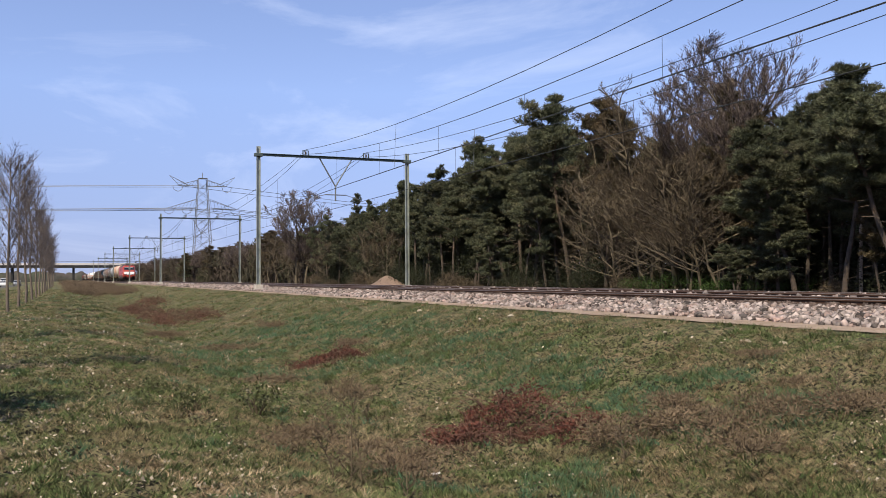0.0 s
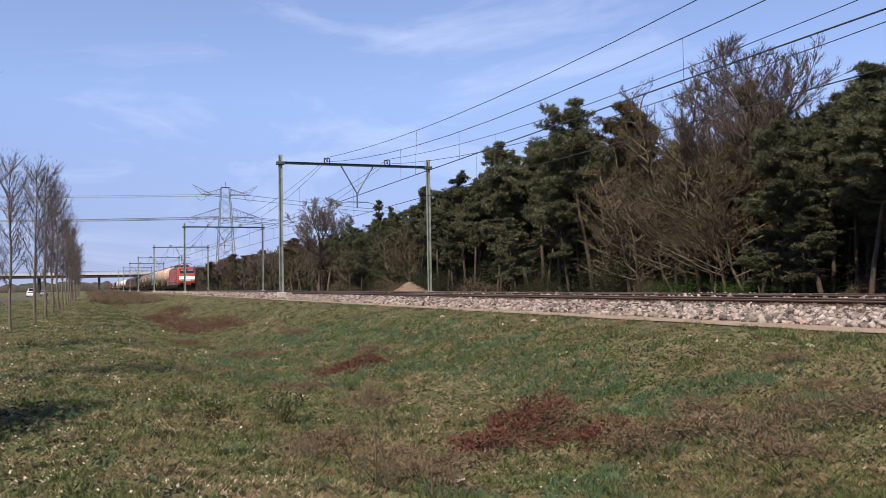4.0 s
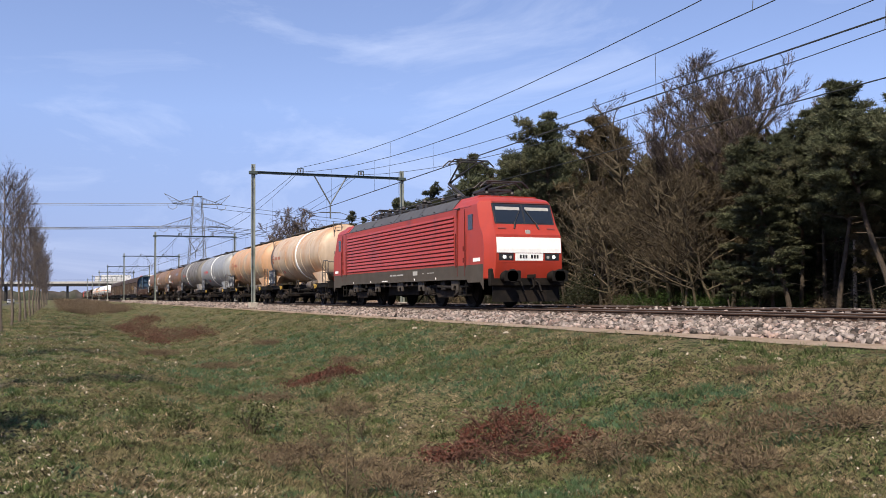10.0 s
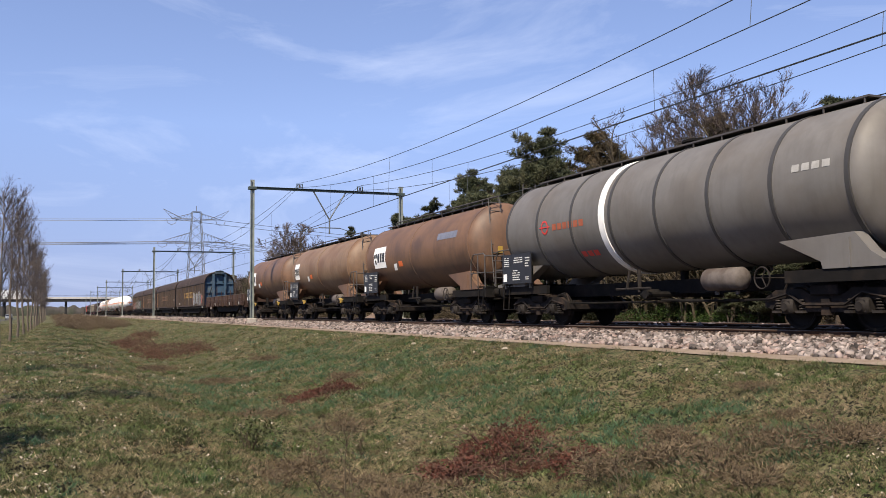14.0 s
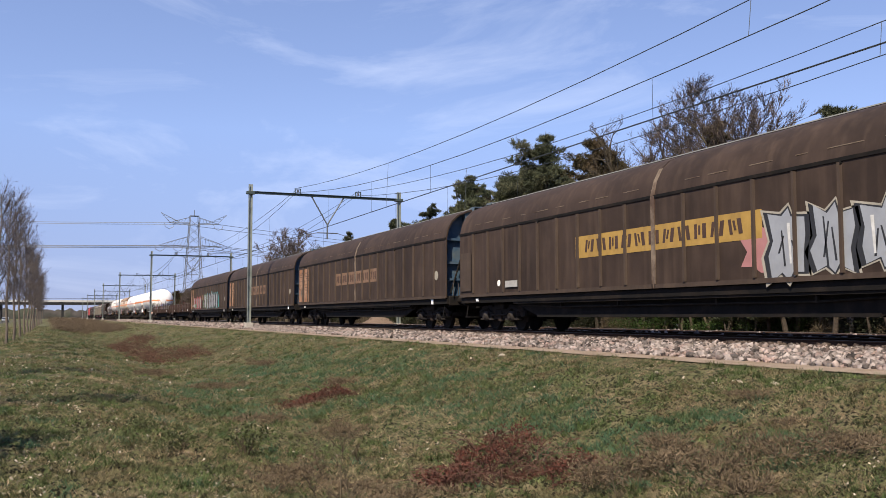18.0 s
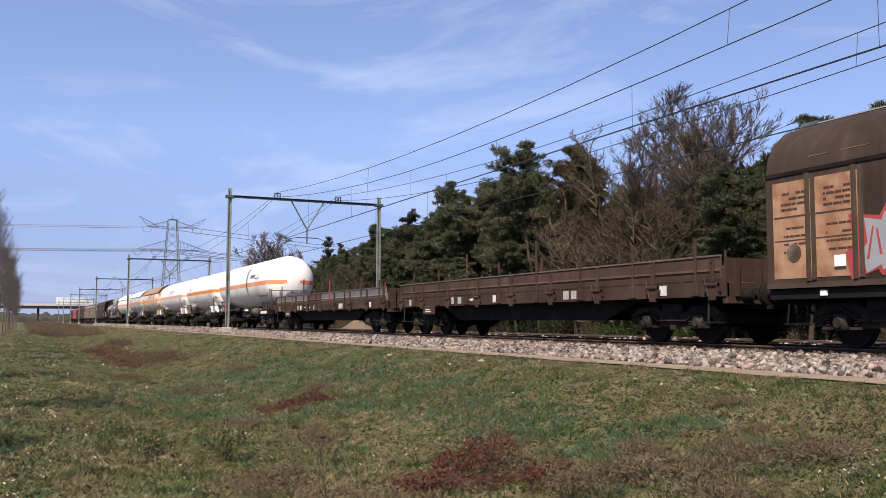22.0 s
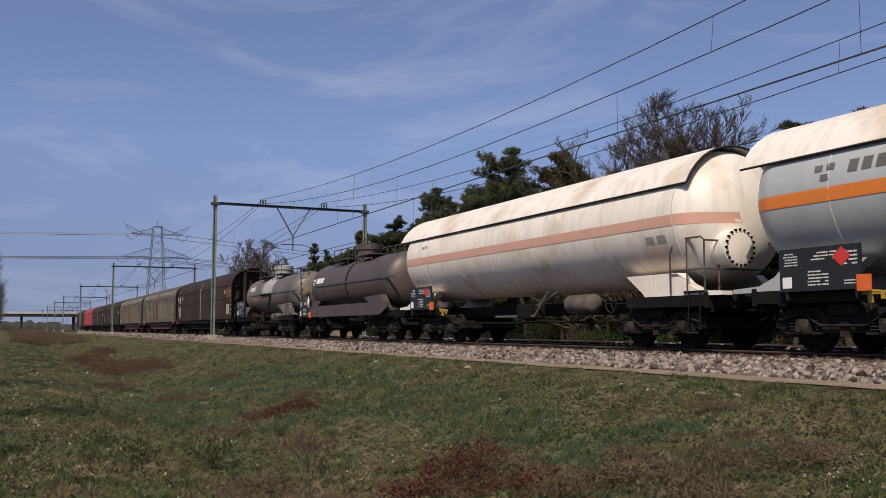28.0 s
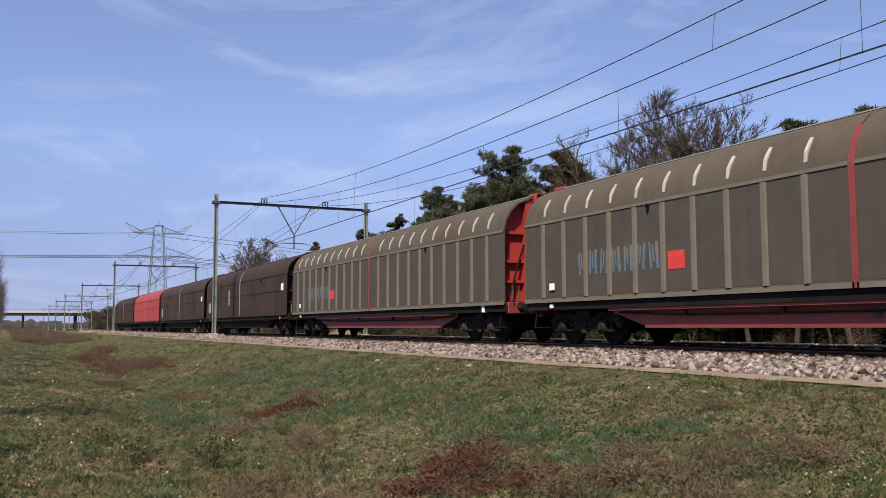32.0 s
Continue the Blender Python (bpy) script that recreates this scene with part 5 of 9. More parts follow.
SHELL = [(-1.45, 1.12), (-1.45, 3.24), (-1.435, 3.34), (-1.37, 3.62), (-1.22, 3.90), (-0.95, 4.14), (-0.55, 4.30), (-0.30, 4.34)]


def shell_form(y0, y1, thick=0.05, side=-1):
    out = [(side * -x, z) for x, z in SHELL]
    inn = [(p[0] + (-side) * thick * (1 if k < 3 else 0.8), p[1] - (0.0 if k < 3 else 0.04)) for k, p in enumerate(out)]
    return Form().prism(out + inn[::-1], 1, y0, y1)


def slab(x, y0, y1, z0, z1, deep=0.006):
    return Form().box(x - deep, x, y0, y1, z0, z1)


def roof_strip(y, w=0.07):
    """A pressed rib over the curved shoulder of the roof."""
    pts = [(-1.415, 3.42), SHELL[3], (-1.30, 3.75), (-1.22, 3.90)]
    v = []
    for k, (x, z) in enumerate(pts):
        lift = 0.03 if 0 < k < 3 else 0.012
        v += [(x - lift, y - w, z + lift * 0.6), (x - lift, y + w, z + lift * 0.6), (x + 0.02, y - w, z), (x + 0.02, y + w, z)]
    f = []
    for k in range(3):
        a, b = 4 * k, 4 * k + 4
        f += [(a, a + 1, b + 1, b), (a + 2, b + 2, b + 3, a + 3), (a, b, b + 2, a + 2), (a + 1, a + 3, b + 3, b + 1)]
    f += [(0, 2, 3, 1), (12, 13, 15, 14)]
    return Form().add(v, f)


def sliding_wagon(s0, s1, paint, rib_paint, end_paint, label, kind, truss=None, rnd=None, label_panel=None):
    L = s1 - s0
    w = empty("sliding_wall_wagon", pose(NEAR_TRACK, NOSE_AT_ZERO + s0, 0), label, "covered wagon", group="wagons of the freight train")
    VEHICLES.append((w, s0))
    y0, y1, mid = 0.62, L - 0.62, L / 2
    doors = []
    for side in (-1, 1):
        for a, b in ((y0, mid - 0.03), (mid + 0.03, y1)):
            d = part("sliding_wall", shell_form(a, b, side=side), paint, w, angle=30)
            if side < 0:
                doors.append((d, a, b))
    part("mid_post", Form().prism([(-1.475, 1.10), (-1.475, 3.26), (-1.44, 3.40), (-1.36, 3.66), (-1.2, 3.94), (-1.12, 3.9), (-1.3, 3.6), (-1.38, 3.3), (-1.38, 1.10)], 1, mid - 0.07, mid + 0.07),
         M_DULLRED if kind == "taupe" else M_ROOFGREY if kind == "dark" else M_SCRAPE, w)
    part("ridge", Form().prism([(-0.36, 4.30), (-0.33, 4.40), (0.33, 4.40), (0.36, 4.30)], 1, y0 - 0.12, y1 + 0.12), M_ROOFGREY if kind != "dark" else paint, w, smooth=False)
    part("gutter", Form().box(-0.44, -0.36, y0, y1, 4.32, 4.345), M_UNDER, w, smooth=False)
    part("floor", Form().box(-1.36, 1.36, y0 + 0.1, y1 - 0.1, 1.08, 1.2), M_UNDER, w, smooth=False)
    # end walls, set back under the overhanging shell
    for yy, d in ((y0, 1), (y1, -1)):
        prof = [(-1.38, 1.1), (-1.38, 3.28), (-1.28, 3.62), (-1.1, 3.88), (-0.8, 4.1), (-0.4, 4.26), (0.4, 4.26), (0.8, 4.1), (1.1, 3.88), (1.28, 3.62), (1.38, 3.28), (1.38, 1.1)]
        wall = part("end_wall", Form().prism(prof, 1, yy + d * 0.30, yy + d * 0.34), end_paint, w, smooth=False)
        for x in (-0.55, 0.55):
            part("end_post", Form().box(x - 0.11, x + 0.11, min(yy + d * 0.05, yy + d * 0.30), max(yy + d * 0.05, yy + d * 0.30), 1.05, 4.24), end_paint, wall, smooth=False)
        for z in (1.75, 2.35, 3.2):
            part("end_rail", Form().box(-1.38, 1.38, min(yy + d * 0.16, yy + d * 0.30), max(yy + d * 0.16, yy + d * 0.30), z, z + 0.09), end_paint, wall, smooth=False)
        part("end_brace", Form().rod((-1.2, yy + d * 0.14, 1.3), (-0.68, yy + d * 0.14, 2.9), 0.03), M_UNDER, wall)
        part("end_brace", Form().rod((0.2, yy + d * 0.14, 3.6), (0.55, yy + d * 0.14, 3.2), 0.03), M_UNDER, wall)
        part("end_hood", Form().prism([(-0.42, 4.18), (-0.36, 4.44), (0.36, 4.44), (0.42, 4.18)], 1, min(yy - d * 0.12, yy + d * 0.28), max(yy - d * 0.12, yy + d * 0.28)), end_paint, wall, smooth=False)
        part("handle_bar", Form().pipe([(-1.43, yy + d * 0.1, 1.3), (-1.43, yy + d * 0.1, 2.0)], 0.02).pipe([(-1.2, yy - d * 0.1, 1.2), (-1.2, yy - d * 0.1, 1.65), (-1.0, yy - d * 0.1, 1.65), (-1.0, yy - d * 0.1, 1.2)], 0.018), M_YELLOW if kind == "dark" else M_RAIL_TUBE, wall)
        part("footstep", Form().box(-1.42, -1.1, yy + d * 0.35, yy + d * 0.75, 0.42, 0.45) .rod((-1.38, yy + d * 0.4, 0.45), (-1.3, yy + d * 0.4, 1.0), 0.018), M_UNDER, w, smooth=False) if d > 0 else part(
             "footstep", Form().box(-1.42, -1.1, yy - 0.75, yy - 0.35, 0.42, 0.45).rod((-1.38, yy - 0.4, 0.45), (-1.3, yy - 0.4, 1.0), 0.018), M_UNDER, w, smooth=False)
    # walls' ribs, seams and bottom rails
    for d, a, b in doors:
        part("bottom_rail", Form().box(-1.475, -1.44, a, b, 1.10, 1.20), rib_paint, d, smooth=False)
        if kind == "dark":
            for z in (2.40, 3.26):
                part("seam", Form().box(-1.462, -1.44, a + 0.02, b - 0.02, z, z + 0.035), M_UNDER, d, smooth=False)
            for k in range(1, 10):
                y = a + (b - a) * k / 10
                part("rib", Form().prism([(-1.45, y - 0.02), (-1.468, y - 0.012), (-1.468, y + 0.012), (-1.45, y + 0.02)], 2, 1.22, 3.24), paint, d, smooth=False)
        else:
            part("eave_rail", Form().box(-1.472, -1.43, a, b, 3.22, 3.29), rib_paint if kind == "taupe" else M_UNDER, d, smooth=False)
            n = 11 if kind == "taupe" else 10
            wd = 0.07 if kind == "taupe" else 0.045
            for k in range(1, n):
                y = a + (b - a) * k / n
                part("rib", Form().prism([(-1.45, y - wd), (-1.505, y - wd * 0.7), (-1.505, y + wd * 0.7), (-1.45, y + wd)], 2, 1.22, 3.2), rib_paint, d, smooth=False)
                if kind == "taupe":
                    part("roof_rib", roof_strip(y, 0.04), M_ROOFRIB, d, "roof rib painted pale as its highlight", smooth=False)
            if kind == "ribbed":
                seam = Form()
                for k in range(1, n):
                    y = a + (b - a) * k / n
                    seam.box(-1.404, -1.392, y - 0.30 - 0.2 * (k % 2), y + 0.16 * (k % 3), 3.505, 3.522)
                part("roof_clip", seam, M_SCRAPE, d, "pale scraped paint along the roof shoulder", smooth=False)
        part("latch", Form().turned([(-1.50, 0.05), (-1.45, 0.05)], 0, (0, (a + b) / 2, 3.18), 10).box(-1.5, -1.45, (a + b) / 2 - 0.025, (a + b) / 2 + 0.025, 3.05, 3.2), M_UNDER, d)
    part("solebar", Form().box(-1.40, -1.30, y0, y1, 0.90, 1.085), M_UNDER, w, smooth=False)
    part("solebar", Form().box(1.30, 1.40, y0, y1, 0.90, 1.085), M_UNDER, w, smooth=False)
    tr = truss or M_UNDER
    for s in (-1, 1):
        part("truss", Form().prism([(4.3, 0.90), (4.3, 0.80), (5.6, 0.45), (L - 5.6, 0.45), (L - 4.3, 0.80), (L - 4.3, 0.90)], 0, s * 1.12 - 0.02, s * 1.12 + 0.02), M_UNDER if truss is None else tr, w, smooth=False)
        part("truss_flange", Form().box(s * 1.14 - 0.07, s * 1.14 + 0.07, 5.6, L - 5.6, 0.43, 0.50), tr, w, smooth=False)
        part("truss_flange", Form().box(s * 1.32 - 0.05, s * 1.32 + 0.05, 4.4, L - 4.4, 0.84, 0.895), tr, w, smooth=False)
    if kind == "taupe":
        f = Form()
        for k in range(6):
            f.turned([(-1.146, 0.10), (-1.139, 0.10)], 0, (0, L * 0.5 - 2.4 + k * 0.45, 0.68), 14)
        part("truss_hole", f, M_BLACK, w)
    part("centre_sill", Form().box(-0.25, 0.25, 0.62, L - 0.62, 0.75, 1.05), M_UNDER, w, smooth=False)
    part("brake_rod", Form().pipe([(-1.2, 4.6, 0.80), (-1.2, L * 0.3, 0.72), (-1.2, L * 0.7, 0.72), (-1.2, L - 4.6, 0.80)], 0.022, 5), M_BOX, w)
    for q in (0.3, 0.42, 0.58, 0.7):
        part("rod_hanger", Form().box(-1.23, -1.17, L * q - 0.03, L * q + 0.03, 0.70, 0.92), M_BOX, w, smooth=False)
    for y in (0.60, L - 0.72):
        part("headstock", Form().box(-1.32, 1.32, y, y + 0.12, 0.84, 1.18, 0.02), M_UNDER if kind != "taupe" else M_DULLRED, w, smooth=False)
    part("air_reservoir", Form().turned([(L * 0.42, 0.05), (L * 0.42 + 0.05, 0.16), (L * 0.42 + 1.1, 0.16), (L * 0.42 + 1.15, 0.05)], 1, (-0.7, 0, 0.7), 12), M_BOX, w)
    lever(w, 3.9, M_BOX)
    bogie(w, 2.9)
    bogie(w, L - 2.9)
    ends(w, L)
    part("jack_plate", slab(-1.40, L - 2.0, L - 1.85, 0.95, 1.05, 0.03), M_YELLOW if kind == "dark" else M_WHITE, w, smooth=False)
    part("jack_plate", slab(-1.40, 1.9, 2.05, 0.90, 1.08, 0.03), M_YELLOW if kind == "dark" else M_WHITE, w, smooth=False)
    return w, doors, L


def disc(y, z, r, x=-1.458):
    return Form().turned([(x, r), (x + 0.01, r)], 0, (0, y, z), 20)


def lettering(parent, y0, y1, z0, z1, n, material, x=-1.49, label="worn name in plain dark marks"):
    """A painted name as plain upright marks."""
    f = Form()
    wd = (y1 - y0) / n
    for i in range(n):
        a, lean = y0 + i * wd, (0.05, -0.05, 0.0)[i % 3] * wd
        for u0, u1, low, high in ((0.12, 0.34, 0.0, 1.0), (0.46, 0.58, 0.25, 0.9), (0.66, 0.82, 0.0, 1.0)):
            f.prism([(a + u0 * wd - lean, z0 + low * (z1 - z0)), (a + u1 * wd - lean, z0 + low * (z1 - z0)), (a + u1 * wd + lean, z0 + high * (z1 - z0)), (a + u0 * wd + lean, z0 + high * (z1 - z0))], 0, x - 0.004, x)
    return part("lettering", f, material, parent, label, smooth=False)


def peeled(door, L, width, rnd):
    """Two panels beside the wagon's end, peeled to the primer, with small dark writing, a frame between them and a round mark."""
    for k in (0, 1):
        a, b = L - 0.75 - (k + 1) * width, L - 0.80 - k * width
        p = part("peeled_panel", slab(-1.4535, a, b, 1.28, 3.1, 0.004), M_PEEL, door, "peeled panel down to salmon primer", smooth=False)
        f = bars(bars(Form(), -1.458, a + 0.15, b - 0.2, 2.55, 2.95, 4, rnd, 0.45), -1.458, a + 0.15, b - 0.25, 1.75, 2.35, 4, rnd, 0.25)
        part("writing", f, M_OLDLETTER, p, smooth=False)["kind"] = "stuff"
        part("press_line", Form().box(-1.462, -1.456, a + 0.03, b - 0.03, 2.42, 2.45).box(-1.462, -1.456, a + 0.03, b - 0.03, 1.98, 2.0), M_OLDLETTER, p, smooth=False)
    part("panel_frame", Form().box(-1.49, -1.45, L - 0.80 - width - 0.02, L - 0.80 - width + 0.06, 1.24, 3.18).box(-1.49, -1.45, L - 0.78 - 2 * width - 0.08, L - 0.78 - 2 * width, 1.24, 3.18), M_BROWNRIB, door, smooth=False)
    part("round_label", disc(L - 1.3, 1.75, 0.17, -1.466), M_SCRAPE, door, smooth=False)


def blob(y, z, w, h, rnd, n=14, wild=0.28, x=-1.4535, deep=0.002):
    """An uneven sprayed patch."""
    pts = []
    for i in range(n):
        a = 2 * math.pi * i / n
        k = 1 + rnd.uniform(-wild, wild)
        c, s = math.cos(a), math.sin(a)
        pts.append((y + w / 2 * k * math.copysign(abs(c) ** 0.7, c), z + h / 2 * k * math.copysign(abs(s) ** 0.7, s)))
    return Form().prism(pts, 0, x - deep, x)


def sprayed_shape(y, z, w, h, rnd, grow=0.0, x=-1.455, deep=0.003):
    """One angular, spiky graffiti shape, w wide and h high about (y, z)."""
    out = []
    for u, q in ((0.02, 0.0), (0.10, 0.34), (-0.03, 0.62), (0.04, 0.97), (0.34, 0.90), (0.44, 1.10), (0.60, 0.93), (1.0, 1.02), (0.90, 0.60), (1.04, 0.36), (0.93, -0.03), (0.62, 0.08), (0.50, -0.05), (0.36, 0.07)):
        u, q = u + rnd.uniform(-0.05, 0.05), q + rnd.uniform(-0.06, 0.06)
        out.append((y + (u - 0.5) * (w + grow * 2), z + (q - 0.5) * (h + grow * 2)))
    return Form().prism(out, 0, x - deep, x)


def sprayed(wagon, y0, y1, z0, z1, n, fill, outline, rnd, x=-1.455, line=M_SPRAYBLACK, slim=0.86):
    """Graffiti: n interlocking angular shapes with a coloured edge, dark outline, inner strokes and pale glints; no letters."""
    g = part("graffiti", blob((y0 + y1) / 2, (z0 + z1) / 2, (y1 - y0) * 0.96, (z1 - z0) * 0.5, rnd, 26, 0.10, x=x, deep=0.001), outline, wagon, "sprayed graffiti in interlocking angular shapes", smooth=False)
    wd = (y1 - y0) / n
    for i in range(n):
        y, zc, h = y0 + (i + 0.5) * wd, (z0 + z1) / 2 + rnd.uniform(-0.05, 0.05), (z1 - z0) * rnd.uniform(0.86, 1.04)
        st = rnd.getstate()
        part("spray_outline", sprayed_shape(y, zc, wd * 1.04, h, rnd, 0.085, x - 0.001), outline, g, smooth=False)
        rnd.setstate(st)
        part("spray_edge", sprayed_shape(y, zc, wd * 1.0, h, rnd, 0.035, x - 0.003), line, g, smooth=False)
        rnd.setstate(st)
        part("spray_fill", sprayed_shape(y, zc, wd * slim, h, rnd, -0.01, x - 0.005), fill, g, smooth=False)
        f = Form()
        for k in range(3):
            a, lean = rnd.uniform(-0.30, 0.30) * wd, rnd.uniform(-0.16, 0.16)
            b, t = zc - h * rnd.uniform(0.05, 0.40), zc + h * rnd.uniform(0.05, 0.38)
            f.prism([(y + a, b), (y + a + 0.05, b), (y + a + lean + 0.035, t), (y + a + lean, t)], 0, x - 0.0105, x - 0.0085)
        part("spray_line", f, line, g, smooth=False)
        a = rnd.uniform(-0.25, 0.2) * wd
        part("spray_glint", Form().prism([(y + a, zc - h * 0.3), (y + a + 0.045, zc - h * 0.3), (y + a + 0.10, zc + h * 0.34), (y + a + 0.03, zc + h * 0.34)], 0, x - 0.0125, x - 0.011), M_GREYMARK if fill is not M_SILVER else M_PAPER, g, smooth=False)
    return g


rs = random.Random(8)
SL = "brown sliding-wall wagon with curved roof"
w, doors, L = sliding_wagon(143.6, 166.9, M_BROWNWAGON, M_BROWNRIB, M_BLUEEND, "brown sliding-wall wagon with blue ends, yellow painted panel and graffiti", "ribbed")
part("painted_panel", slab(-1.4535, 8.1, 15.1, 2.0, 2.58, 0.003), M_YELLOWPANEL, doors[0][0], "yellow painted painted panel", smooth=False)
lettering(doors[0][0], 8.6, 14.7, 2.14, 2.46, 11, M_OLDLETTER, x=-1.4575)
part("spray_patch", blob(7.9, 1.75, 1.5, 0.9, rs), M_SPRAYPINK, doors[0][0], "pink sprayed patch", smooth=False)
part("spray_patch", blob(2.2, 1.75, 1.3, 0.8, rs), M_SPRAYRED, doors[0][0], "red sprayed patch", smooth=False)
sprayed(doors[0][0], 2.4, 8.0, 1.22, 2.42, 5, M_SILVER, M_CHALK, rs)
part("round_label", disc(1.35, 1.95, 0.17), M_PEEL, doors[0][0], smooth=False)
part("label_patch", slab(-1.487, L - 1.6, L - 0.75, 1.3, 2.6, 0.003), M_BROWNRIB, doors[1][0], smooth=False)
part("round_label", disc(L - 3.6, 1.5, 0.1, -1.462), M_WHITE, doors[1][0], smooth=False)
part("label_plate", slab(-1.487, L - 4.9, L - 4.1, 1.35, 1.55, 0.004), M_GREYMARK, doors[1][0], smooth=False)
for s0, s1, y0, y1, a in ((166.9, 189.4, 8.0, 14.6, 2.3), (189.4, 211.8, 8.0, 14.6, 2.6)):
    w, doors, L = sliding_wagon(s0, s1, M_BROWNWAGON, M_BROWNRIB, M_BLUEEND, "brown sliding-wall wagon with a worn faded painted panel", "ribbed")
    part("painted_panel", slab(-1.4535, y0, y1, 1.98, 2.56, 0.003), M_OLDPANEL, doors[0][0], "faded orange painted panel", smooth=False)
    lettering(doors[0][0], y0 + 0.25, y1 - 0.25, 2.1, 2.44, 11, M_OLDLETTER, x=-1.4575)
    peeled(doors[1][0], L, 1.1, rs)
    part("label_plate", slab(-1.493, L - 2.4, L - 2.15, 1.45, 1.65, 0.004), M_PEEL, doors[1][0], smooth=False)
    part("round_label", disc(1.5, 1.95, 0.17), M_CHALK, doors[0][0], smooth=False)
w, doors, L = sliding_wagon(211.8, 233.75, M_BROWNWAGON, M_BROWNRIB, M_BLUEEND, "brown sliding-wall wagon covered in silver and red graffiti", "ribbed")
sprayed(doors[0][0], 5.1, 10.7, 1.25, 2.55, 5, M_SILVER, M_TEAL, rs)
sprayed(doors[1][0], 11.2, 12.8, 1.25, 2.45, 1, M_SILVER, M_GREENSPRAY, rs)
part("spray_patch", blob(5.0, 1.9, 1.4, 1.2, rs), M_TEAL, doors[0][0], "teal sprayed patch", smooth=False)
sprayed(doors[1][0], 14.4, 19.3, 1.25, 2.3, 4, M_SILVER, M_SPRAYRED, rs, line=M_SPRAYRED, slim=0.66)
part("spray_patch", blob(18.0, 1.5, 0.55, 0.35, rs, x=-1.462), M_GREENSPRAY, doors[1][0], "green sprayed patch", smooth=False)
part("spray_patch", blob(15.6, 1.8, 0.6, 0.7, rs, x=-1.468), M_SPRAYPINK, doors[1][0], "pink sprayed patch", smooth=False)
peeled(doors[1][0], L, 1.0, rs)
part("label_plate", slab(-1.493, L - 2.5, L - 2.25, 1.45, 1.65, 0.004), M_WHITE, doors[1][0], smooth=False)
part("painted_panel", slab(-1.4535, 12.9, 14.3, 2.0, 2.5, 0.003), M_OLDPANEL, doors[1][0], smooth=False)
part("round_label", disc(1.5, 1.95, 0.17), M_CHALK, doors[0][0], smooth=False)

w, doors, L = sliding_wagon(402.1, 424.55, M_DARKWAGON, M_DARKWAGON, M_DARKWAGON, "dark chocolate-brown sliding-wall wagon with smooth panels", "dark")
part("label_plate", slab(-1.455, 1.15, 2.05, 1.45, 2.08, 0.004), M_GREYMARK, doors[0][0], "pale grey label plate", smooth=False)
part("painted_panel", slab(-1.455, 0.9, 2.1, 2.5, 3.2, 0.003), mat("rust_red_panel", (0.20, 0.07, 0.04), 0.7, var=0.2, scale=3), doors[0][0], "rust-red panel", smooth=False)
part("writing", bars(Form(), -1.46, 1.1, 1.9, 2.85, 3.0, 1, rs), M_PEEL, doors[0][0], smooth=False)
part("round_label", disc(2.55, 2.92, 0.17), M_CHALK, doors[0][0], smooth=False)
for a, b, c, d in ((L - 2.2, L - 1.6, 2.55, 3.1), (L - 2.2, L - 1.55, 1.4, 2.3), (L - 1.4, L - 0.9, 2.75, 3.1), (L - 1.35, L - 1.0, 2.0, 2.2)):
    part("label_plate", slab(-1.455, a, b, c, d, 0.004), M_GREYMARK, doors[1][0], "worn pale label plate", smooth=False)
part("round_label", disc(L - 2.9, 2.95, 0.18), M_CHALK, doors[1][0], smooth=False)
f = Form()
for k in range(9):
    f.box(-1.49, -1.45, L / 2 + 0.08, L / 2 + 0.13, 1.3 + k * 0.25, 1.36 + k * 0.25).box(-1.49, -1.45, L / 2 - 0.13, L / 2 - 0.08, 1.3 + k * 0.25, 1.36 + k * 0.25)
part("bolt_row", f, M_GREYMARK, w, smooth=False)
f = Form()
for k in range(7):
    f.box(-1.47, -1.44, 0.66, 0.72, 1.4 + k * 0.3, 1.46 + k * 0.3)
part("bolt_row", f, M_WHITE, w, smooth=False)

for s0, s1, g in ((424.55, 447.8, True), (447.8, 471.2, False)):
    w, doors, L = sliding_wagon(s0, s1, M_TAUPE, M_TAUPERIB, M_REDEND, "taupe-grey ribbed sliding-wall wagon with bright red ends" + (" and graffiti" if g else ""), "taupe", truss=M_DULLRED)
    for d, a, b in doors:
        part("lower_panel", slab(-1.4505, a + 0.05, b - 0.05, 1.24, 3.18, 0.003), M_TAUPEDARK, d, smooth=False)
    lettering(doors[1][0], L - 6.5, L - 3.2, 1.75, 2.35, 7, M_FADEBLUE, x=-1.457, label="faded blue name in plain blocks")
    part("red_square", slab(-1.457, L - 7.3, L - 6.75, 1.7, 2.1, 0.004), M_REDMARK, doors[1][0], "bright red square", smooth=False)
    part("label_plate", slab(-1.495, L - 2.2, L - 1.95, 1.42, 1.6, 0.004), M_WHITE, doors[1][0], smooth=False)
    if g:
        sprayed(doors[0][0], 2.2, 10.8, 1.45, 2.75, 8, M_TAUPERIB, M_CHALK, rs, x=-1.4555, line=M_TAUPEDARK)
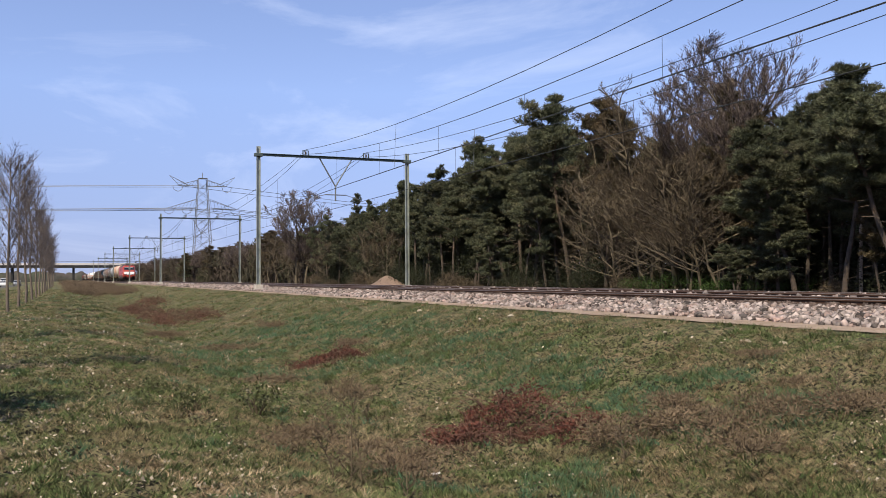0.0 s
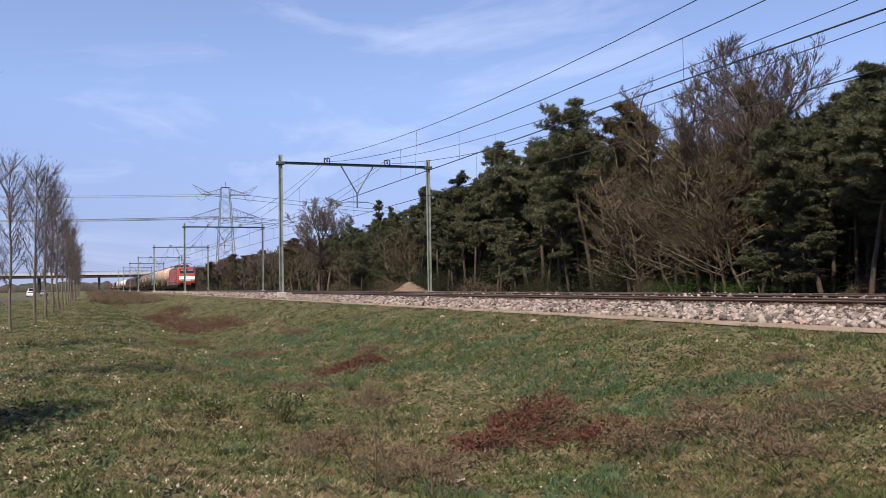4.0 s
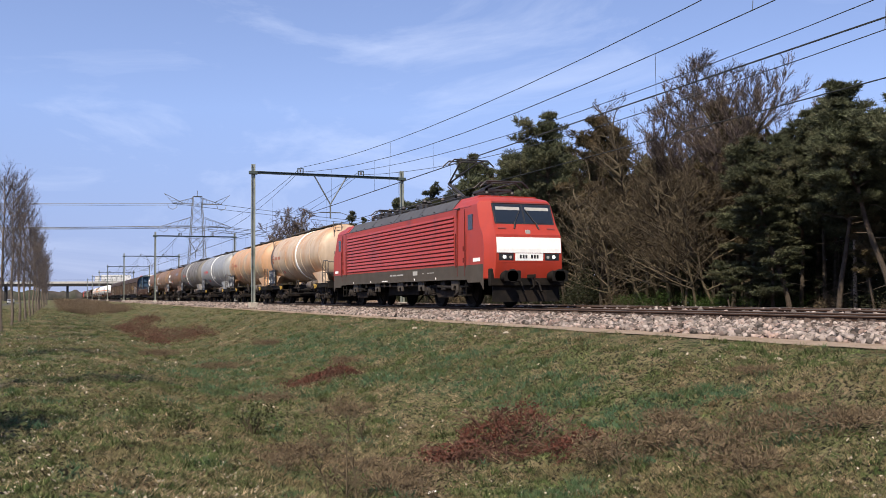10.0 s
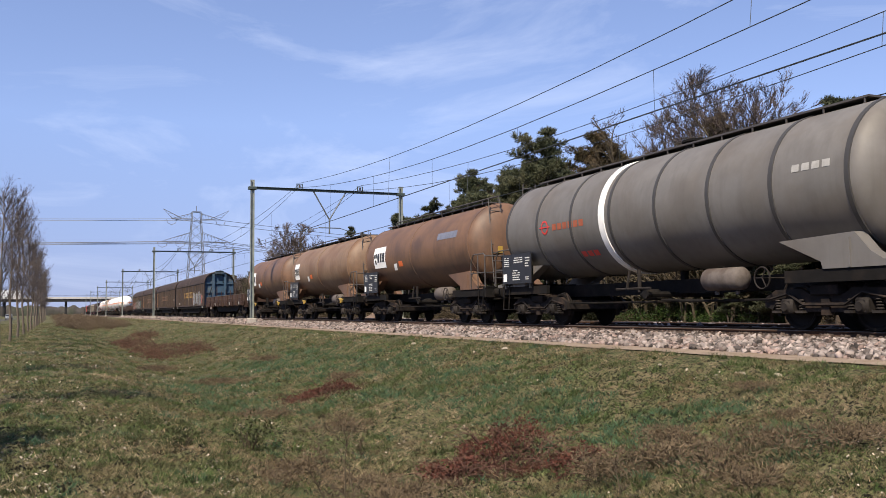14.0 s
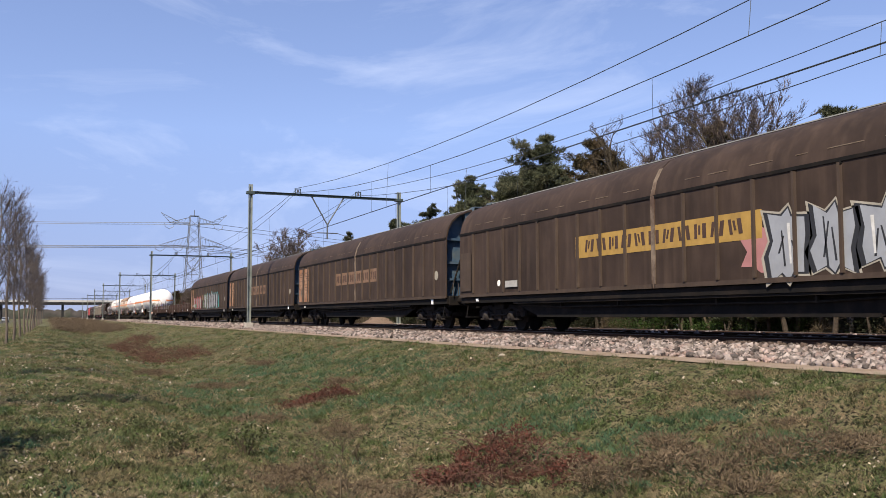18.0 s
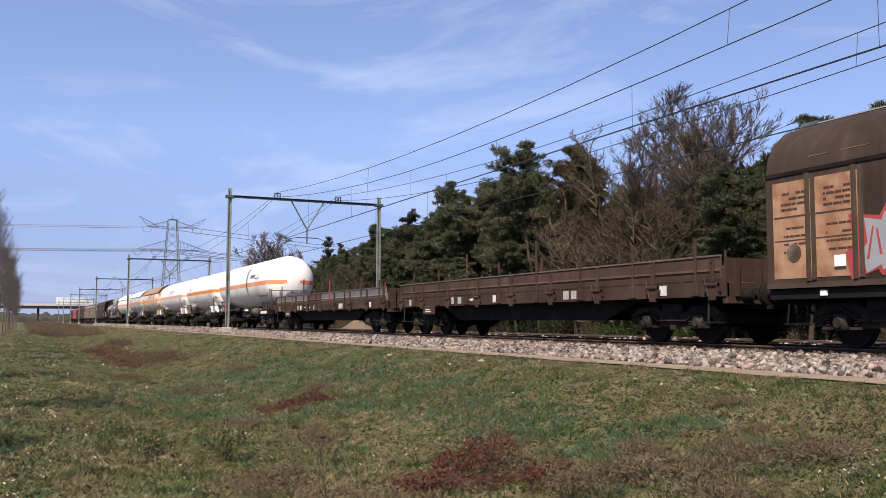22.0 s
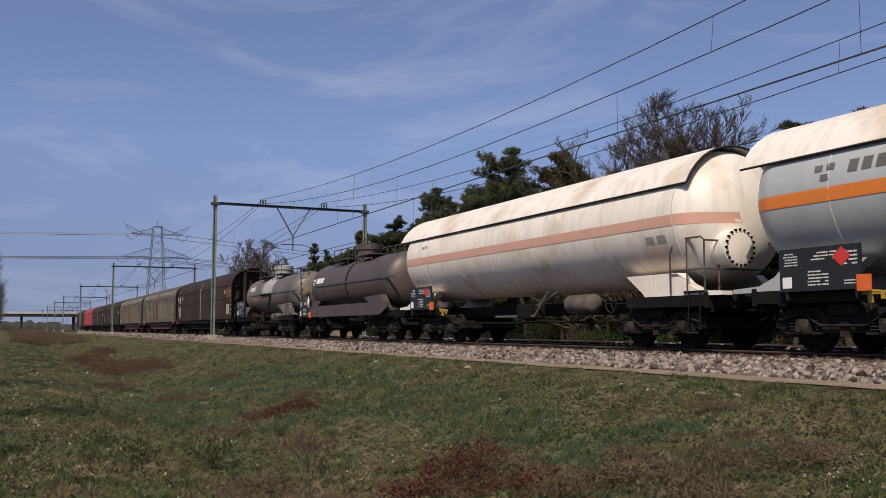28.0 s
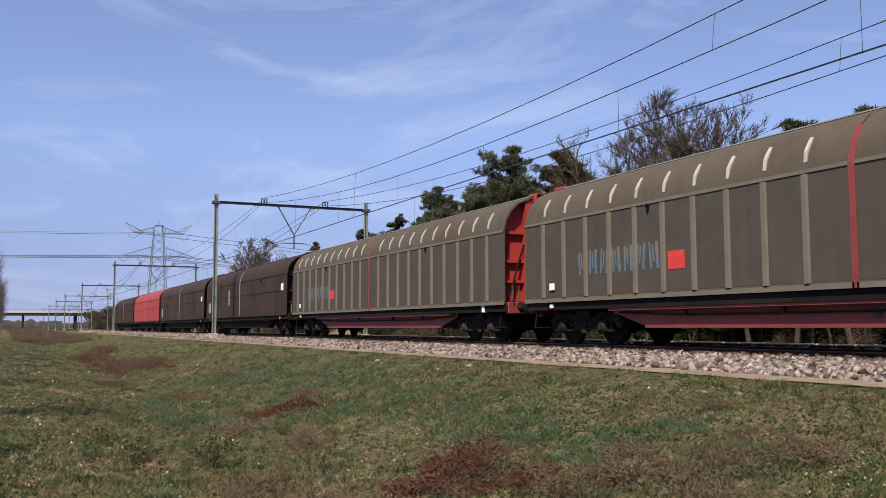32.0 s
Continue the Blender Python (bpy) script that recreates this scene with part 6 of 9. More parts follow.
for s0, s1 in ((471.2, 494.2), (494.2, 517.6)):
    w, doors, L = sliding_wagon(s0, s1, M_BROWNWAGON if s0 > 480 else M_DARKWAGON, M_DARKWAGON, M_DARKWAGON, "plain dark brown sliding-wall wagon", "dark")
    part("label_plate", slab(-1.455, L - 2.2, L - 1.5, 1.5, 2.2, 0.004), M_GREYMARK, doors[1][0], smooth=False)
    part("label_plate", slab(-1.455, 1.2, 1.7, 2.4, 2.8, 0.004), M_WHITE, doors[0][0], smooth=False)
    if s0 < 480:
        part("stripe", slab(-1.455, L * 0.5 + 3.0, L * 0.5 + 3.3, 1.9, 2.9, 0.004), M_GREYMARK, doors[1][0], smooth=False)
w, doors, L = sliding_wagon(517.6, 539.0, M_REDEND, M_DULLRED, M_REDEND, "bright red hooded wagon with curved roof", "dark")
w, doors, L = sliding_wagon(539.0, 561.8, M_DARKWAGON, M_DARKWAGON, M_DARKWAGON, "dark brown covered wagon at the train's end", "dark")

# ---- flat wagons with drop sides and stakes ----
M_FLATBROWN = mat("rusty_brown_wagon_steel", (0.050, 0.030, 0.024), 0.75, var=0.3, scale=2, second=(0.072, 0.044, 0.034), amount=0.5, second_scale=0.7, streaks=0.3)
M_SIDEGREY = mat("bare_grey_drop_side", (0.165, 0.152, 0.142), 0.6, 0.2, var=0.2, scale=2, second=(0.17, 0.14, 0.12), amount=0.4, second_scale=0.8, streaks=0.25)
M_SIDEBROWN = mat("brown_drop_side", (0.066, 0.040, 0.031), 0.7, var=0.25, scale=2, second=(0.088, 0.052, 0.040), amount=0.5, second_scale=0.8, streaks=0.3)
M_EDGEGREY = mat("rubbed_grey_edge", (0.13, 0.105, 0.09), 0.7, var=0.4, scale=5)
M_PLANK = mat("grey_floor_plank", (0.15, 0.12, 0.09), 0.9, var=0.3, scale=4, ob_random=0.25, bump=0.4, stretch=(1, 8, 8))


def flat_wagon(s0, s1, side_paint, label, stakes, rnd, red=False):
    L = s1 - s0
    w = empty("flat_wagon", pose(NEAR_TRACK, NOSE_AT_ZERO + s0, 0), label, "flat wagon", group="wagons of the freight train")
    VEHICLES.append((w, s0))
    for s in (-1, 1):
        part("solebar", Form().box(s * 1.34 - 0.05, s * 1.34 + 0.05, 0.62, L - 0.62, 1.0, 1.33), M_FLATBROWN, w, smooth=False)
        part("fish_belly", Form().prism([(3.9, 1.0), (5.4, 0.52), (L - 5.4, 0.52), (L - 3.9, 1.0)], 0, s * 1.02 - 0.02, s * 1.02 + 0.02), M_UNDER, w, smooth=False)
    deck = part("deck", Form().box(-1.36, 1.36, 0.66, L - 0.66, 1.16, 1.24), M_UNDER, w, smooth=False)
    pm = Form().box(-1.34, 1.34, -0.135, 0.135, 0, 0.045).mesh("plank", M_PLANK, smooth=False)
    n = int((L - 1.4) / 0.28)
    for i in range(n):
        part("plank", pm, None, deck, at=pose(0, 0.85 + i * 0.28, 1.24))
    k = 8
    a, b = 0.72, L - 0.72
    for s in (-1, 1):
        for i in range(k):
            y0, y1 = a + (b - a) * i / k + 0.03, a + (b - a) * (i + 1) / k - 0.03
            paint = side_paint if not (red and i == 4) else M_SIDEBROWN
            d = part("drop_side", Form().box(s * 1.37 - 0.02, s * 1.37 + 0.02, y0, y1, 1.34, 1.83, 0.008), paint, w, smooth=False)
            part("side_fold", Form().prism([(s * 1.39, 1.48), (s * 1.42, 1.53), (s * 1.39, 1.58)], 1, y0 + 0.02, y1 - 0.02), paint, d, smooth=False)
            part("side_lip", Form().box(s * 1.38 - 0.035, s * 1.38 + 0.035, y0, y1, 1.83, 1.865), M_EDGEGREY, d, "pale rubbed top edge", smooth=False)
            part("side_skirt", Form().box(s * 1.395 - 0.012, s * 1.395 + 0.012, y0 + 0.02, y1 - 0.02, 1.345, 1.46), M_FLATBROWN, d, smooth=False)
    for i in range(k + 1):
        y = min(max(a + (b - a) * i / k, a + 0.25), b - 0.25)
        f = Form().box(-1.455, -1.395, y - 0.055, y + 0.055, 1.28, 1.70, 0.01).box(-1.47, -1.40, y - 0.035, y + 0.035, 1.70, 1.80).box(-1.45, -1.39, y - 0.24, y + 0.24, 1.10, 1.20)
        f.box(-1.46, -1.39, y - 0.10, y + 0.10, 0.92, 1.12, 0.01).rod((-1.45, y - 0.2, 1.24), (-1.45, y + 0.2, 1.24), 0.04, 6).rod((-1.46, y + 0.09, 1.0), (-1.46, y + 0.22, 1.42), 0.022, 5).box(-1.465, -1.40, y - 0.20, y - 0.13, 1.0, 1.30)
        part("side_stanchion", f, M_FLATBROWN, w, "rusty hinge stanchion with locking lever", smooth=False)
    part("solebar_plate", Form().box(-1.43, -1.38, L * 0.79, L * 0.79 + 1.0, 0.72, 1.02, 0.01), M_FLATBROWN, w, smooth=False)
    part("plate_writing", bars(Form(), -1.43, L * 0.79 + 0.3, L * 0.79 + 0.8, 0.80, 0.94, 2, rnd, 0.55), M_PAPER, w, smooth=False)["kind"] = "stuff"
    part("side_writing", bars(Form(), -1.39, L * 0.60, L * 0.60 + 1.2, 1.14, 1.24, 1, rnd, 0.7), M_PAPER, w, smooth=False)["kind"] = "stuff"
    for i in range(stakes):
        y = a + (b - a) * (i + 0.35) / stakes
        up = (2.25 if not red else 2.15) + 0.55 * rnd.random() * (i % 2)
        for s in (-1, 1):
            st = part("stake", Form().box(s * 1.41 - 0.025, s * 1.41 + 0.025, y - 0.032, y + 0.032, 1.02, up, 0.008), M_DULLRED if (red and i in (3, 6)) else M_FLATBROWN, w, smooth=False)
            part("stake_pocket", Form().box(s * 1.42 - 0.05, s * 1.42 + 0.05, y - 0.11, y + 0.11, 1.02, 1.3, 0.01), M_FLATBROWN, st, smooth=False)
    for y, d in ((0.66, 1), (L - 0.66, -1)):
        e = part("end_board", Form().box(-1.32, 1.32, min(y, y + d * 0.06), max(y, y + d * 0.06), 1.24, 1.80), M_FLATBROWN, w, smooth=False)
        f = Form()
        for x in (-1.1, -0.5, 0.5, 1.1):
            f.box(x - 0.05, x + 0.05, min(y - d * 0.1, y), max(y - d * 0.1, y), 1.0, 1.78)
        part("end_stanchion", f, M_FLATBROWN, e, smooth=False)
        part("footstep", Form().box(-1.42, -1.1, y + d * 0.3, y + d * 0.7, 0.45, 0.48) if d > 0 else Form().box(-1.42, -1.1, y - 0.7, y - 0.3, 0.45, 0.48), M_BOX, w, smooth=False)
        part("step_iron", Form().rod((-1.38, y + d * 0.5, 0.46), (-1.36, y + d * 0.5, 1.02), 0.02), M_BOX, w)
        part("headstock", Form().box(-1.36, 1.36, min(y - d * 0.04, y + d * 0.1), max(y - d * 0.04, y + d * 0.1), 0.84, 1.3, 0.02), M_FLATBROWN, w, smooth=False)
    for y in (L * 0.13, L * 0.32, L * 0.34, L * 0.55, L * 0.68, L * 0.71, L * 0.9):
        part("label_plate", slab(-1.39, y, y + 0.26, 1.06, 1.28, 0.01), M_PAPER if rnd.random() < 0.5 else M_GREYMARK, w, smooth=False)
    part("centre_sill", Form().box(-0.25, 0.25, 0.62, L - 0.62, 0.75, 1.16), M_UNDER, w, smooth=False)
    part("air_reservoir", Form().turned([(L * 0.44, 0.05), (L * 0.44 + 0.05, 0.16), (L * 0.44 + 1.0, 0.16), (L * 0.44 + 1.05, 0.05)], 1, (-0.85, 0, 0.82), 12), M_BOX, w)
    bogie(w, 2.7)
    bogie(w, L - 2.7)
    ends(w, L)
    return w


rf = random.Random(4)
flat_wagon(123.8, 143.6, M_SIDEBROWN, "rusty brown empty flat wagon with low drop sides", 8, rf)
flat_wagon(233.75, 253.0, M_SIDEBROWN, "rusty brown empty flat wagon with low sides and stakes", 8, rf)
flat_wagon(253.0, 272.3, M_SIDEGREY, "empty flat wagon with bare grey drop sides and red stakes", 8, rf, red=True)

# ---- electric locomotive ----
M_LOCORED = mat("locomotive_red_paint", (0.36, 0.034, 0.015), 0.45, var=0.08, scale=1.5, second=(0.20, 0.03, 0.022), amount=0.16, second_scale=0.7, coat=0.1, streaks=0.35, streak_color=(0.22, 0.028, 0.02))
M_LOCOROOF = mat("locomotive_grey_roof", (0.078, 0.080, 0.090), 0.65, var=0.2, scale=2, streaks=0.3)
M_LOCOSKIRT = mat("locomotive_brown_grey_skirt", (0.075, 0.064, 0.054), 0.7, var=0.2, scale=2, streaks=0.2)
# dark red for the shade painted under the louvres; also seams and handles
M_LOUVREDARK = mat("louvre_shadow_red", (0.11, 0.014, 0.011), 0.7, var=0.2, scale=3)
M_LAMP = mat("white_headlamp", (0.9, 0.87, 0.8), 0.3, emission=0.5)
M_PANTO = mat("pantograph_steel", (0.05, 0.045, 0.045), 0.5, 0.4, var=0.15)
LOCO = -0.62
loco = empty("electric_locomotive", pose(NEAR_TRACK, NOSE_AT_ZERO + LOCO, 0), "red electric locomotive with white front panel and raised pantograph", "locomotive", group="freight train")
VEHICLES.append((loco, LOCO))
LL = 19.5
LEVELS = [(0.98, 0.62, 1.47, 1.24, 0.36), (1.35, 0.52, 1.47, 1.24, 0.38), (1.95, 0.50, 1.47, 1.23, 0.40), (2.42, 0.54, 1.468, 1.22, 0.44), (2.78, 0.78, 1.46, 1.19, 0.46), (3.14, 0.92, 1.45, 1.16, 0.46),
          (3.50, 1.07, 1.42, 1.12, 0.44), (3.58, 1.09, 1.36, 1.09, 0.40), (3.66, 1.22, 1.30, 1.04, 0.36), (3.76, 1.62, 1.16, 0.96, 0.28), (3.84, 2.1, 1.02, 0.86, 0.2)]


def front_y(z):
    return float(np.interp(z, [q[0] for q in LEVELS], [q[1] for q in LEVELS]))


def half_front(z):
    return float(np.interp(z, [q[0] for q in LEVELS], [q[3] for q in LEVELS]))


def cab_form(back=3.1):
    v, f = [], []
    for z, y, w, wf, c in LEVELS:
        v += [(-w, back, z), (-w, y + c, z), (-wf, y, z), (wf, y, z), (w, y + c, z), (w, back, z)]
    n = 6
    for k in range(len(LEVELS) - 1):
        for i in range(n):
            a, b = k * n + i, k * n + (i + 1) % n
            f.append((a, b, b + n, a + n))
    f += [tuple(range(n - 1, -1, -1)), tuple((len(LEVELS) - 1) * n + i for i in range(n))]
    return Form().add(v, f)


def face_panel(x0, x1, z0, z1, lift=0.012, deep=0.03):
    """A panel lying on the sloping front, bent where the front bends."""
    zs = [z0] + [q[0] for q in LEVELS if z0 + 0.01 < q[0] < z1 - 0.01] + [z1]
    v = []
    for z in zs:
        y = front_y(z) - lift
        v += [(x0, y, z), (x1, y, z), (x1, y + deep, z), (x0, y + deep, z)]
    k = len(zs) - 1
    f = [(0, 3, 2, 1), (4 * k, 4 * k + 1, 4 * k + 2, 4 * k + 3)]
    for i in range(k):
        for a in range(4):
            b = (a + 1) % 4
            f.append((4 * i + a, 4 * i + b, 4 * i + 4 + b, 4 * i + 4 + a))
    return Form().add(v, f)


def mirrored_y(form):
    return Form().add([(p[0], LL - p[1], p[2]) for p in form.v], [tuple(reversed(q)) for q in form.f])


for end in (0, 1):
    turn = (lambda g: g) if end == 0 else mirrored_y
    cab = part("cab", turn(cab_form()), M_LOCORED, loco, angle=25)
    part("windscreen", turn(face_panel(-1.06, -0.03, 2.83, 3.46)), M_GLASS, cab, "dark windscreen")
    part("windscreen", turn(face_panel(0.03, 1.06, 2.83, 3.46)), M_GLASS, cab, "dark windscreen")
    part("sun_blind", turn(face_panel(-1.0, -0.10, 3.27, 3.38, 0.016, 0.003).add(*[(lambda q: (q.v, q.f))(face_panel(0.10, 1.0, 3.27, 3.38, 0.016, 0.003))][0])), M_GREYMARK, cab)
    part("windscreen_surround", turn(face_panel(-1.12, 1.12, 2.79, 3.50, 0.006)), M_BLACK, cab, smooth=False)
    part("white_panel", turn(face_panel(-1.20, 1.20, 1.82, 2.33, 0.02)), M_WHITE, cab, "white front panel", smooth=False)
    pl = part("lower_panel", turn(face_panel(-0.52, 0.52, 1.56, 1.80, 0.014)), M_WHITE, cab, "white panel with dark bars", smooth=False)
    bb = Form()
    for i in range(7):
        if i != 3:
            q = face_panel(-0.36 + i * 0.105, -0.29 + i * 0.105, 1.63, 1.75, 0.018, 0.003)
            bb.add(q.v, q.f)
    part("dark_bars", turn(bb), M_BLACK, pl, smooth=False)
    part("lamp_band", turn(face_panel(-1.17, 1.17, 1.50, 1.79, 0.004)), M_LOCORED, cab, smooth=False)
    for x in (-0.92, 0.92):
        part("lamp_housing", turn(face_panel(min(x * 0.64, x * 1.22), max(x * 0.64, x * 1.22), 1.57, 1.79, 0.010)), M_BLACK, cab, smooth=False)
        part("headlamp", turn(Form().turned([(front_y(1.7) - 0.035, 0.06), (front_y(1.7) + 0.02, 0.065)], 1, (x, 0, 1.68), 16)), M_LAMP if end == 0 else M_GREYMARK, cab, "round white headlamp")
        part("marker_lamp", turn(Form().turned([(front_y(1.7) - 0.03, 0.05), (front_y(1.7) + 0.02, 0.05)], 1, (x * 0.76, 0, 1.67), 12)), M_GREYMARK, cab)
        part("hand_grip", turn(face_panel(x - 0.14, x + 0.14, 2.62, 2.66, 0.03, 0.03)), M_DULLRED, cab, smooth=False)
        part("wiper", turn(Form().rod((x * 0.50, front_y(2.68) - 0.05, 2.62), (x * 0.42, front_y(2.86) - 0.05, 2.86), 0.03).rod((x * 0.42, front_y(2.84) - 0.04, 2.84), (x * 0.10, front_y(3.3) - 0.035, 3.3), 0.014)), M_BLACK, cab)
    part("badge", turn(Form().turned([(front_y(2.5) - 0.03, 0.09), (front_y(2.5) + 0.05, 0.09)], 1, (0.0, 0, 2.50), 16)), M_GREYMARK, cab)
    part("brow", turn(face_panel(-1.06, 1.06, 3.51, 3.55, 0.03, 0.06)), M_DULLRED, cab, smooth=False)
    part("front_seam", turn(Form().rod((-1.40, front_y(1.6) + 0.33, 1.3), (-1.40, front_y(2.4) + 0.36, 2.4), 0.012).rod((1.40, front_y(1.6) + 0.33, 1.3), (1.40, front_y(2.4) + 0.36, 2.4), 0.012)), M_LOUVREDARK, cab)
    for s in (-1, 1):
        part("side_window", turn(Form().prism([(1.78, 2.66), (2.16, 2.66), (2.16, 3.18), (1.78, 3.18)], 0, s * 1.452, s * 1.472)), M_GLASS, cab, "dark side window", smooth=False)
        part("door_frame", turn(Form().box(min(s * 1.465, s * 1.482), max(s * 1.465, s * 1.482), 2.42, 2.45, 1.1, 3.4).box(min(s * 1.465, s * 1.482), max(s * 1.465, s * 1.482), 3.05, 3.08, 1.1, 3.4)), M_LOUVREDARK, cab, smooth=False)
        part("door_handle", turn(Form().rod((s * 1.5, 2.36, 1.4), (s * 1.5, 2.36, 2.6), 0.018)), M_LOUVREDARK, cab)
        part("door_handle", turn(Form().rod((s * 1.5, 3.14, 1.4), (s * 1.5, 3.14, 2.6), 0.018)), M_LOUVREDARK, cab)
        part("grip_recess", turn(Form().box(min(s * 1.47, s * 1.478), max(s * 1.47, s * 1.478), 2.5, 2.6, 1.95, 2.12).box(min(s * 1.47, s * 1.478), max(s * 1.47, s * 1.478), 2.5, 2.6, 1.55, 1.72)), M_LOUVREDARK, cab, smooth=False)
        part("side_plate", turn(Form().box(min(s * 1.472, s * 1.48), max(s * 1.472, s * 1.48), 1.2, 1.75, 1.56, 1.68)), M_WHITE, cab, smooth=False)
        part("cab_step", turn(Form().box(min(s * 1.2, s * 1.45), max(s * 1.2, s * 1.45), 2.45, 3.0, 0.42, 0.46).box(min(s * 1.2, s * 1.45), max(s * 1.2, s * 1.45), 2.45, 3.0, 0.72, 0.76).rod((s * 1.42, 2.46, 0.42), (s * 1.42, 2.46, 1.0), 0.02).rod((s * 1.42, 2.99, 0.42), (s * 1.42, 2.99, 1.0), 0.02)), M_UNDER, cab, smooth=False)
    part("skirt", turn(Form().prism([(0.98, 0.62), (0.98, 1.46), (3.1, 1.46), (3.1, 0.96), (2.3, 0.96), (2.2, 0.86), (1.2, 0.86)], 0, -1.478, -1.45).prism([(0.98, 0.62), (0.98, 1.46), (3.1, 1.46), (3.1, 0.96), (2.3, 0.96), (2.2, 0.86), (1.2, 0.86)], 0, 1.45, 1.478)), M_LOCOSKIRT, cab, smooth=False)
    part("buffer_beam", turn(Form().box(-1.40, 1.40, 0.62, 0.78, 0.72, 1.30, 0.03)), M_UNDER, loco, smooth=False)
    part("snow_plough", turn(Form().prism([(-1.25, 0.2), (1.25, 0.2), (1.25, 0.72), (-1.25, 0.72)], 1, 0.72, 0.78)), M_UNDER, loco, smooth=False)
    for x in (-0.875, 0.875):
        part("buffer", turn(Form().turned([(0.0, 0.20), (0.03, 0.23), (0.05, 0.2), (0.08, 0.1), (0.3, 0.1), (0.32, 0.16), (0.62, 0.18)], 1, (x, 0, 1.04), 16).box(x - 0.3, x + 0.3, 0.0, 0.05, 0.86, 1.22, 0.02)), M_UNDER, loco)
    part("coupling_hook", HOOK, None, loco, at=pose(0, 0.64, 1.04) if end == 0 else pose(0, LL - 0.64, 1.04, 0, 0, 180))
    part("brake_hose", PIPE, None, loco, at=pose(0, 0.64, 0.95) if end == 0 else pose(0, LL - 0.64, 0.95, 0, 0, 180))
    part("brake_hose", PIPE, None, loco, at=pose(-0.65, 0.64, 0.95) if end == 0 else pose(0.65, LL - 0.64, 0.95, 0, 0, 180))

body = part("body", Form().prism([(-1.47, 1.46), (-1.47, 3.44), (-1.40, 3.50), (1.40, 3.50), (1.47, 3.44), (1.47, 1.46)], 1, 3.1, LL - 3.1), M_LOCORED, loco, angle=25)
for s in (-1, 1):
    part("skirt", Form().box(min(s * 1.44, s * 1.478), max(s * 1.44, s * 1.478), 3.1, LL - 3.1, 0.98, 1.47), M_LOCOSKIRT, loco, smooth=False)
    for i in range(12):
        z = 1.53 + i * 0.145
        # strip painted as the shadow below each slat
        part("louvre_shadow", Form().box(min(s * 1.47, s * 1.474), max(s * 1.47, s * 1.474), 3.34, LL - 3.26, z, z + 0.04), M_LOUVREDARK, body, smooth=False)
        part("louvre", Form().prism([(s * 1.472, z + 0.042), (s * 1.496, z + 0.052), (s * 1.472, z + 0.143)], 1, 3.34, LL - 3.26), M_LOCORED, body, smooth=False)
part("roof", Form().prism([(-1.44, 3.47), (-1.10, 3.87), (1.10, 3.87), (1.44, 3.47)], 1, 3.55, LL - 3.45), M_LOCOROOF, loco, smooth=False)
for a, b in ((2.0, 3.55), (LL - 3.45, LL - 2.0)):
    part("cab_roof", Form().prism([(-1.44, 3.47), (-1.08, 3.86), (1.08, 3.86), (1.44, 3.47)], 1, a, b), M_LOCORED, loco, "red roof behind the cab", smooth=False)
part("roof_gutter", Form().box(-1.46, -1.42, 2.9, LL - 2.9, 3.44, 3.48).box(1.42, 1.46, 2.9, LL - 2.9, 3.44, 3.48), M_BLACK, loco, smooth=False)
for y in (3.54, 6.9, 9.75, 12.6, LL - 3.47):
    part("roof_joint", Form().prism([(-1.445, 3.475), (-1.105, 3.88), (1.105, 3.88), (1.445, 3.475)], 1, y, y + 0.03), M_BLACK, loco, smooth=False)
part("side_writing", bars(Form(), -1.478, 8.5, 10.1, 1.24, 1.34, 1, rs, 0.6), M_GREYMARK, loco, smooth=False)["kind"] = "stuff"
part("side_writing", bars(Form(), -1.478, 10.4, 11.1, 1.03, 1.10, 1, rs, 0.6), M_WHITE, loco, smooth=False)["kind"] = "stuff"
part("side_writing", bars(Form(), -1.478, 5.2, 6.4, 1.26, 1.32, 1, rs, 0.5), M_GREYMARK, loco, smooth=False)["kind"] = "stuff"
part("maker_plate", Form().box(-1.484, -1.478, 6.9, 7.4, 1.22, 1.38), M_GREYMARK, loco, smooth=False)
for y in (5.0, 7.2, 12.6, 15.2):
    part("side_label", Form().box(-1.482, -1.478, y, y + 0.08, 1.02, 1.10), M_WHITE, loco, smooth=False)
# small equipment along the roof
for i, y in enumerate((7.0, 7.5, 8.2, 9.9, 10.7, 11.6, 12.1, 12.7)):
    h = (0.30, 0.42, 0.26, 0.36)[i % 4]
    part("roof_equipment", Form().box(-1.02, -0.70, y, y + 0.24 + 0.1 * (i % 3), 3.85, 3.85 + h * 0.55, 0.02).turned([(3.86, 0.05), (3.86 + h * 0.6, 0.07), (3.86 + h * 0.75, 0.12), (3.86 + h, 0.05)], 2, (-0.86, y + 0.12, 0), 8), M_PANTO, loco, smooth=False)
for y in (4.1, 5.3, 6.5, 7.7, 8.9, 10.1, 11.3, 12.5, 13.7, 14.9):
    part("roof_bolt_plate", Form().box(-1.415, -1.38, y, y + 0.10, 3.52, 3.56, 0.01), M_BLACK, loco, smooth=False)
for y in (4.7, 6.2, 13.2, 14.7):
    part("roof_insulator", Form().turned([(3.87, 0.06), (3.93, 0.11), (3.97, 0.06), (4.03, 0.11), (4.07, 0.06), (4.13, 0.1), (4.2, 0.05)], 2, (-0.65, y, 0), 10), M_INSUL, loco)
part("busbar", Form().pipe([(-0.65, 4.7, 4.2), (-0.65, 14.7, 4.2), (0.3, 15.2, 4.15)], 0.03).pipe([(0.5, 4.0, 4.12), (0.5, 15.0, 4.12)], 0.025), M_PANTO, loco)
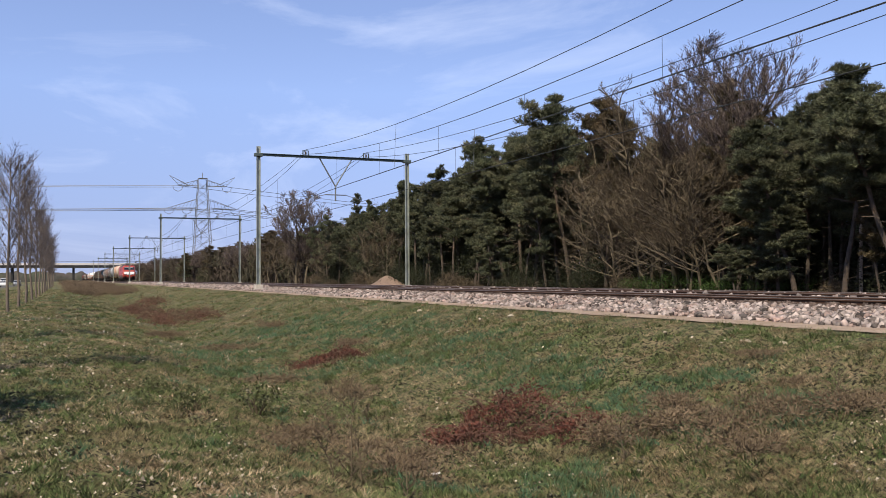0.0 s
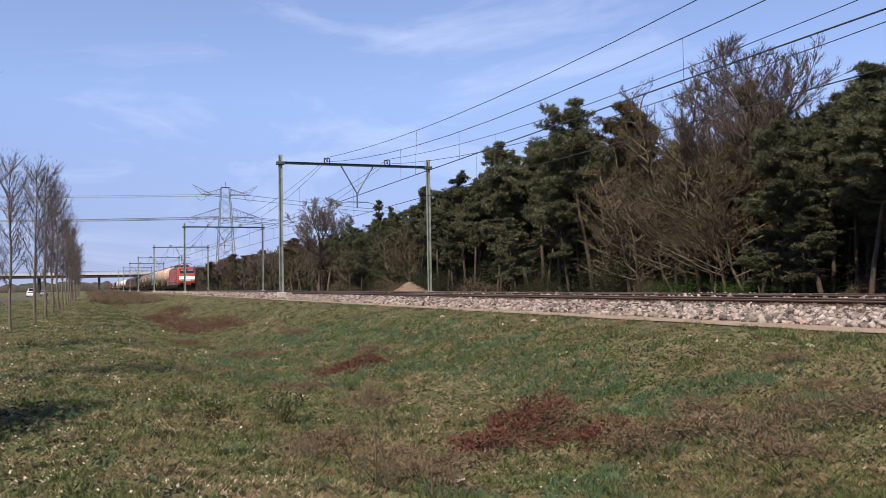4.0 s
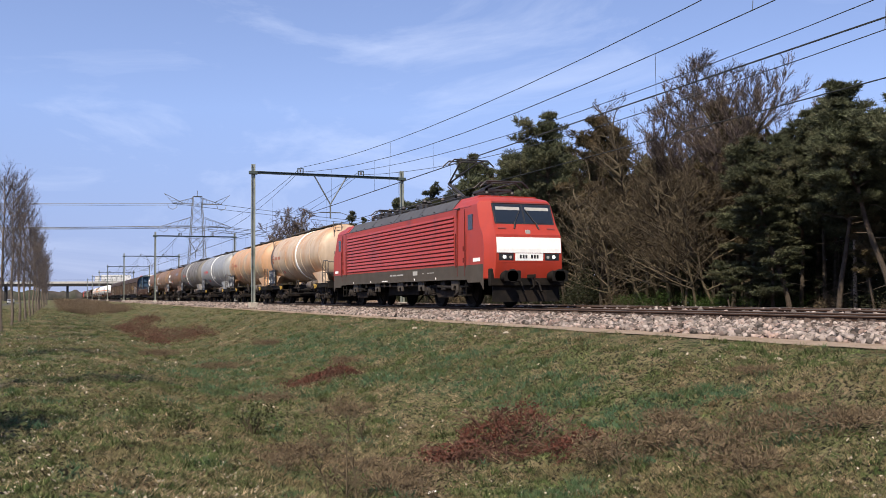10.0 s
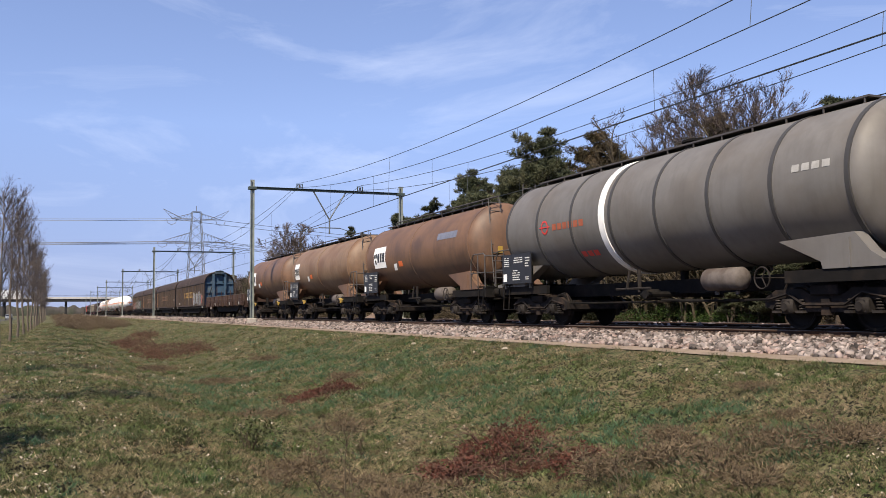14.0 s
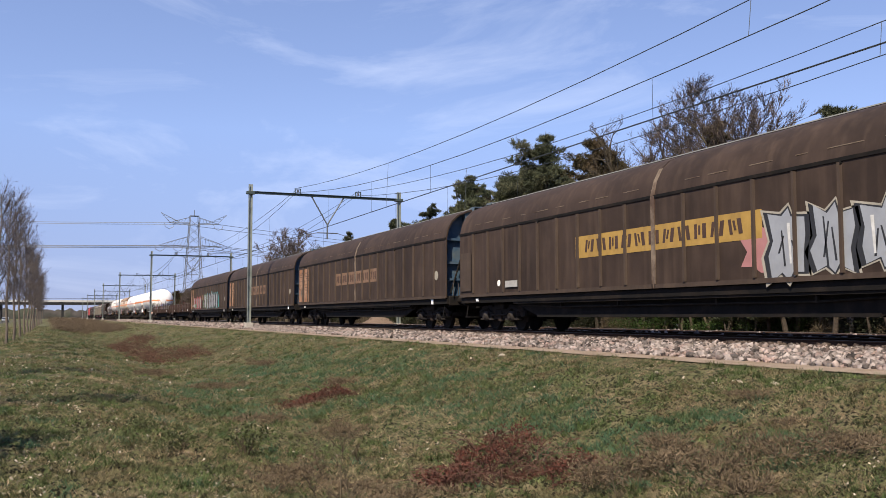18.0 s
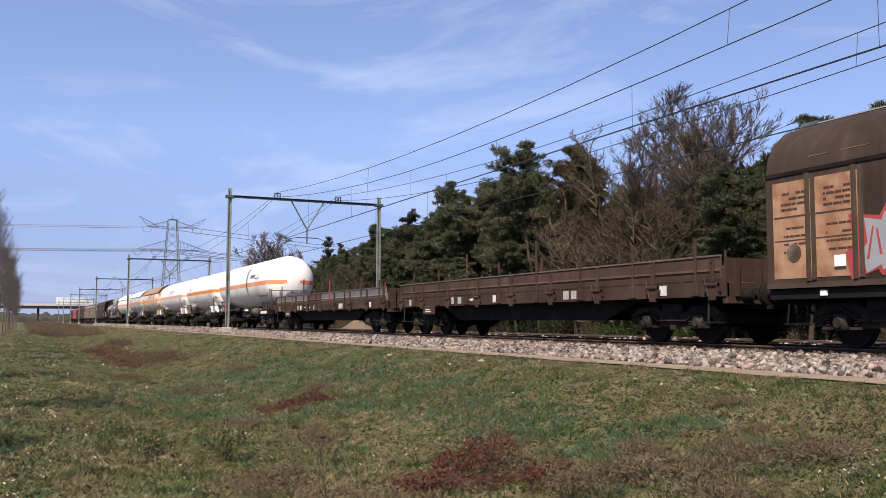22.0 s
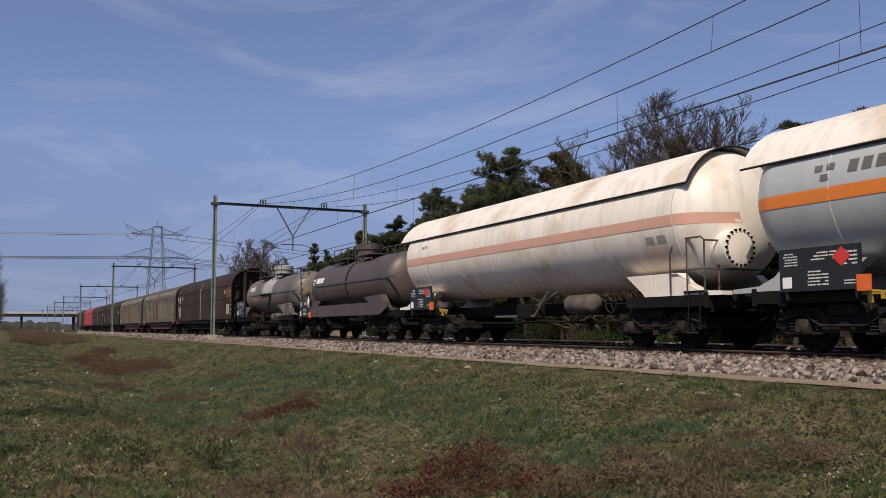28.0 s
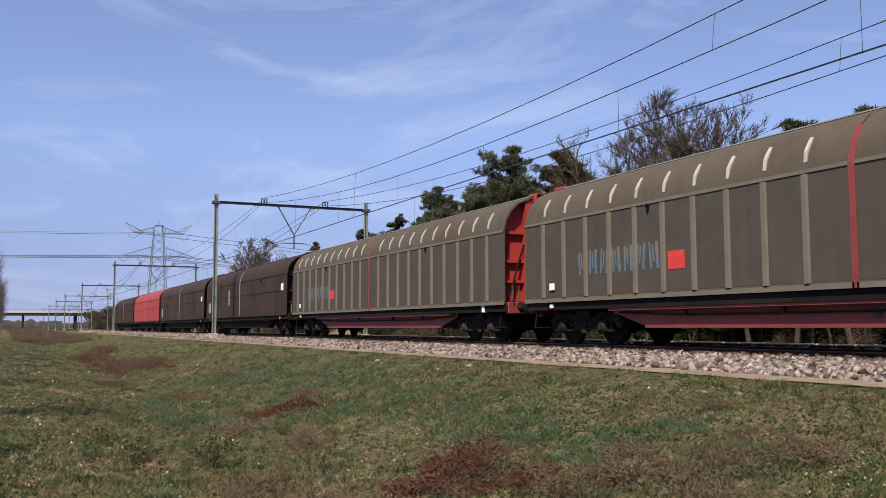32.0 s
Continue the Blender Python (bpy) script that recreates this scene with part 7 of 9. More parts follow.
part("roof_box", Form().box(-0.8, 0.8, 8.0, 9.6, 3.86, 4.06, 0.04).box(-0.6, 0.6, 10.2, 11.3, 3.86, 4.02, 0.04), M_LOCOROOF, loco, smooth=False)
part("roof_edge_rail", Form().rod((-0.95, 3.5, 3.98), (-0.95, LL - 3.5, 3.98), 0.02, 5), M_PANTO, loco)


def pantograph(y, up):
    """Single-arm pantograph on four insulators, base at y."""
    base = Form().box(-0.55, 0.55, y - 0.6, y - 0.5, 4.1, 4.18).box(-0.55, 0.55, y + 0.5, y + 0.6, 4.1, 4.18).box(-0.55, -0.47, y - 0.6, y + 0.6, 4.1, 4.18).box(0.47, 0.55, y - 0.6, y + 0.6, 4.1, 4.18)
    for x in (-0.5, 0.5):
        for d in (-0.55, 0.55):
            base.turned([(3.86, 0.05), (3.9, 0.09), (3.95, 0.05), (4.0, 0.09), (4.1, 0.05)], 2, (x, y + d, 0), 8)
    pg = part("pantograph", base, M_PANTO, loco)
    knee = (y + 1.35, 4.90 if up else 4.28)
    head = (y - 0.55 if up else y - 0.7, 5.54 if up else 4.40)
    part("lower_arm", Form().rod((0, y - 0.25, 4.16), (0, knee[0], knee[1]), 0.06).rod((0, y + 0.1, 4.14), (0, knee[0] + 0.1, knee[1] - 0.12), 0.025), M_PANTO, pg)
    part("upper_arm", Form().rod((0, knee[0], knee[1]), (-0.35, head[0], head[1] - 0.08), 0.035).rod((0, knee[0], knee[1]), (0.35, head[0], head[1] - 0.08), 0.035).rod((0, knee[0], knee[1] - 0.1), (0, head[0], head[1] - 0.15), 0.02), M_PANTO, pg)
    hd = Form()
    for d in (-0.25, 0.25):
        hd.pipe([(-0.95, head[0] + d, head[1] - 0.22), (-0.7, head[0] + d, head[1] + 0.0), (0.7, head[0] + d, head[1] + 0.0), (0.95, head[0] + d, head[1] - 0.22)], 0.03)
    hd.rod((-0.5, head[0] - 0.25, head[1] - 0.02), (-0.5, head[0] + 0.25, head[1] - 0.02), 0.025).rod((0.5, head[0] - 0.25, head[1] - 0.02), (0.5, head[0] + 0.25, head[1] - 0.02), 0.025)
    part("collector_head", hd, M_PANTO, pg)


pantograph(5.8, True)
pantograph(14.6, False)
pantograph(3.2, False)
# bogies of the locomotive
lw = Form()
for s in (-1, 1):
    lw.turned([(s * 0.67, 0.12), (s * 0.675, 0.55), (s * 0.69, 0.655), (s * 0.715, 0.65), (s * 0.725, 0.62), (s * 0.81, 0.61), (s * 0.81, 0.52), (s * 0.76, 0.48), (s * 0.76, 0.2), (s * 0.85, 0.15)], 0, (0, 0, 0), 26)
lw.turned([(-1.0, 0.09), (1.0, 0.09)], 0, (0, 0, 0), 8)
LOCO_WHEEL = lw.mesh("wheelset", M_WHEEL)
for yb in (4.8, LL - 4.8):
    fr = Form()
    for s in (-1, 1):
        fr.prism([(-2.1, 0.62), (-2.1, 0.82), (-0.9, 0.86), (-0.7, 0.62), (0.7, 0.62), (0.9, 0.86), (2.1, 0.82), (2.1, 0.62), (1.0, 0.56), (0.7, 0.36), (-0.7, 0.36), (-1.0, 0.56)], 0, s * 1.12 - 0.07, s * 1.12 + 0.07)
    fr.box(-1.1, 1.1, -0.3, 0.3, 0.45, 0.95, 0.04)
    bg = part("bogie", fr, M_BOGIE, loco, at=pose(0, yb, 0), smooth=False)
    for d in (-1.45, 1.45):
        part("wheelset", LOCO_WHEEL, None, bg, at=pose(0, d, 0.615))
        for s in (-1, 1):
            part("axle_box", Form().box(s * 1.2 - 0.14, s * 1.2 + 0.14, d - 0.24, d + 0.24, 0.44, 0.80, 0.05).turned([(s * 1.33, 0.14), (s * 1.38, 0.12)], 0, (0, d, 0.615), 14), M_BOX, bg)
            for e in (-0.42, 0.42):
                q = Form()
                for k in range(4):
                    q.turned([(0.42 + k * 0.08, 0.08), (0.46 + k * 0.08, 0.105), (0.50 + k * 0.08, 0.08)], 2, (s * 1.22, d + e, 0), 9)
                part("coil_spring", q, M_BOGIE, bg)
            part("sand_pipe", Form().pipe([(s * 1.1, d * 1.42, 0.9), (s * 1.1, d * 1.45, 0.5), (s * 0.85, d * 1.38, 0.15)], 0.03), M_UNDER, bg)
    for s in (-1, 1):
        part("damper", Form().rod((s * 1.32, -0.9, 0.72), (s * 1.32, 0.4, 0.78), 0.06, 8), M_BOX, bg)
        part("sand_box", Form().box(s * 1.25 - 0.12, s * 1.25 + 0.12, -0.35, 0.05, 0.62, 0.98, 0.03), M_BOX, bg, smooth=False)
for s in (-1, 1):
    part("battery_box", Form().box(min(s * 0.5, s * 1.05), max(s * 0.5, s * 1.05), 7.9, 11.5, 0.45, 0.96, 0.04), M_UNDER, loco, smooth=False)
    for y in (3.5, 6.75, 9.1, 12.0, 15.2):
        # lifting bracket: a plate that narrows downwards, with an arched opening
        k = [(y - 0.34, 0.98), (y - 0.28, 0.62), (y - 0.15, 0.62)] + [(y - 0.15 * math.cos(math.pi * q / 6), 0.62 + 0.17 * math.sin(math.pi * q / 6)) for q in range(1, 6)] + [(y + 0.15, 0.62), (y + 0.28, 0.62), (y + 0.34, 0.98)]
        part("lifting_bracket", Form().prism(k, 0, s * 1.36 - 0.03, s * 1.36 + 0.03), M_LOCOSKIRT, loco, smooth=False)
    for y in (7.6, 8.2, 10.2, 10.9, 13.4):
        part("pipe_clamp", Form().box(s * 1.38 - 0.05, s * 1.38 + 0.05, y, y + 0.16, 0.80, 0.98, 0.02), M_BOX, loco, smooth=False)
    part("air_pipe", Form().pipe([(s * 1.34, 7.2, 0.84), (s * 1.34, 9.4, 0.82), (s * 1.34, 11.6, 0.86)], 0.035, 6), M_BOX, loco)

# ---- woods and trees ----
M_BARK_PINE = mat("pine_bark", (0.062, 0.050, 0.040), 0.9, var=0.4, scale=5, second=(0.125, 0.085, 0.058), amount=0.4, second_scale=0.8, bump=0.6, bump_scale=14)
M_NEEDLES = mat("pine_needles", (0.082, 0.091, 0.052), 0.7, var=0.4, scale=1.1, second=(0.118, 0.114, 0.066), amount=0.4, second_scale=0.45, island=0.45, ob_random=0.22, translucent=0.10)
M_NEEDLES_RUST = mat("browned_pine_needles", (0.080, 0.070, 0.036), 0.8, var=0.4, scale=1.2, second=(0.105, 0.077, 0.044), amount=0.55, second_scale=0.6, island=0.4, translucent=0.10)
# darker copy of the needles, with shade put into its colour
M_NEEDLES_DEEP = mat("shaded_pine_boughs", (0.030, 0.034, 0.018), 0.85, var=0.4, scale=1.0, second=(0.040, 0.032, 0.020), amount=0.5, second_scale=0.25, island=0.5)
M_BARK_BARE = mat("bare_tree_bark", (0.090, 0.074, 0.049), 0.9, var=0.35, scale=4, second=(0.075, 0.06, 0.044), amount=0.45, second_scale=0.8, island=0.25)
M_TWIG_GREY = mat("grey_brown_bare_twigs", (0.105, 0.088, 0.086), 0.9, var=0.3, scale=3, island=0.25)
M_TWIG_OAK = mat("pale_grey_brown_twigs", (0.115, 0.090, 0.078), 0.9, var=0.3, scale=3, island=0.25)
M_SCRUB = mat("brown_scrub_twigs", (0.135, 0.10, 0.066), 0.9, var=0.35, scale=2, island=0.3)
M_TWIG = mat("reddish_bare_twigs", (0.088, 0.068, 0.044), 0.9, var=0.3, scale=3, island=0.25)
M_BROWNWOOD = mat("brown_far_boughs", (0.062, 0.048, 0.036), 0.9, var=0.4, scale=0.6, second=(0.04, 0.042, 0.024), amount=0.5, second_scale=0.09, island=0.4)
M_BARK_YOUNG = mat("young_tree_bark", (0.135, 0.11, 0.088), 0.9, var=0.3, scale=5)
M_LEAF_DARK = mat("dark_evergreen_leaves", (0.024, 0.028, 0.013), 0.6, var=0.35, scale=2.5, island=0.4, translucent=0.15)
M_LEAF_FRESH = mat("fresh_green_leaves", (0.036, 0.064, 0.014), 0.6, var=0.35, scale=2.5, island=0.4, translucent=0.2)


M_DEADWOOD = mat("bleached_dead_wood", (0.25, 0.20, 0.16), 0.85, var=0.3, scale=5)


def blades(points, normals, length, width, rs_, spread=0.9):
    """Narrow triangles that stand out from given points along given ways."""
    n = len(points)
    d = normals + rs_.normal(scale=spread, size=(n, 3))
    d /= np.linalg.norm(d, axis=1)[:, None] + 1e-9
    s = np.cross(d, rs_.normal(size=(n, 3)))
    s /= np.linalg.norm(s, axis=1)[:, None] + 1e-9
    ln = length * rs_.uniform(0.6, 1.3, (n, 1))
    a, b, c = points - s * width, points + s * width, points + d * ln
    v = np.stack([a, b, c], 1).reshape(-1, 3)
    return v, np.arange(3 * n).reshape(-1, 3)


def limb_points(a, d, length, k, droop, rnd, stray=0.18):
    """A slightly wandering line from a along d."""
    pts = [Vector(a)]
    d = Vector(d).normalized()
    for _ in range(k):
        d = (d + Vector((rnd.uniform(-stray, stray), rnd.uniform(-stray, stray), rnd.uniform(-0.12, 0.12) + droop))).normalized()
        pts.append(pts[-1] + d * (length / k))
    return pts


def tapered(form, pts, r0, r1, n):
    form.pipe(pts, r0, n, r1)


def pine(seed, h, bottom=0.35, spread=2.4, needles=None, dense=1.0):
    """Trunk, rising limbs, dead lower branches and loose uneven clumps of needle shoots with gaps between them."""
    rnd, rs_ = random.Random(seed), np.random.RandomState(seed)
    trunk, limbs = Form(), Form()
    line = limb_points((0, 0, -0.2), (rnd.uniform(-0.06, 0.06), rnd.uniform(-0.06, 0.06), 1), h + 0.1, 9, 0.12, rnd, 0.09)
    tapered(trunk, line, 0.125, 0.03, 8)
    clumps = []
    k = int(30 * dense)
    for i in range(k):
        tier = (i // 4 + 0.5 + 0.32 * noise.noise((i // 4 * 3.1, seed, 0.5))) / (k / 4)
        q = bottom + (0.99 - bottom) * min(1.0, max(0.0, tier + rnd.uniform(-0.012, 0.012))) ** 0.92
        j = min(int(q * 9), 8)
        at = line[j].lerp(line[j + 1], q * 9 - j)
        a = 2.4 * i + rnd.uniform(-0.5, 0.5)
        lop = 0.74 + 0.95 * noise.noise((math.cos(a) * 1.1 + seed, math.sin(a) * 1.1, q * 4.5))
        reach = spread * min(1.0, 0.10 + 1.95 * (1 - q), 0.50 + 1.6 * (q - bottom)) * lop * rnd.uniform(0.55, 1.25)
        reach = max(0.25, reach)
        pts = limb_points(at, (math.cos(a), math.sin(a), rnd.uniform(0.0, 0.35) + 0.5 * q), reach, 5, 0.05, rnd, 0.24)
        tapered(limbs, pts, 0.045 if q < 0.8 else 0.025, 0.010, 4)
        for m in range(max(2, int(1.5 + reach * 1.9))):
            b = rnd.uniform(0.40, 1.0)
            c = pts[min(int(b * 5), 4)].lerp(pts[min(int(b * 5), 4) + 1], b * 5 - min(int(b * 5), 4)) if b < 1 else pts[-1]
            w = Vector((rnd.gauss(0, 1), rnd.gauss(0, 1), rnd.gauss(0.35, 0.5))).normalized()
            tip = c + w * rnd.uniform(0.15, 0.55) * min(1.0, reach)
            tapered(limbs, [c, c.lerp(tip, 0.5) + Vector((0, 0, 0.03)), tip], 0.012, 0.005, 3)
            clumps.append((tip, (tip - at).normalized(), rnd.uniform(0.20, 0.46) * (0.65 if q > 0.9 else 1.0)))
        if rnd.random() < 0.7:
            clumps.append((pts[-1], (pts[-1] - at).normalized(), rnd.uniform(0.25, 0.45)))
    for i in range(5):
        t = line[-1] + Vector((rnd.uniform(-0.2, 0.2), rnd.uniform(-0.2, 0.2), rnd.uniform(-0.9, -0.1)))
        clumps.append((t, Vector((0, 0, 1)), rnd.uniform(0.14, 0.24)))
    for i in range(9):
        q = rnd.uniform(0.12, bottom + 0.1)
        j = min(int(q * 9), 8)
        a = rnd.uniform(0, 6.28)
        pts = limb_points(line[j].lerp(line[j + 1], q * 9 - j), (math.cos(a), math.sin(a), rnd.uniform(-0.3, 0.2)), rnd.uniform(0.5, 1.5), 4, -0.03, rnd, 0.25)
        tapered(limbs, pts, 0.022, 0.006, 3)
    P, N = [], []
    for c, d, s in clumps:
        m = int(10 + 46 * s)
        g = rs_.normal(size=(m, 3))
        g /= np.linalg.norm(g, axis=1)[:, None]
        g *= rs_.uniform(0.35, 1.0, (m, 1)) * s
        d = np.array(d)
        g += np.outer(g @ d, d) * 0.55                     # drawn out along the branch
        g[:, 2] *= 0.42
        shoots = np.array(c) + g
        way = g / (np.linalg.norm(g, axis=1)[:, None] + 1e-6) + np.array([0, 0, 0.55])
        n = 15
        P.append(np.repeat(shoots, n, 0) + rs_.normal(size=(m * n, 3)) * 0.045)
        N.append(np.repeat(way, n, 0) + rs_.normal(size=(m * n, 3)) * 0.55)
    v, f = blades(np.concatenate(P), np.concatenate(N), 0.165, 0.017, rs_, 0.25)
    return trunk.mesh("trunk", M_BARK_PINE), limbs.mesh("limbs", M_BARK_PINE, smooth=False), quick_mesh("crown", v, f, needles or M_NEEDLES)


def twig_mesh(name, segs, material, width):
    """Thin twigs: one narrow triangle each, from foot to tip."""
    p = np.array([tuple(a) + tuple(b) for a, b in segs])
    a, b = p[:, :3], p[:, 3:]
    rs_ = np.random.RandomState(len(segs))
    s = np.cross(b - a, rs_.normal(size=a.shape))
    s /= np.linalg.norm(s, axis=1)[:, None] + 1e-9
    v = np.stack([a - s * width, a + s * width, b], 1).reshape(-1, 3)
    return quick_mesh(name, v, np.arange(len(v)).reshape(-1, 3), material)


def bare(seed, h, width=0.55, start=0.25, limbs_n=11, upright=0.6, sub=6, thick=0.022, twig_w=0.011):
    """A leafless tree: trunk, limbs, branches and a haze of twigs."""
    rnd = random.Random(seed)
    trunk, wood, segs = Form(), Form(), []
    line = limb_points((0, 0, -0.2), (rnd.uniform(-0.25, 0.25), rnd.uniform(-0.25, 0.25), 1), h * 0.84, 8, 0.06, rnd, 0.2)
    tapered(trunk, line, h * thick * 0.5, 0.025, 8)

    def grow(at, d, length, level):
        pts = limb_points(at, d, length, 5 if level < 3 else 2, 0.05, rnd, 0.26)
        if level == 1:
            tapered(wood, pts, 0.060, 0.018, 5)
        elif level == 2:
            tapered(wood, pts, 0.024, 0.009, 3)
        else:
            segs.extend(zip(pts, pts[1:]))
        if level <= 3:
            for _ in range(sub):
                q = rnd.uniform(0.2, 1.0)
                j = min(int(q * (len(pts) - 1)), len(pts) - 2)
                p = pts[j].lerp(pts[j + 1], q * (len(pts) - 1) - j)
                dd = (pts[-1] - pts[0]).normalized()
                side_ = Vector((rnd.gauss(0, 1), rnd.gauss(0, 1), rnd.gauss(0.3, 0.7))).normalized()
                grow(p, dd * 0.8 + side_ * 0.8, length * rnd.uniform(0.35, 0.62), level + 1)

    for i in range(limbs_n):
        q = start + (1 - start) * (i + rnd.random()) / limbs_n
        j = min(int(q * 8), 7)
        p = line[j].lerp(line[j + 1], q * 8 - j)
        a = rnd.uniform(0, 2 * math.pi)
        grow(p, (math.cos(a), math.sin(a), upright + 0.8 * q), h * width * rnd.uniform(0.45, 0.8) * (1.15 - 0.6 * q), 1)
    return trunk.mesh("trunk", M_BARK_BARE), wood.mesh("branchwork", M_BARK_BARE, smooth=False), twig_mesh("twig_crown", segs, M_TWIG, twig_w)


def spreading(seed, h, limbs_n=10, sub=8, twig_w=0.010):
    """A broad leafless tree: a short trunk parts into rising limbs with a rounded haze of twigs."""
    rnd = random.Random(seed)
    trunk, wood, segs = Form(), Form(), []
    line = limb_points((0, 0, -0.2), (rnd.uniform(-0.06, 0.06), rnd.uniform(-0.06, 0.06), 1), h * 0.56, 8, 0.08, rnd, 0.1)
    tapered(trunk, line, h * 0.016, h * 0.008, 8)

    def grow(at, d, length, level):
        pts = limb_points(at, d, length, 5 if level < 2 else 3 if level < 4 else 2, 0.04, rnd)
        mid, keep = Vector((0, 0, 0.69 * h)), rnd.uniform(0.88, 1.0)
        for k, p in enumerate(pts):   # the crown stays a rounded whole
            out = (p - mid).length / (0.31 * h * keep)
            if out > 1.0:
                pts[k] = mid + (p - mid) / out
        if level == 1:
            tapered(wood, pts, h * 0.0060, 0.014, 6)
        elif level == 2:
            tapered(wood, pts, 0.016, 0.007, 4)
        else:
            segs.extend(zip(pts, pts[1:]))
        if level <= 3:
            for _ in range(sub if level < 3 else sub + 16):
                q = rnd.uniform(0.3, 1.0)
                j = min(int(q * (len(pts) - 1)), len(pts) - 2)
                p = pts[j].lerp(pts[j + 1], q * (len(pts) - 1) - j)
                dd = (pts[-1] - pts[0]).normalized()
                side_ = Vector((rnd.gauss(0, 1), rnd.gauss(0, 1), rnd.gauss(0.55, 0.6))).normalized()
                grow(p, dd * 0.85 + side_ * 0.62, length * rnd.uniform(0.36, 0.58) * (0.75 if level == 3 else 1), level + 1)

    for i in range(limbs_n):
        q = 0.5 + 0.5 * i / (limbs_n - 1)
        j = min(int(q * 8), 7)
        p = line[j].lerp(line[j + 1], q * 8 - j)
        a = 2.4 * i + rnd.uniform(-0.4, 0.4)
        lean = 1.15 - 0.85 * (i / limbs_n) + rnd.uniform(-0.1, 0.1)
        grow(p, (math.cos(a) * lean, math.sin(a) * lean, 0.9), h * rnd.uniform(0.27, 0.35), 1)
    return trunk.mesh("trunk", M_BARK_BARE), wood.mesh("branchwork", M_BARK_BARE, smooth=False), twig_mesh("twig_crown", segs, M_TWIG_OAK, twig_w)


def bush(seed, h, w, leaf, count=900, size=0.09, slim=0.35):
    rs_ = np.random.RandomState(seed)
    rnd = random.Random(seed)
    stems = Form()
    for i in range(9):
        a = rnd.uniform(0, 6.28)
        tapered(stems, limb_points((0, 0, -0.1), (math.cos(a) * 0.6, math.sin(a) * 0.6, 1), h * rnd.uniform(0.6, 1), 4, 0.02, rnd), 0.015, 0.005, 4)
    c = rs_.normal(size=(26, 3)) * np.array([w * 0.4, w * 0.4, h * 0.22]) + np.array([0, 0, h * 0.5])
    k = rs_.randint(0, 26, count)
    g = rs_.normal(size=(count, 3))
    p = c[k] + g * np.array([w, w, h]) * 0.13
    p[:, 2] = np.clip(p[:, 2], 0.0, None)
    v, f = blades(p, g + np.array([0, 0, 0.5]), size, size * slim, rs_, 0.6)
    return stems.mesh("stems", M_TWIG, smooth=False), quick_mesh("foliage", v, f, leaf)


def plant(name, meshes, names, m, label, category, group):
    e = empty(name, m, label, category, group)
    for me, nm in zip(meshes, names):
        ob = part(nm, me, None, e)
        if nm in ("branchwork", "twig_crown", "crown", "foliage"):
            ob["kind"] = "stuff"
    return e


TREE_PARTS = ("trunk", "branchwork", "crown")
rw = random.Random(77)
PINE_KINDS = ((0.36, 3.3, 1.15), (0.26, 3.0, 1.2), (0.48, 3.6, 1.1), (0.32, 2.9, 1.05), (0.14, 3.0, 1.4), (0.30, 3.4, 1.15), (0.52, 3.4, 1.0), (0.10, 2.7, 1.4))
pines = [pine(100 + i, 10.0, *k[:2], None, k[2]) for i, k in enumerate(PINE_KINDS)]
rusts = [pine(120 + i, 10.0, 0.30, 2.7, M_NEEDLES_RUST, 1.2) for i in range(3)]
oaks = [spreading(200 + i, 10.0, 13, 9, 0.0085) for i in range(4)] + [spreading(206, 10.0, 13, 8, 0.011)]
slims = [bare(220 + i, 10.0, 0.42, 0.20, 19, 0.30, 5, 0.016, 0.011) for i in range(4)]


def top_of(meshes):
    return max(max(v.co.z for v in me.vertices) for me in meshes)


TOPS = {id(t): top_of(t) for group in (pines, rusts, oaks, slims) for t in group}


def put_tree(kind, i, x, y, h, wide=1.0):
    meshes = {"pine": pines, "rust": rusts, "oak": oaks, "slim": slims}[kind]
    meshes = meshes[i % len(meshes)]
    up = h / TOPS[id(meshes)]
    m = pose(x, y, ground_z(x, y), 0, 0, rw.uniform(0, 360)) @ Matrix.Diagonal((h / 10 * wide, h / 10 * wide, up, 1))
    if kind in ("pine", "rust"):
        return plant("pine_tree", meshes, TREE_PARTS, m, "dark green Scots pine at the edge of the wood" if kind == "pine" else "pine with browned olive needles in the wood", "tree", "trees of the wood")
    return plant("bare_tree", meshes, ("trunk", "branchwork", "twig_crown"), m, "leafless broad brown deciduous tree in the wood" if kind == "oak" else "leafless slender brown tree at the wood's edge", "tree", "trees of the wood")


# front rows, placed along the wood's edge
FAR_EDGE = [("oak", 4, 27.5, 115, 12.6, 1.25), ("pine", 1, 28, 101.5, 8.4, 0.8), ("pine", 7, 28.5, 92.1, 10.1, 0.62), ("pine", 4, 29.5, 92.3, 9.4, 0.62), ("slim", 0, 27.2, 81.1, 7.3, 1.1), ("pine", 2, 28.2, 78.5, 10.0, 0.8),
            ("pine", 5, 29.2, 78.2, 9.9, 0.85), ("pine", 3, 27, 93.4, 6.4, 0.8), ("pine", 0, 27.5, 104.2, 7.3, 0.8), ("slim", 1, 26.6, 81.5, 5.9, 1.2), ("slim", 2, 26.8, 76.4, 5.8, 1.1), ("pine", 6, 27.4, 71.6, 8.0, 1.0),
            ("pine", 1, 28.6, 72.4, 9.5, 0.95), ("pine", 0, 29, 69.5, 10.5, 0.9), ("pine", 3, 29.6, 67.3, 9.9, 0.9), ("pine", 6, 27.3, 63.5, 7.7, 1.1), ("pine", 2, 28, 61.0, 9.0, 1.0), ("pine", 5, 28.6, 59.9, 9.5, 1.05),
            ("pine", 4, 27.8, 87, 7.6, 0.8), ("slim", 3, 26.4, 97, 5.6, 1.3)]
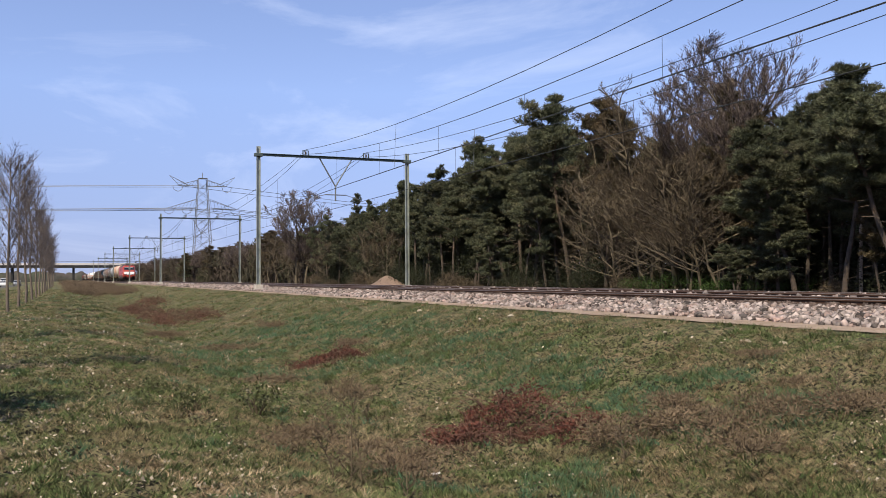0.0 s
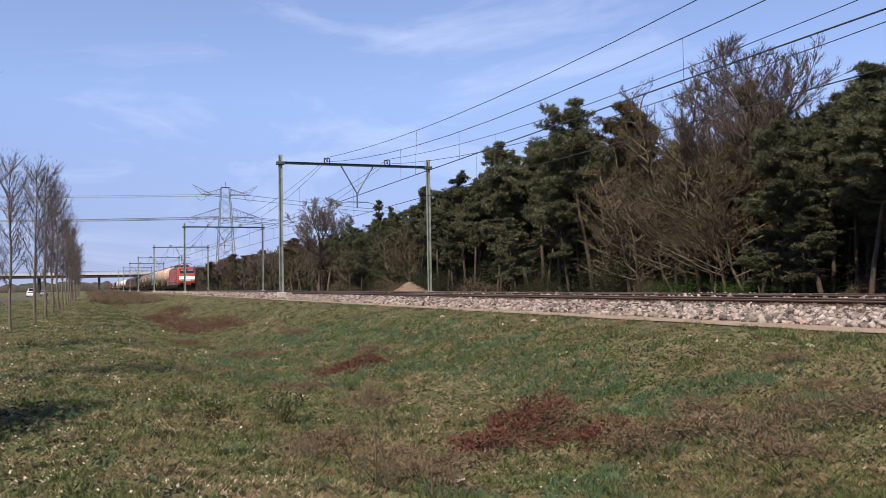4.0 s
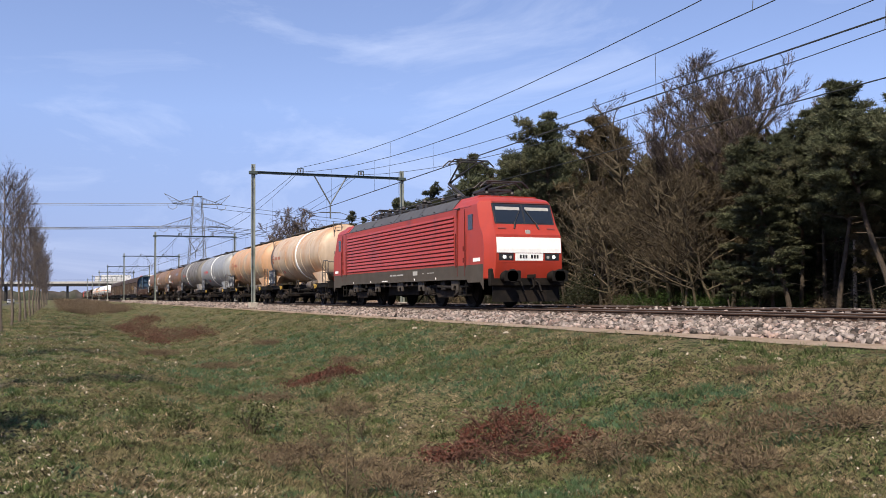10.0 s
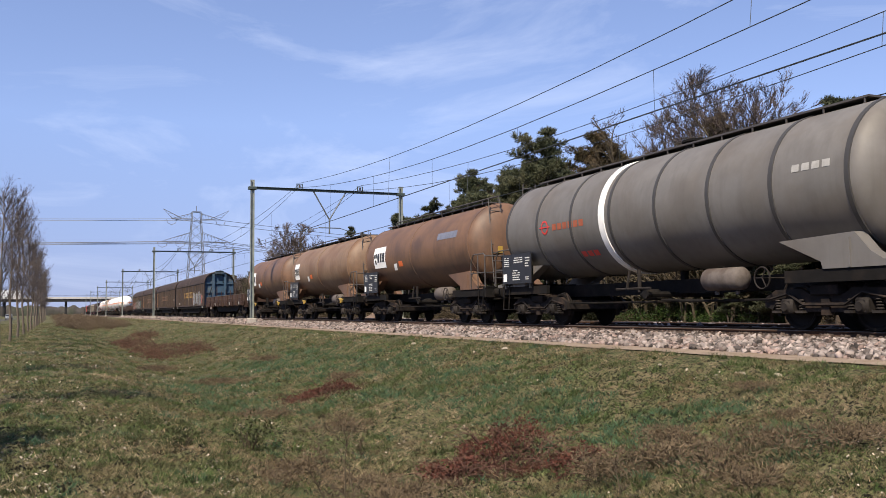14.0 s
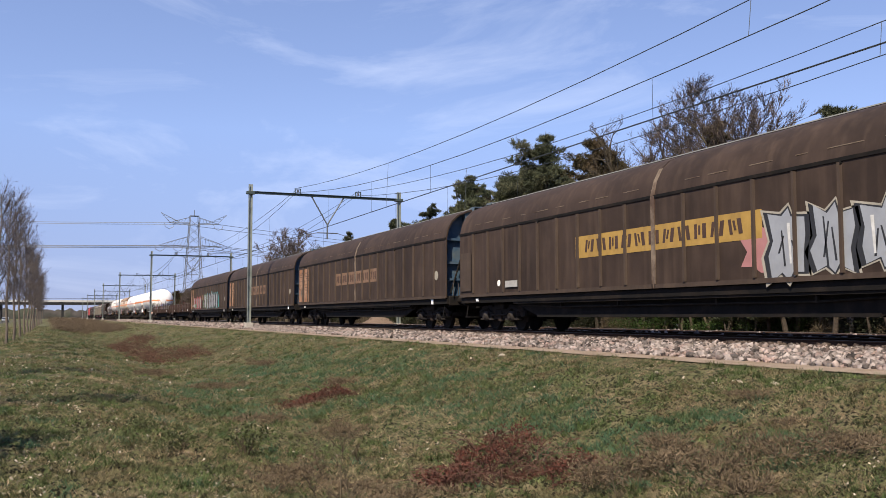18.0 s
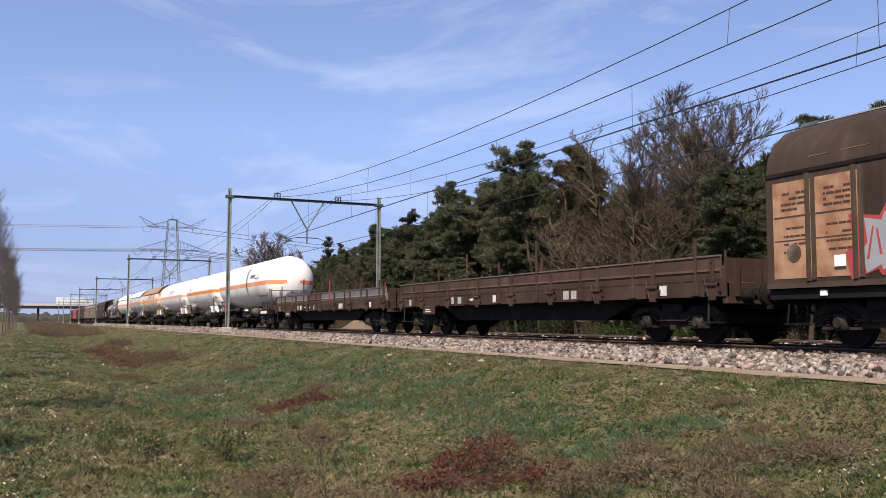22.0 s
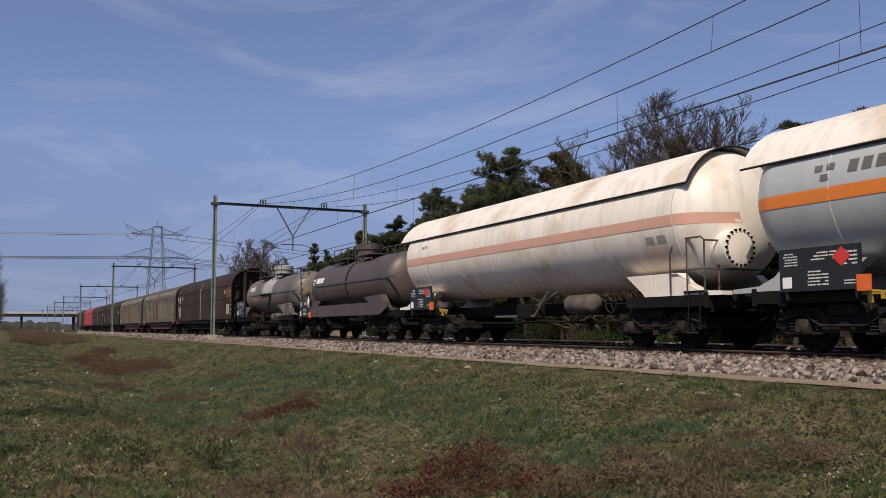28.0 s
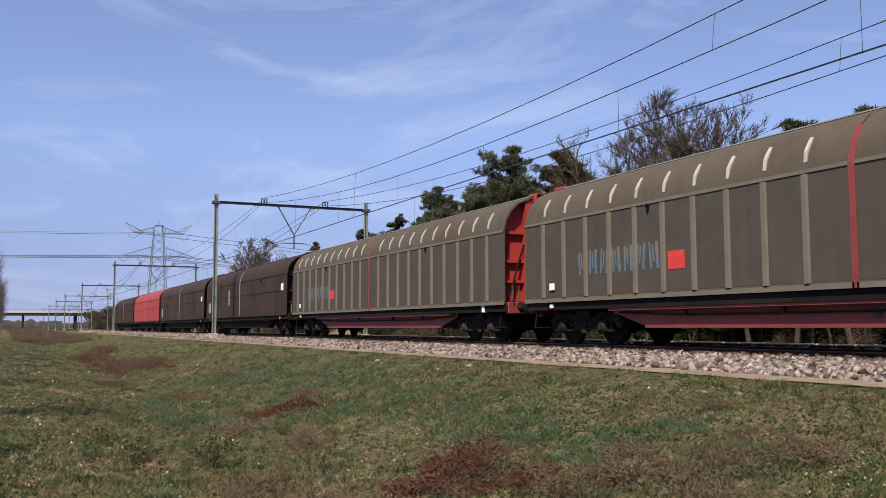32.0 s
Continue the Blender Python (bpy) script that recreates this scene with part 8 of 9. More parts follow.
PINE_EDGE = [("pine", 6, 28.8, 57.4, 11.0, 1.05), ("pine", 2, 29.4, 56.2, 11.2, 1.0), ("pine", 3, 28.6, 52.4, 11.1, 1.05), ("pine", 0, 29.2, 50.7, 10.9, 1.0), ("pine", 6, 28.4, 47.8, 11.9, 1.0), ("pine", 1, 29.8, 47.9, 10.9, 1.0),
             ("pine", 4, 25.9, 53.5, 5.3, 1.15), ("pine", 2, 26.6, 50.5, 6.6, 1.1), ("pine", 5, 27, 48.3, 7.1, 1.0), ("pine", 0, 26.4, 56.9, 6.0, 1.0), ("pine", 3, 26.3, 65.6, 5.6, 1.0), ("rust", 0, 28, 43.4, 10.9, 0.95),
             ("rust", 1, 28.8, 43.0, 10.7, 0.8), ("slim", 0, 26.8, 42.9, 6.9, 1.2)]
BROWN_EDGE = [("slim", 2, 26.8, 40.6, 7.5, 1.3), ("slim", 1, 28.6, 40.5, 11.9, 0.9), ("slim", 0, 28, 38.5, 11.1, 0.95), ("slim", 3, 29, 38.5, 10.9, 0.9), ("slim", 1, 27, 37.6, 8.4, 1.3), ("slim", 0, 26.8, 35.3, 8.0, 1.4), ("slim", 2, 26.3, 36.6, 6.6, 1.4), ("slim", 3, 26.6, 34.2, 7.4, 1.4), ("slim", 1, 27.2, 33.2, 8.6, 1.2), ("slim", 0, 26.2, 39.4, 6.4, 1.4), ("slim", 2, 26.6, 31.9, 6.8, 1.2),
              ("slim", 3, 26.2, 32.9, 6.7, 1.3), ("oak", 3, 29.6, 33.4, 12.9, 1.25), ("slim", 3, 27.6, 36.4, 9.0, 1.1), ("rust", 2, 28.4, 34.1, 10.5, 0.95),
              ("rust", 0, 29, 33.7, 8.9, 1.0), ("pine", 2, 29.2, 32.1, 8.2, 0.9), ("pine", 7, 26.8, 30.0, 6.3, 1.45), ("pine", 4, 25.6, 27.4, 4.1, 1.5), ("pine", 5, 25.2, 29.4, 2.3, 1.5), ("slim", 3, 26.0, 33.4, 6.4, 1.1)]
NEAR_EDGE = [("pine", 3, 28, 28.5, 7.8, 1.0), ("pine", 6, 27.6, 26.8, 8.5, 0.85), ("pine", 0, 28.6, 27.2, 8.5, 0.8), ("pine", 1, 27.8, 25.7, 7.8, 1.0), ("pine", 2, 27.6, 24.5, 8.9, 1.05), ("pine", 6, 28.4, 24.3, 8.9, 1.05),
             ("pine", 6, 25.7, 26.6, 7.0, 1.25), ("pine", 2, 25.5, 24.2, 7.2, 1.2), ("pine", 6, 25.6, 21.8, 7.6, 1.25), ("rust", 1, 26.2, 23.2, 4.4, 1.0), ("pine", 2, 25.8, 19.4, 8.2, 1.2), ("pine", 3, 27.5, 17.5, 8.2, 1.1),
             ("oak", 1, 26.5, 14, 7.8, 1), ("pine", 4, 26.5, 11, 7.5, 1), ("pine", 5, 27, 6, 7.0, 1), ("pine", 1, 26.5, 1, 7.0, 1)]
for row in FAR_EDGE + PINE_EDGE + BROWN_EDGE + NEAR_EDGE:
    put_tree(*row)
# a broken pale trunk leaning among the pines
dead = empty("broken_tree", pose(26.4, 23.8, ground_z(26.4, 23.8)), "broken pale leaning trunk with bare dead branches", "tree", "trees of the wood")
part("trunk", Form().pipe([(0.5, 0.9, -0.1), (0.35, 0.7, 2.6), (0.1, 0.0, 4.35), (0.0, -1.1, 5.75)], 0.075, 7, 0.045), M_DEADWOOD, dead)
part("dead_branch", Form().pipe([(0.1, -0.7, 4.6), (0.0, 0.1, 4.85), (-0.1, 0.75, 5.05)], 0.035, 5, 0.012), M_DEADWOOD, dead)
part("dead_branch", Form().pipe([(0.15, 0.1, 4.0), (0.0, -0.6, 3.95), (-0.1, -1.3, 3.6)], 0.03, 5, 0.01), M_DEADWOOD, dead)
part("dead_branch", Form().pipe([(0.15, 0.2, 4.2), (0.0, 0.7, 4.3), (-0.1, 1.2, 4.25)], 0.025, 5, 0.008), M_DEADWOOD, dead)
# deeper rows close the wood, as high as the edge lets them show
for i in range(120):
    y = 2 + i * 1.02 + rw.uniform(-1, 1)
    x = 29.6 + rw.uniform(0, 4 if i % 2 else 8)
    top = float(np.interp(y * 27 / x, [0, 15, 23, 27, 32, 38, 46, 55, 64, 78, 88, 112], [6.0, 7.6, 8.0, 8.2, 8.0, 9.0, 10.6, 10.6, 9.4, 8.6, 7.4, 5]))
    put_tree("pine" if rw.random() < 0.85 else "slim", i, x, y, (0.9 + (top - 0.45) * x / 27) * rw.uniform(0.72, 0.90), 1.1)
# the brown leafless wood further along the line
for i in range(84):
    y = 108 + 300 * (i / 84) ** 1.25 + rw.uniform(-2, 2)
    x = 27 + rw.uniform(0, 14)
    put_tree("oak" if rw.random() < 0.45 else "slim" if rw.random() < 0.5 else "rust" if rw.random() < 0.6 else "pine", i, x, y, rw.uniform(6.5, 8.4) + (x - 27) * 0.14, 1.5)

# undergrowth along the wood's edge
bushes = [bush(300, 1.7, 1.5, M_LEAF_DARK, 2600, 0.07), bush(301, 1.1, 1.3, M_LEAF_FRESH, 2000, 0.06), bush(302, 2.2, 1.6, M_LEAF_DARK, 3000, 0.08), bush(303, 1.2, 1.2, M_TWIG, 2200, 0.26, 0.06)]
for i in range(44):
    y = 3 + i * 2.3 + rw.uniform(-0.6, 0.6)
    k = (1 if 26 < y < 36 and rw.random() < 0.75 else rw.choice((0, 2, 3, 3)))
    x = 25.0 + rw.uniform(-0.3, 2.2)
    s = rw.uniform(0.5, 0.95)
    m = pose(x, y, ground_z(x, y), 0, 0, rw.uniform(0, 360)) @ Matrix.Diagonal((s * 1.3, s * 1.3, s, 1))
    plant("undergrowth_bush", bushes[k], ("stem", "foliage"), m, ("dark evergreen bush under the trees", "fresh green bush at the wood's edge", "tall dark evergreen bush", "brown leafless bramble bush")[k], "bush", "undergrowth")

for i in range(70):
    y = 0 + i * 1.55 + rw.uniform(-0.6, 0.6)
    x = 29.5 + rw.uniform(0, 6)
    q = rw.uniform(1.3, 2.2)
    plant("undergrowth_bush", bushes[rw.choice((0, 2, 2, 0))], ("stem", "foliage"), pose(x, y, ground_z(x, y), 0, 0, rw.uniform(0, 360)) @ Matrix.Diagonal((q, q, q * 0.8, 1)), "dark tall undergrowth among the pines", "bush", "undergrowth")
# one mass of boughs behind, the wood's deep shade put into their colour
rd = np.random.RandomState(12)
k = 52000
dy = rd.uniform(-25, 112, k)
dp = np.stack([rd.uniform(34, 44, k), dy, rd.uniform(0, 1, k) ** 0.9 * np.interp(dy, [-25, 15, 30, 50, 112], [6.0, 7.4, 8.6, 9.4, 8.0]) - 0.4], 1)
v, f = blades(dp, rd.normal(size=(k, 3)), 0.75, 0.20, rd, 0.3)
tagged(new("deep_wood", quick_mesh("deep_wood", v, f, M_NEEDLES_DEEP)), "boughs behind the pines, coloured dark as the wood's inner shade", "woods", kind="stuff")
k = 70000
dy = 106 + 330 * rd.rand(k) ** 1.5
dp = np.stack([rd.uniform(30, 44, k), dy, rd.uniform(0, 1, k) ** 1.1 * 7.4 * (0.75 + 0.25 * np.sin(dy * 0.21) * np.sin(dy * 0.083 + 1)) - 0.4], 1)
v, f = blades(dp, rd.normal(size=(k, 3)) * np.array([0.5, 0.5, 1.5]), 1.1, 0.13, rd, 0.3)
tagged(new("deep_wood", quick_mesh("deep_wood", v, f, M_BROWNWOOD)), "brown leafless wood further along the line", "woods", kind="stuff")

# leaf litter and sand heap between track and wood
M_LITTER = mat("leaf_litter_earth", (0.085, 0.060, 0.042), 0.95, var=0.4, scale=6, second=(0.05, 0.036, 0.026), amount=0.5, second_scale=1.2, bump=0.8, bump_scale=18)
lv = np.array([(x, y, ground_z(x, y) + 0.015 + 0.10 * (noise.noise((x * 0.7, y * 0.7, 3)) + 0.4) * (22.4 < x < 60)) for y in steps([(-10, 110, 1.5), (110, 460, 25)]) for x in (21.9, 22.6, 23.4, 24.2, 25.2, 27, 30, 36, 60)])
ly = len(steps([(-10, 110, 1.5), (110, 460, 25)]))
tagged(new("wood_floor", quick_mesh("wood_floor", lv, np.array([(j * 9 + i, j * 9 + i + 1, (j + 1) * 9 + i + 1, (j + 1) * 9 + i) for j in range(ly - 1) for i in range(8)]), M_LITTER, True)),
       "brown leaf litter floor of the wood", "wood floor", kind="structure")
hv, hf = [], []
for j in range(13):
    for i in range(25):
        r, a = j / 12, 2 * math.pi * i / 24
        x, y = 24.2 + 2.0 * r * math.cos(a), 69.5 + 5.2 * r * math.sin(a)
        hv.append((x, y, ground_z(x, y) - 0.03 + 1.0 * (0.5 + 0.5 * math.cos(math.pi * r)) + 0.35 * noise.noise((x * 0.9, y * 0.7, 1)) * (1 - r)))
hf = [(j * 25 + i, j * 25 + i + 1, (j + 1) * 25 + i + 1, (j + 1) * 25 + i) for j in range(12) for i in range(24)]
M_HEAP = mat("bare_brown_sand", (0.19, 0.135, 0.10), 0.95, var=0.3, scale=5, bump=0.6, bump_scale=14)
tagged(new("sand_heap", quick_mesh("sand_heap", hv, hf, M_HEAP, True)), "low heap of brown sand beyond the tracks", "heap")

# ---- avenue of young bare trees beside the field ----
def young(seed):
    """A slender avenue tree: straight pole under an oval crown of rising branches full of fine twigs."""
    rnd = random.Random(seed)
    trunk, wood, segs = Form(), Form(), []
    line = [Vector((0.05 * math.sin(1.3 * k + seed), 0.05 * math.cos(1.7 * k + seed), -0.2 + 8.4 * k / 8)) for k in range(9)]
    tapered(trunk, line, 0.085, 0.014, 7)
    for i in range(44):
        q = 0.26 + 0.70 * (i + rnd.random()) / 44
        j = min(int(q * 8), 7)
        p = line[j].lerp(line[j + 1], q * 8 - j)
        a = rnd.uniform(0, 6.28)
        u = (q - 0.26) / 0.70
        reach = (0.75 + 1.35 * math.sin(math.pi * min(1.0, 0.12 + u * 0.80)) ** 0.8) * rnd.uniform(0.6, 1.2)
        pts = limb_points(p, (math.cos(a) * 0.62, math.sin(a) * 0.62, 0.75), reach, 5, 0.09, rnd, 0.22)
        tapered(wood, pts, 0.022, 0.008, 3)
        for m in range(34):
            b = rnd.randint(1, 4)
            c = pts[b].lerp(pts[b + 1], rnd.random())
            d = (pts[-1] - pts[0]).normalized() * 0.7 + Vector((rnd.gauss(0, 0.6), rnd.gauss(0, 0.6), rnd.gauss(0.3, 0.4)))
            tp = limb_points(c, d, rnd.uniform(0.2, 0.75), 3, 0.05, rnd, 0.3)
            segs.extend(zip(tp, tp[1:]))
    return trunk.mesh("trunk", M_BARK_YOUNG), wood.mesh("branchwork", M_BARK_YOUNG, smooth=False), twig_mesh("twig_crown", segs, M_TWIG_GREY, 0.011)


youngs = [young(400 + i) for i in range(5)]
for i, (x, y, h) in enumerate(((-3.0, 15.5, 7.4), (-3.1, 25, 7.7), (-2.75, 36.8, 6.6), (-2.52, 47.2, 7.8), (-2.4, 55.5, 8.3), (-2.35, 64.5, 8.9), (-2.34, 75, 8.9), (-2.3, 85.5, 8.8), (-2.3, 96, 9), (-2.25, 106, 8.6), (-2.25, 116.3, 9),
                               (-2.3, 126, 9), (-2.4, 136, 8.8), (-2.4, 147, 9), (-2.4, 158, 9), (-2.5, 169, 9.2), (-2.5, 181, 8.6), (-2.5, 195, 9), (-2.5, 212, 9), (-2.5, 230, 9))):
    plant("young_avenue_tree", youngs[i % 5], ("trunk", "branchwork", "twig_crown"), pose(x, y, ground_z(x, y), rw.uniform(-1, 1), rw.uniform(-1.2, 1.2), rw.uniform(0, 360)) @ Matrix.Diagonal((h / 8.6, h / 8.6, h / 8.6 * rw.uniform(0.93, 1.06), 1)),
          "slender leafless young tree in a row beside the field", "tree", "avenue of young trees")
# row of the same trees across the lane
for i in range(9):
    x, y = -19.5, 90 + i * 17
    plant("young_avenue_tree", youngs[i % 3], ("trunk", "branchwork", "twig_crown"), pose(x, y, ground_z(x, y), 0, 0, rw.uniform(0, 360)), "slender leafless young tree across the lane", "tree", "avenue of young trees")
# a dense evergreen shrub that throws its shade on the grass
sb = bush(310, 4.6, 1.5, M_LEAF_DARK, 7500, 0.12)
plant("evergreen_shrub", sb, ("stem", "foliage"), pose(-3.2, 10.2, ground_z(-3.2, 10.2)), "tall dense evergreen shrub beside the lane", "shrub", "")

# ---- lane, parked cars, far things ----
M_ASPHALT = mat("lane_asphalt", (0.07, 0.068, 0.066), 0.9, var=0.2, scale=3, bump=0.3)
tagged(thing("lane", Form().box(-16.5, -11.5, -80, 430, -1.4, -1.075), M_ASPHALT, "narrow asphalt lane behind the young trees", "road", kind="structure", smooth=False))
M_CARWHITE = mat("white_car_paint", (0.72, 0.72, 0.72), 0.3, var=0.03, coat=0.5)
M_CARGREY = mat("silver_car_paint", (0.35, 0.36, 0.38), 0.3, 0.5, var=0.03, coat=0.5)
M_TYRE = mat("tyre_rubber", (0.02, 0.02, 0.02), 0.9)


def car(x, y, paint, label, van=False):
    c = empty("parked_car" if not van else "parked_van", pose(x, y, -1.075), label, "car" if not van else "van", "parked vehicles")
    h = 2.0 if van else 1.45
    out = [(-2.1, 0.35), (-2.12, 0.75), (-1.95, 0.95), (-1.2, 1.0), (-0.6, h), (1.3, h), (1.95, 1.0 if not van else h - 0.1), (2.1, 0.9), (2.1, 0.35)]
    b = part("body", Form().prism(out, 0, -0.85, 0.85), paint, c, smooth=False)
    for s in (-1, 1):
        part("side_window", Form().prism([(-1.05, 1.02), (-0.55, h - 0.08), (1.2, h - 0.08), (1.6, 1.02)], 0, s * 0.851, s * 0.858), M_GLASS, b, smooth=False)
        for yy in (-1.3, 1.3):
            part("wheel", Form().turned([(s * 0.72, 0.2), (s * 0.72, 0.31), (s * 0.88, 0.31), (s * 0.88, 0.2)], 0, (0, yy, 0.31), 14), M_TYRE, c)
    v = [(-0.75, -1.19, 1.02), (0.75, -1.19, 1.02), (0.68, -0.63, h - 0.06), (-0.68, -0.63, h - 0.06)]
    part("windscreen", Form().add([(p[0], p[1] - 0.02, p[2] + 0.01) for p in v], [(0, 1, 2, 3)]), M_GLASS, b)
    for s in (-1, 1):
        part("headlight", Form().box(s * 0.6 - 0.15, s * 0.6 + 0.15, -2.13, -2.1, 0.66, 0.8), M_WHITE, b, smooth=False)


car(-13.2, 235, M_CARWHITE, "white car parked on the lane behind the young trees")
car(-12.6, 285, M_CARGREY, "silver car parked on the lane behind the young trees")
car(-14.6, 262, M_CARWHITE, "white van parked on the lane behind the trees", True)

# road bridge over the railway
M_CONC = mat("pale_bridge_concrete", (0.56, 0.54, 0.51), 0.85, var=0.12, scale=0.5, streaks=0.3, streak_color=(0.28, 0.26, 0.24))
M_CONCDARK = mat("grey_bridge_beam", (0.035, 0.034, 0.034), 0.85, var=0.15, scale=0.4)
YB = 452
bridge = empty("road_bridge", pose(0, YB, 0), "long low concrete road bridge crossing the railway", "bridge", kind="structure")
part("deck", Form().box(-330, 140, -6.1, 6.1, 6.0, 7.15), M_CONCDARK, bridge, smooth=False)
part("parapet", Form().box(-330, 140, -6.3, -6.0, 7.15, 8.1), M_CONC, bridge, "pale concrete parapet", smooth=False)
part("parapet", Form().box(-330, 140, 6.0, 6.3, 7.15, 8.1), M_CONC, bridge, "pale concrete parapet", smooth=False)
part("bridge_rail", Form().box(-330, 140, -6.2, -6.1, 8.75, 8.85), M_CONCDARK, bridge, smooth=False)
for x in (-22, 3.6, 25.5, 46):
    for y in (-4, 0, 4):
        part("pier", Form().box(x - 0.5, x + 0.5, y - 0.6, y + 0.6, -0.6, 6.0, 0.1), M_CONCDARK, bridge, smooth=False)
M_BANK = mat("far_scrub_bank", (0.085, 0.068, 0.045), 0.95, var=0.3, scale=0.5, second=(0.06, 0.06, 0.03), amount=0.5, second_scale=0.1, bump=0.5, bump_scale=2)
tagged(thing("road_bank", Form().prism([(-330, -1.4), (-330, 6.3), (-70, 6.3), (-52, -1.4)], 1, YB - 7, YB + 9).prism([(140, -1), (140, 6.3), (62, 6.3), (48, -1)], 1, YB - 7, YB + 9), M_BANK, "grassy approach bank of the road bridge", "bank", kind="structure", smooth=False))

# high-voltage pylon
M_PYLON = mat("grey_pylon_steel", (0.17, 0.18, 0.19), 0.6, 0.3, var=0.15)
PX, PY, PH = 53.0, 388.0, 45.5
pylon = empty("electricity_pylon", pose(PX, PY, -0.4), "grey lattice electricity pylon with two pairs of cross arms", "pylon")


def half(z):
    return float(np.interp(z, [0, 18, 30, 43, PH], [4.4, 3.2, 2.5, 1.7, 1.7]))


for sx in (-1, 1):
    for sy in (-1, 1):
        leg = Form()
        for z, z2 in ((0, 18), (18, 30), (30, 43)):
            leg.rod((sx * half(z), sy * half(z), z), (sx * half(z2), sy * half(z2), z2), 0.16, 4)
        part("leg", leg, M_PYLON, pylon, smooth=False)
part("mast", Form().rod((0, 0, 42.8), (0, 0, PH), 0.14, 5).box(-1.75, 1.75, -1.75, 1.75, 42.9, 43.05), M_PYLON, pylon, smooth=False)
for sx, sy, nm in ((1, 0, "x"), (-1, 0, "x"), (0, 1, "y"), (0, -1, "y")):
    br = Form()
    z = 0.0
    while z < 41:
        dz = max(2.2, half(z) * 1.5)
        for e in (-1, 1):
            a, b = half(z), half(min(42, z + dz))
            pa = (sx * a, e * a, z) if nm == "x" else (e * a, sy * a, z)
            pb = (sx * b, -e * b, z + dz) if nm == "x" else (-e * b, sy * b, z + dz)
            br.rod(pa, pb, 0.085, 3)
        z += dz
    part("lattice", br, M_PYLON, pylon, smooth=False)
ARMS = []
for s in (-1, 1):
    # upper arm: level beam with a horn rising outward
    arm, h0 = Form(), half(39.9)
    for e in (-1, 1):
        arm.rod((s * h0, e * h0, 39.9), (s * 10.2, 0, 39.9), 0.13, 4).rod((s * 1.6, e * 1.2, 42.4), (s * 10.2, 0, 39.9), 0.10, 4)
        arm.rod((s * 6.0, e * 0.7, 40.2), (s * 13.4, 0, 43.9), 0.11, 4).rod((s * 9.6, e * 0.2, 39.9), (s * 13.4, 0, 43.9), 0.11, 4)
    for k in range(1, 7):
        q = k / 7
        arm.rod((s * (h0 + (10.2 - h0) * q), (1 - q) * h0, 39.9), (s * (h0 + (10.2 - h0) * (q - 0.1)), -(1 - q) * h0, 39.9 + 2.4 * (1.08 - q)), 0.07, 3)
    for k in range(1, 4):
        arm.rod((s * (6.0 + 1.85 * k), 0, 40.2 + 0.92 * k), (s * (9.6 + 0.95 * k), 0, 39.9 + k), 0.06, 3)
    part("cross_arm", arm, M_PYLON, pylon, smooth=False)
    # lower arm: level beam under a sloping chord
    arm, h0 = Form(), half(30.5)
    for e in (-1, 1):
        arm.rod((s * h0, e * h0, 30.5), (s * 14.0, 0, 30.3), 0.13, 4).rod((s * h0, e * h0, 34.2), (s * 14.0, 0, 30.4), 0.11, 4)
    for k in range(1, 8):
        q = k / 8
        arm.rod((s * (h0 + (14 - h0) * q), (1 - q) * h0, 30.5), (s * (h0 + (14 - h0) * (q - 0.09)), -(1 - q) * h0, 30.5 + 3.6 * (1.08 - q)), 0.07, 3)
    part("cross_arm", arm, M_PYLON, pylon, smooth=False)
    for ax, az in ((10.0, 39.8), (6.4, 30.4), (13.6, 30.3)):
        ax *= s
        part("insulator_string", Form().pipe([(ax - 2.0, 0, az - 0.2), (ax - 1.6, 0, az - 1.7), (ax, 0, az - 2.5), (ax + 1.6, 0, az - 1.7), (ax + 2.0, 0, az - 0.2)], 0.12, 4), M_PYLON, pylon, smooth=False)
        ARMS.append((ax, az))
line = empty("power_line", pose(0, 0, 0), "sagging high-voltage conductors strung from the pylon", "power line")
for ax, az in ARMS:
    for ex, ey, sag in ((-330, 0, 3.2), (420, 60, 9.0)):
        pts = []
        for k in range(17):
            q = k / 16
            pts.append((PX + ax + ex * q, PY + ey * q + ax * 0.2 * q, az - 0.4 + sag * ((2 * q - 1) ** 2 - 1)))
        part("conductor", Form().pipe(pts, 0.11, 3), M_PYLON, line, smooth=False)

# far woods closing the horizon
M_FARWOOD = mat("far_wood", (0.072, 0.064, 0.060), 0.95, var=0.3, scale=0.25, second=(0.05, 0.055, 0.04), amount=0.5, second_scale=0.05)
fv, ff = [], []
fr = np.random.RandomState(9)
n = 0
for x0, x1, y, h in ((-900, 40, 900, 11), (55, 900, 520, 9), (-900, -60, 430, 6), (-1200, 1600, 1500, 16)):
    k = int((x1 - x0) / 3.5)
    base = n
    for i in range(k + 1):
        x = x0 + (x1 - x0) * i / k
        top = h * (0.55 + 0.45 * noise.noise((x * 0.02, y, 0)) + 0.25 * noise.noise((x * 0.11, y, 5))) + 1.2 * fr.rand()
        fv += [(x, y + fr.rand() * 4, -1.5), (x, y + fr.rand() * 4, max(1.5, top)), (x, y + 25, max(1.0, top * 0.8))]
        n += 3
    for i in range(k):
        a = base + 3 * i
        ff += [(a, a + 3, a + 4, a + 1), (a + 1, a + 4, a + 5, a + 2)]
tagged(new("far_woods", quick_mesh("far_woods", fv, ff, M_FARWOOD)), "hazy brown woods along the horizon", "woods", kind="stuff")
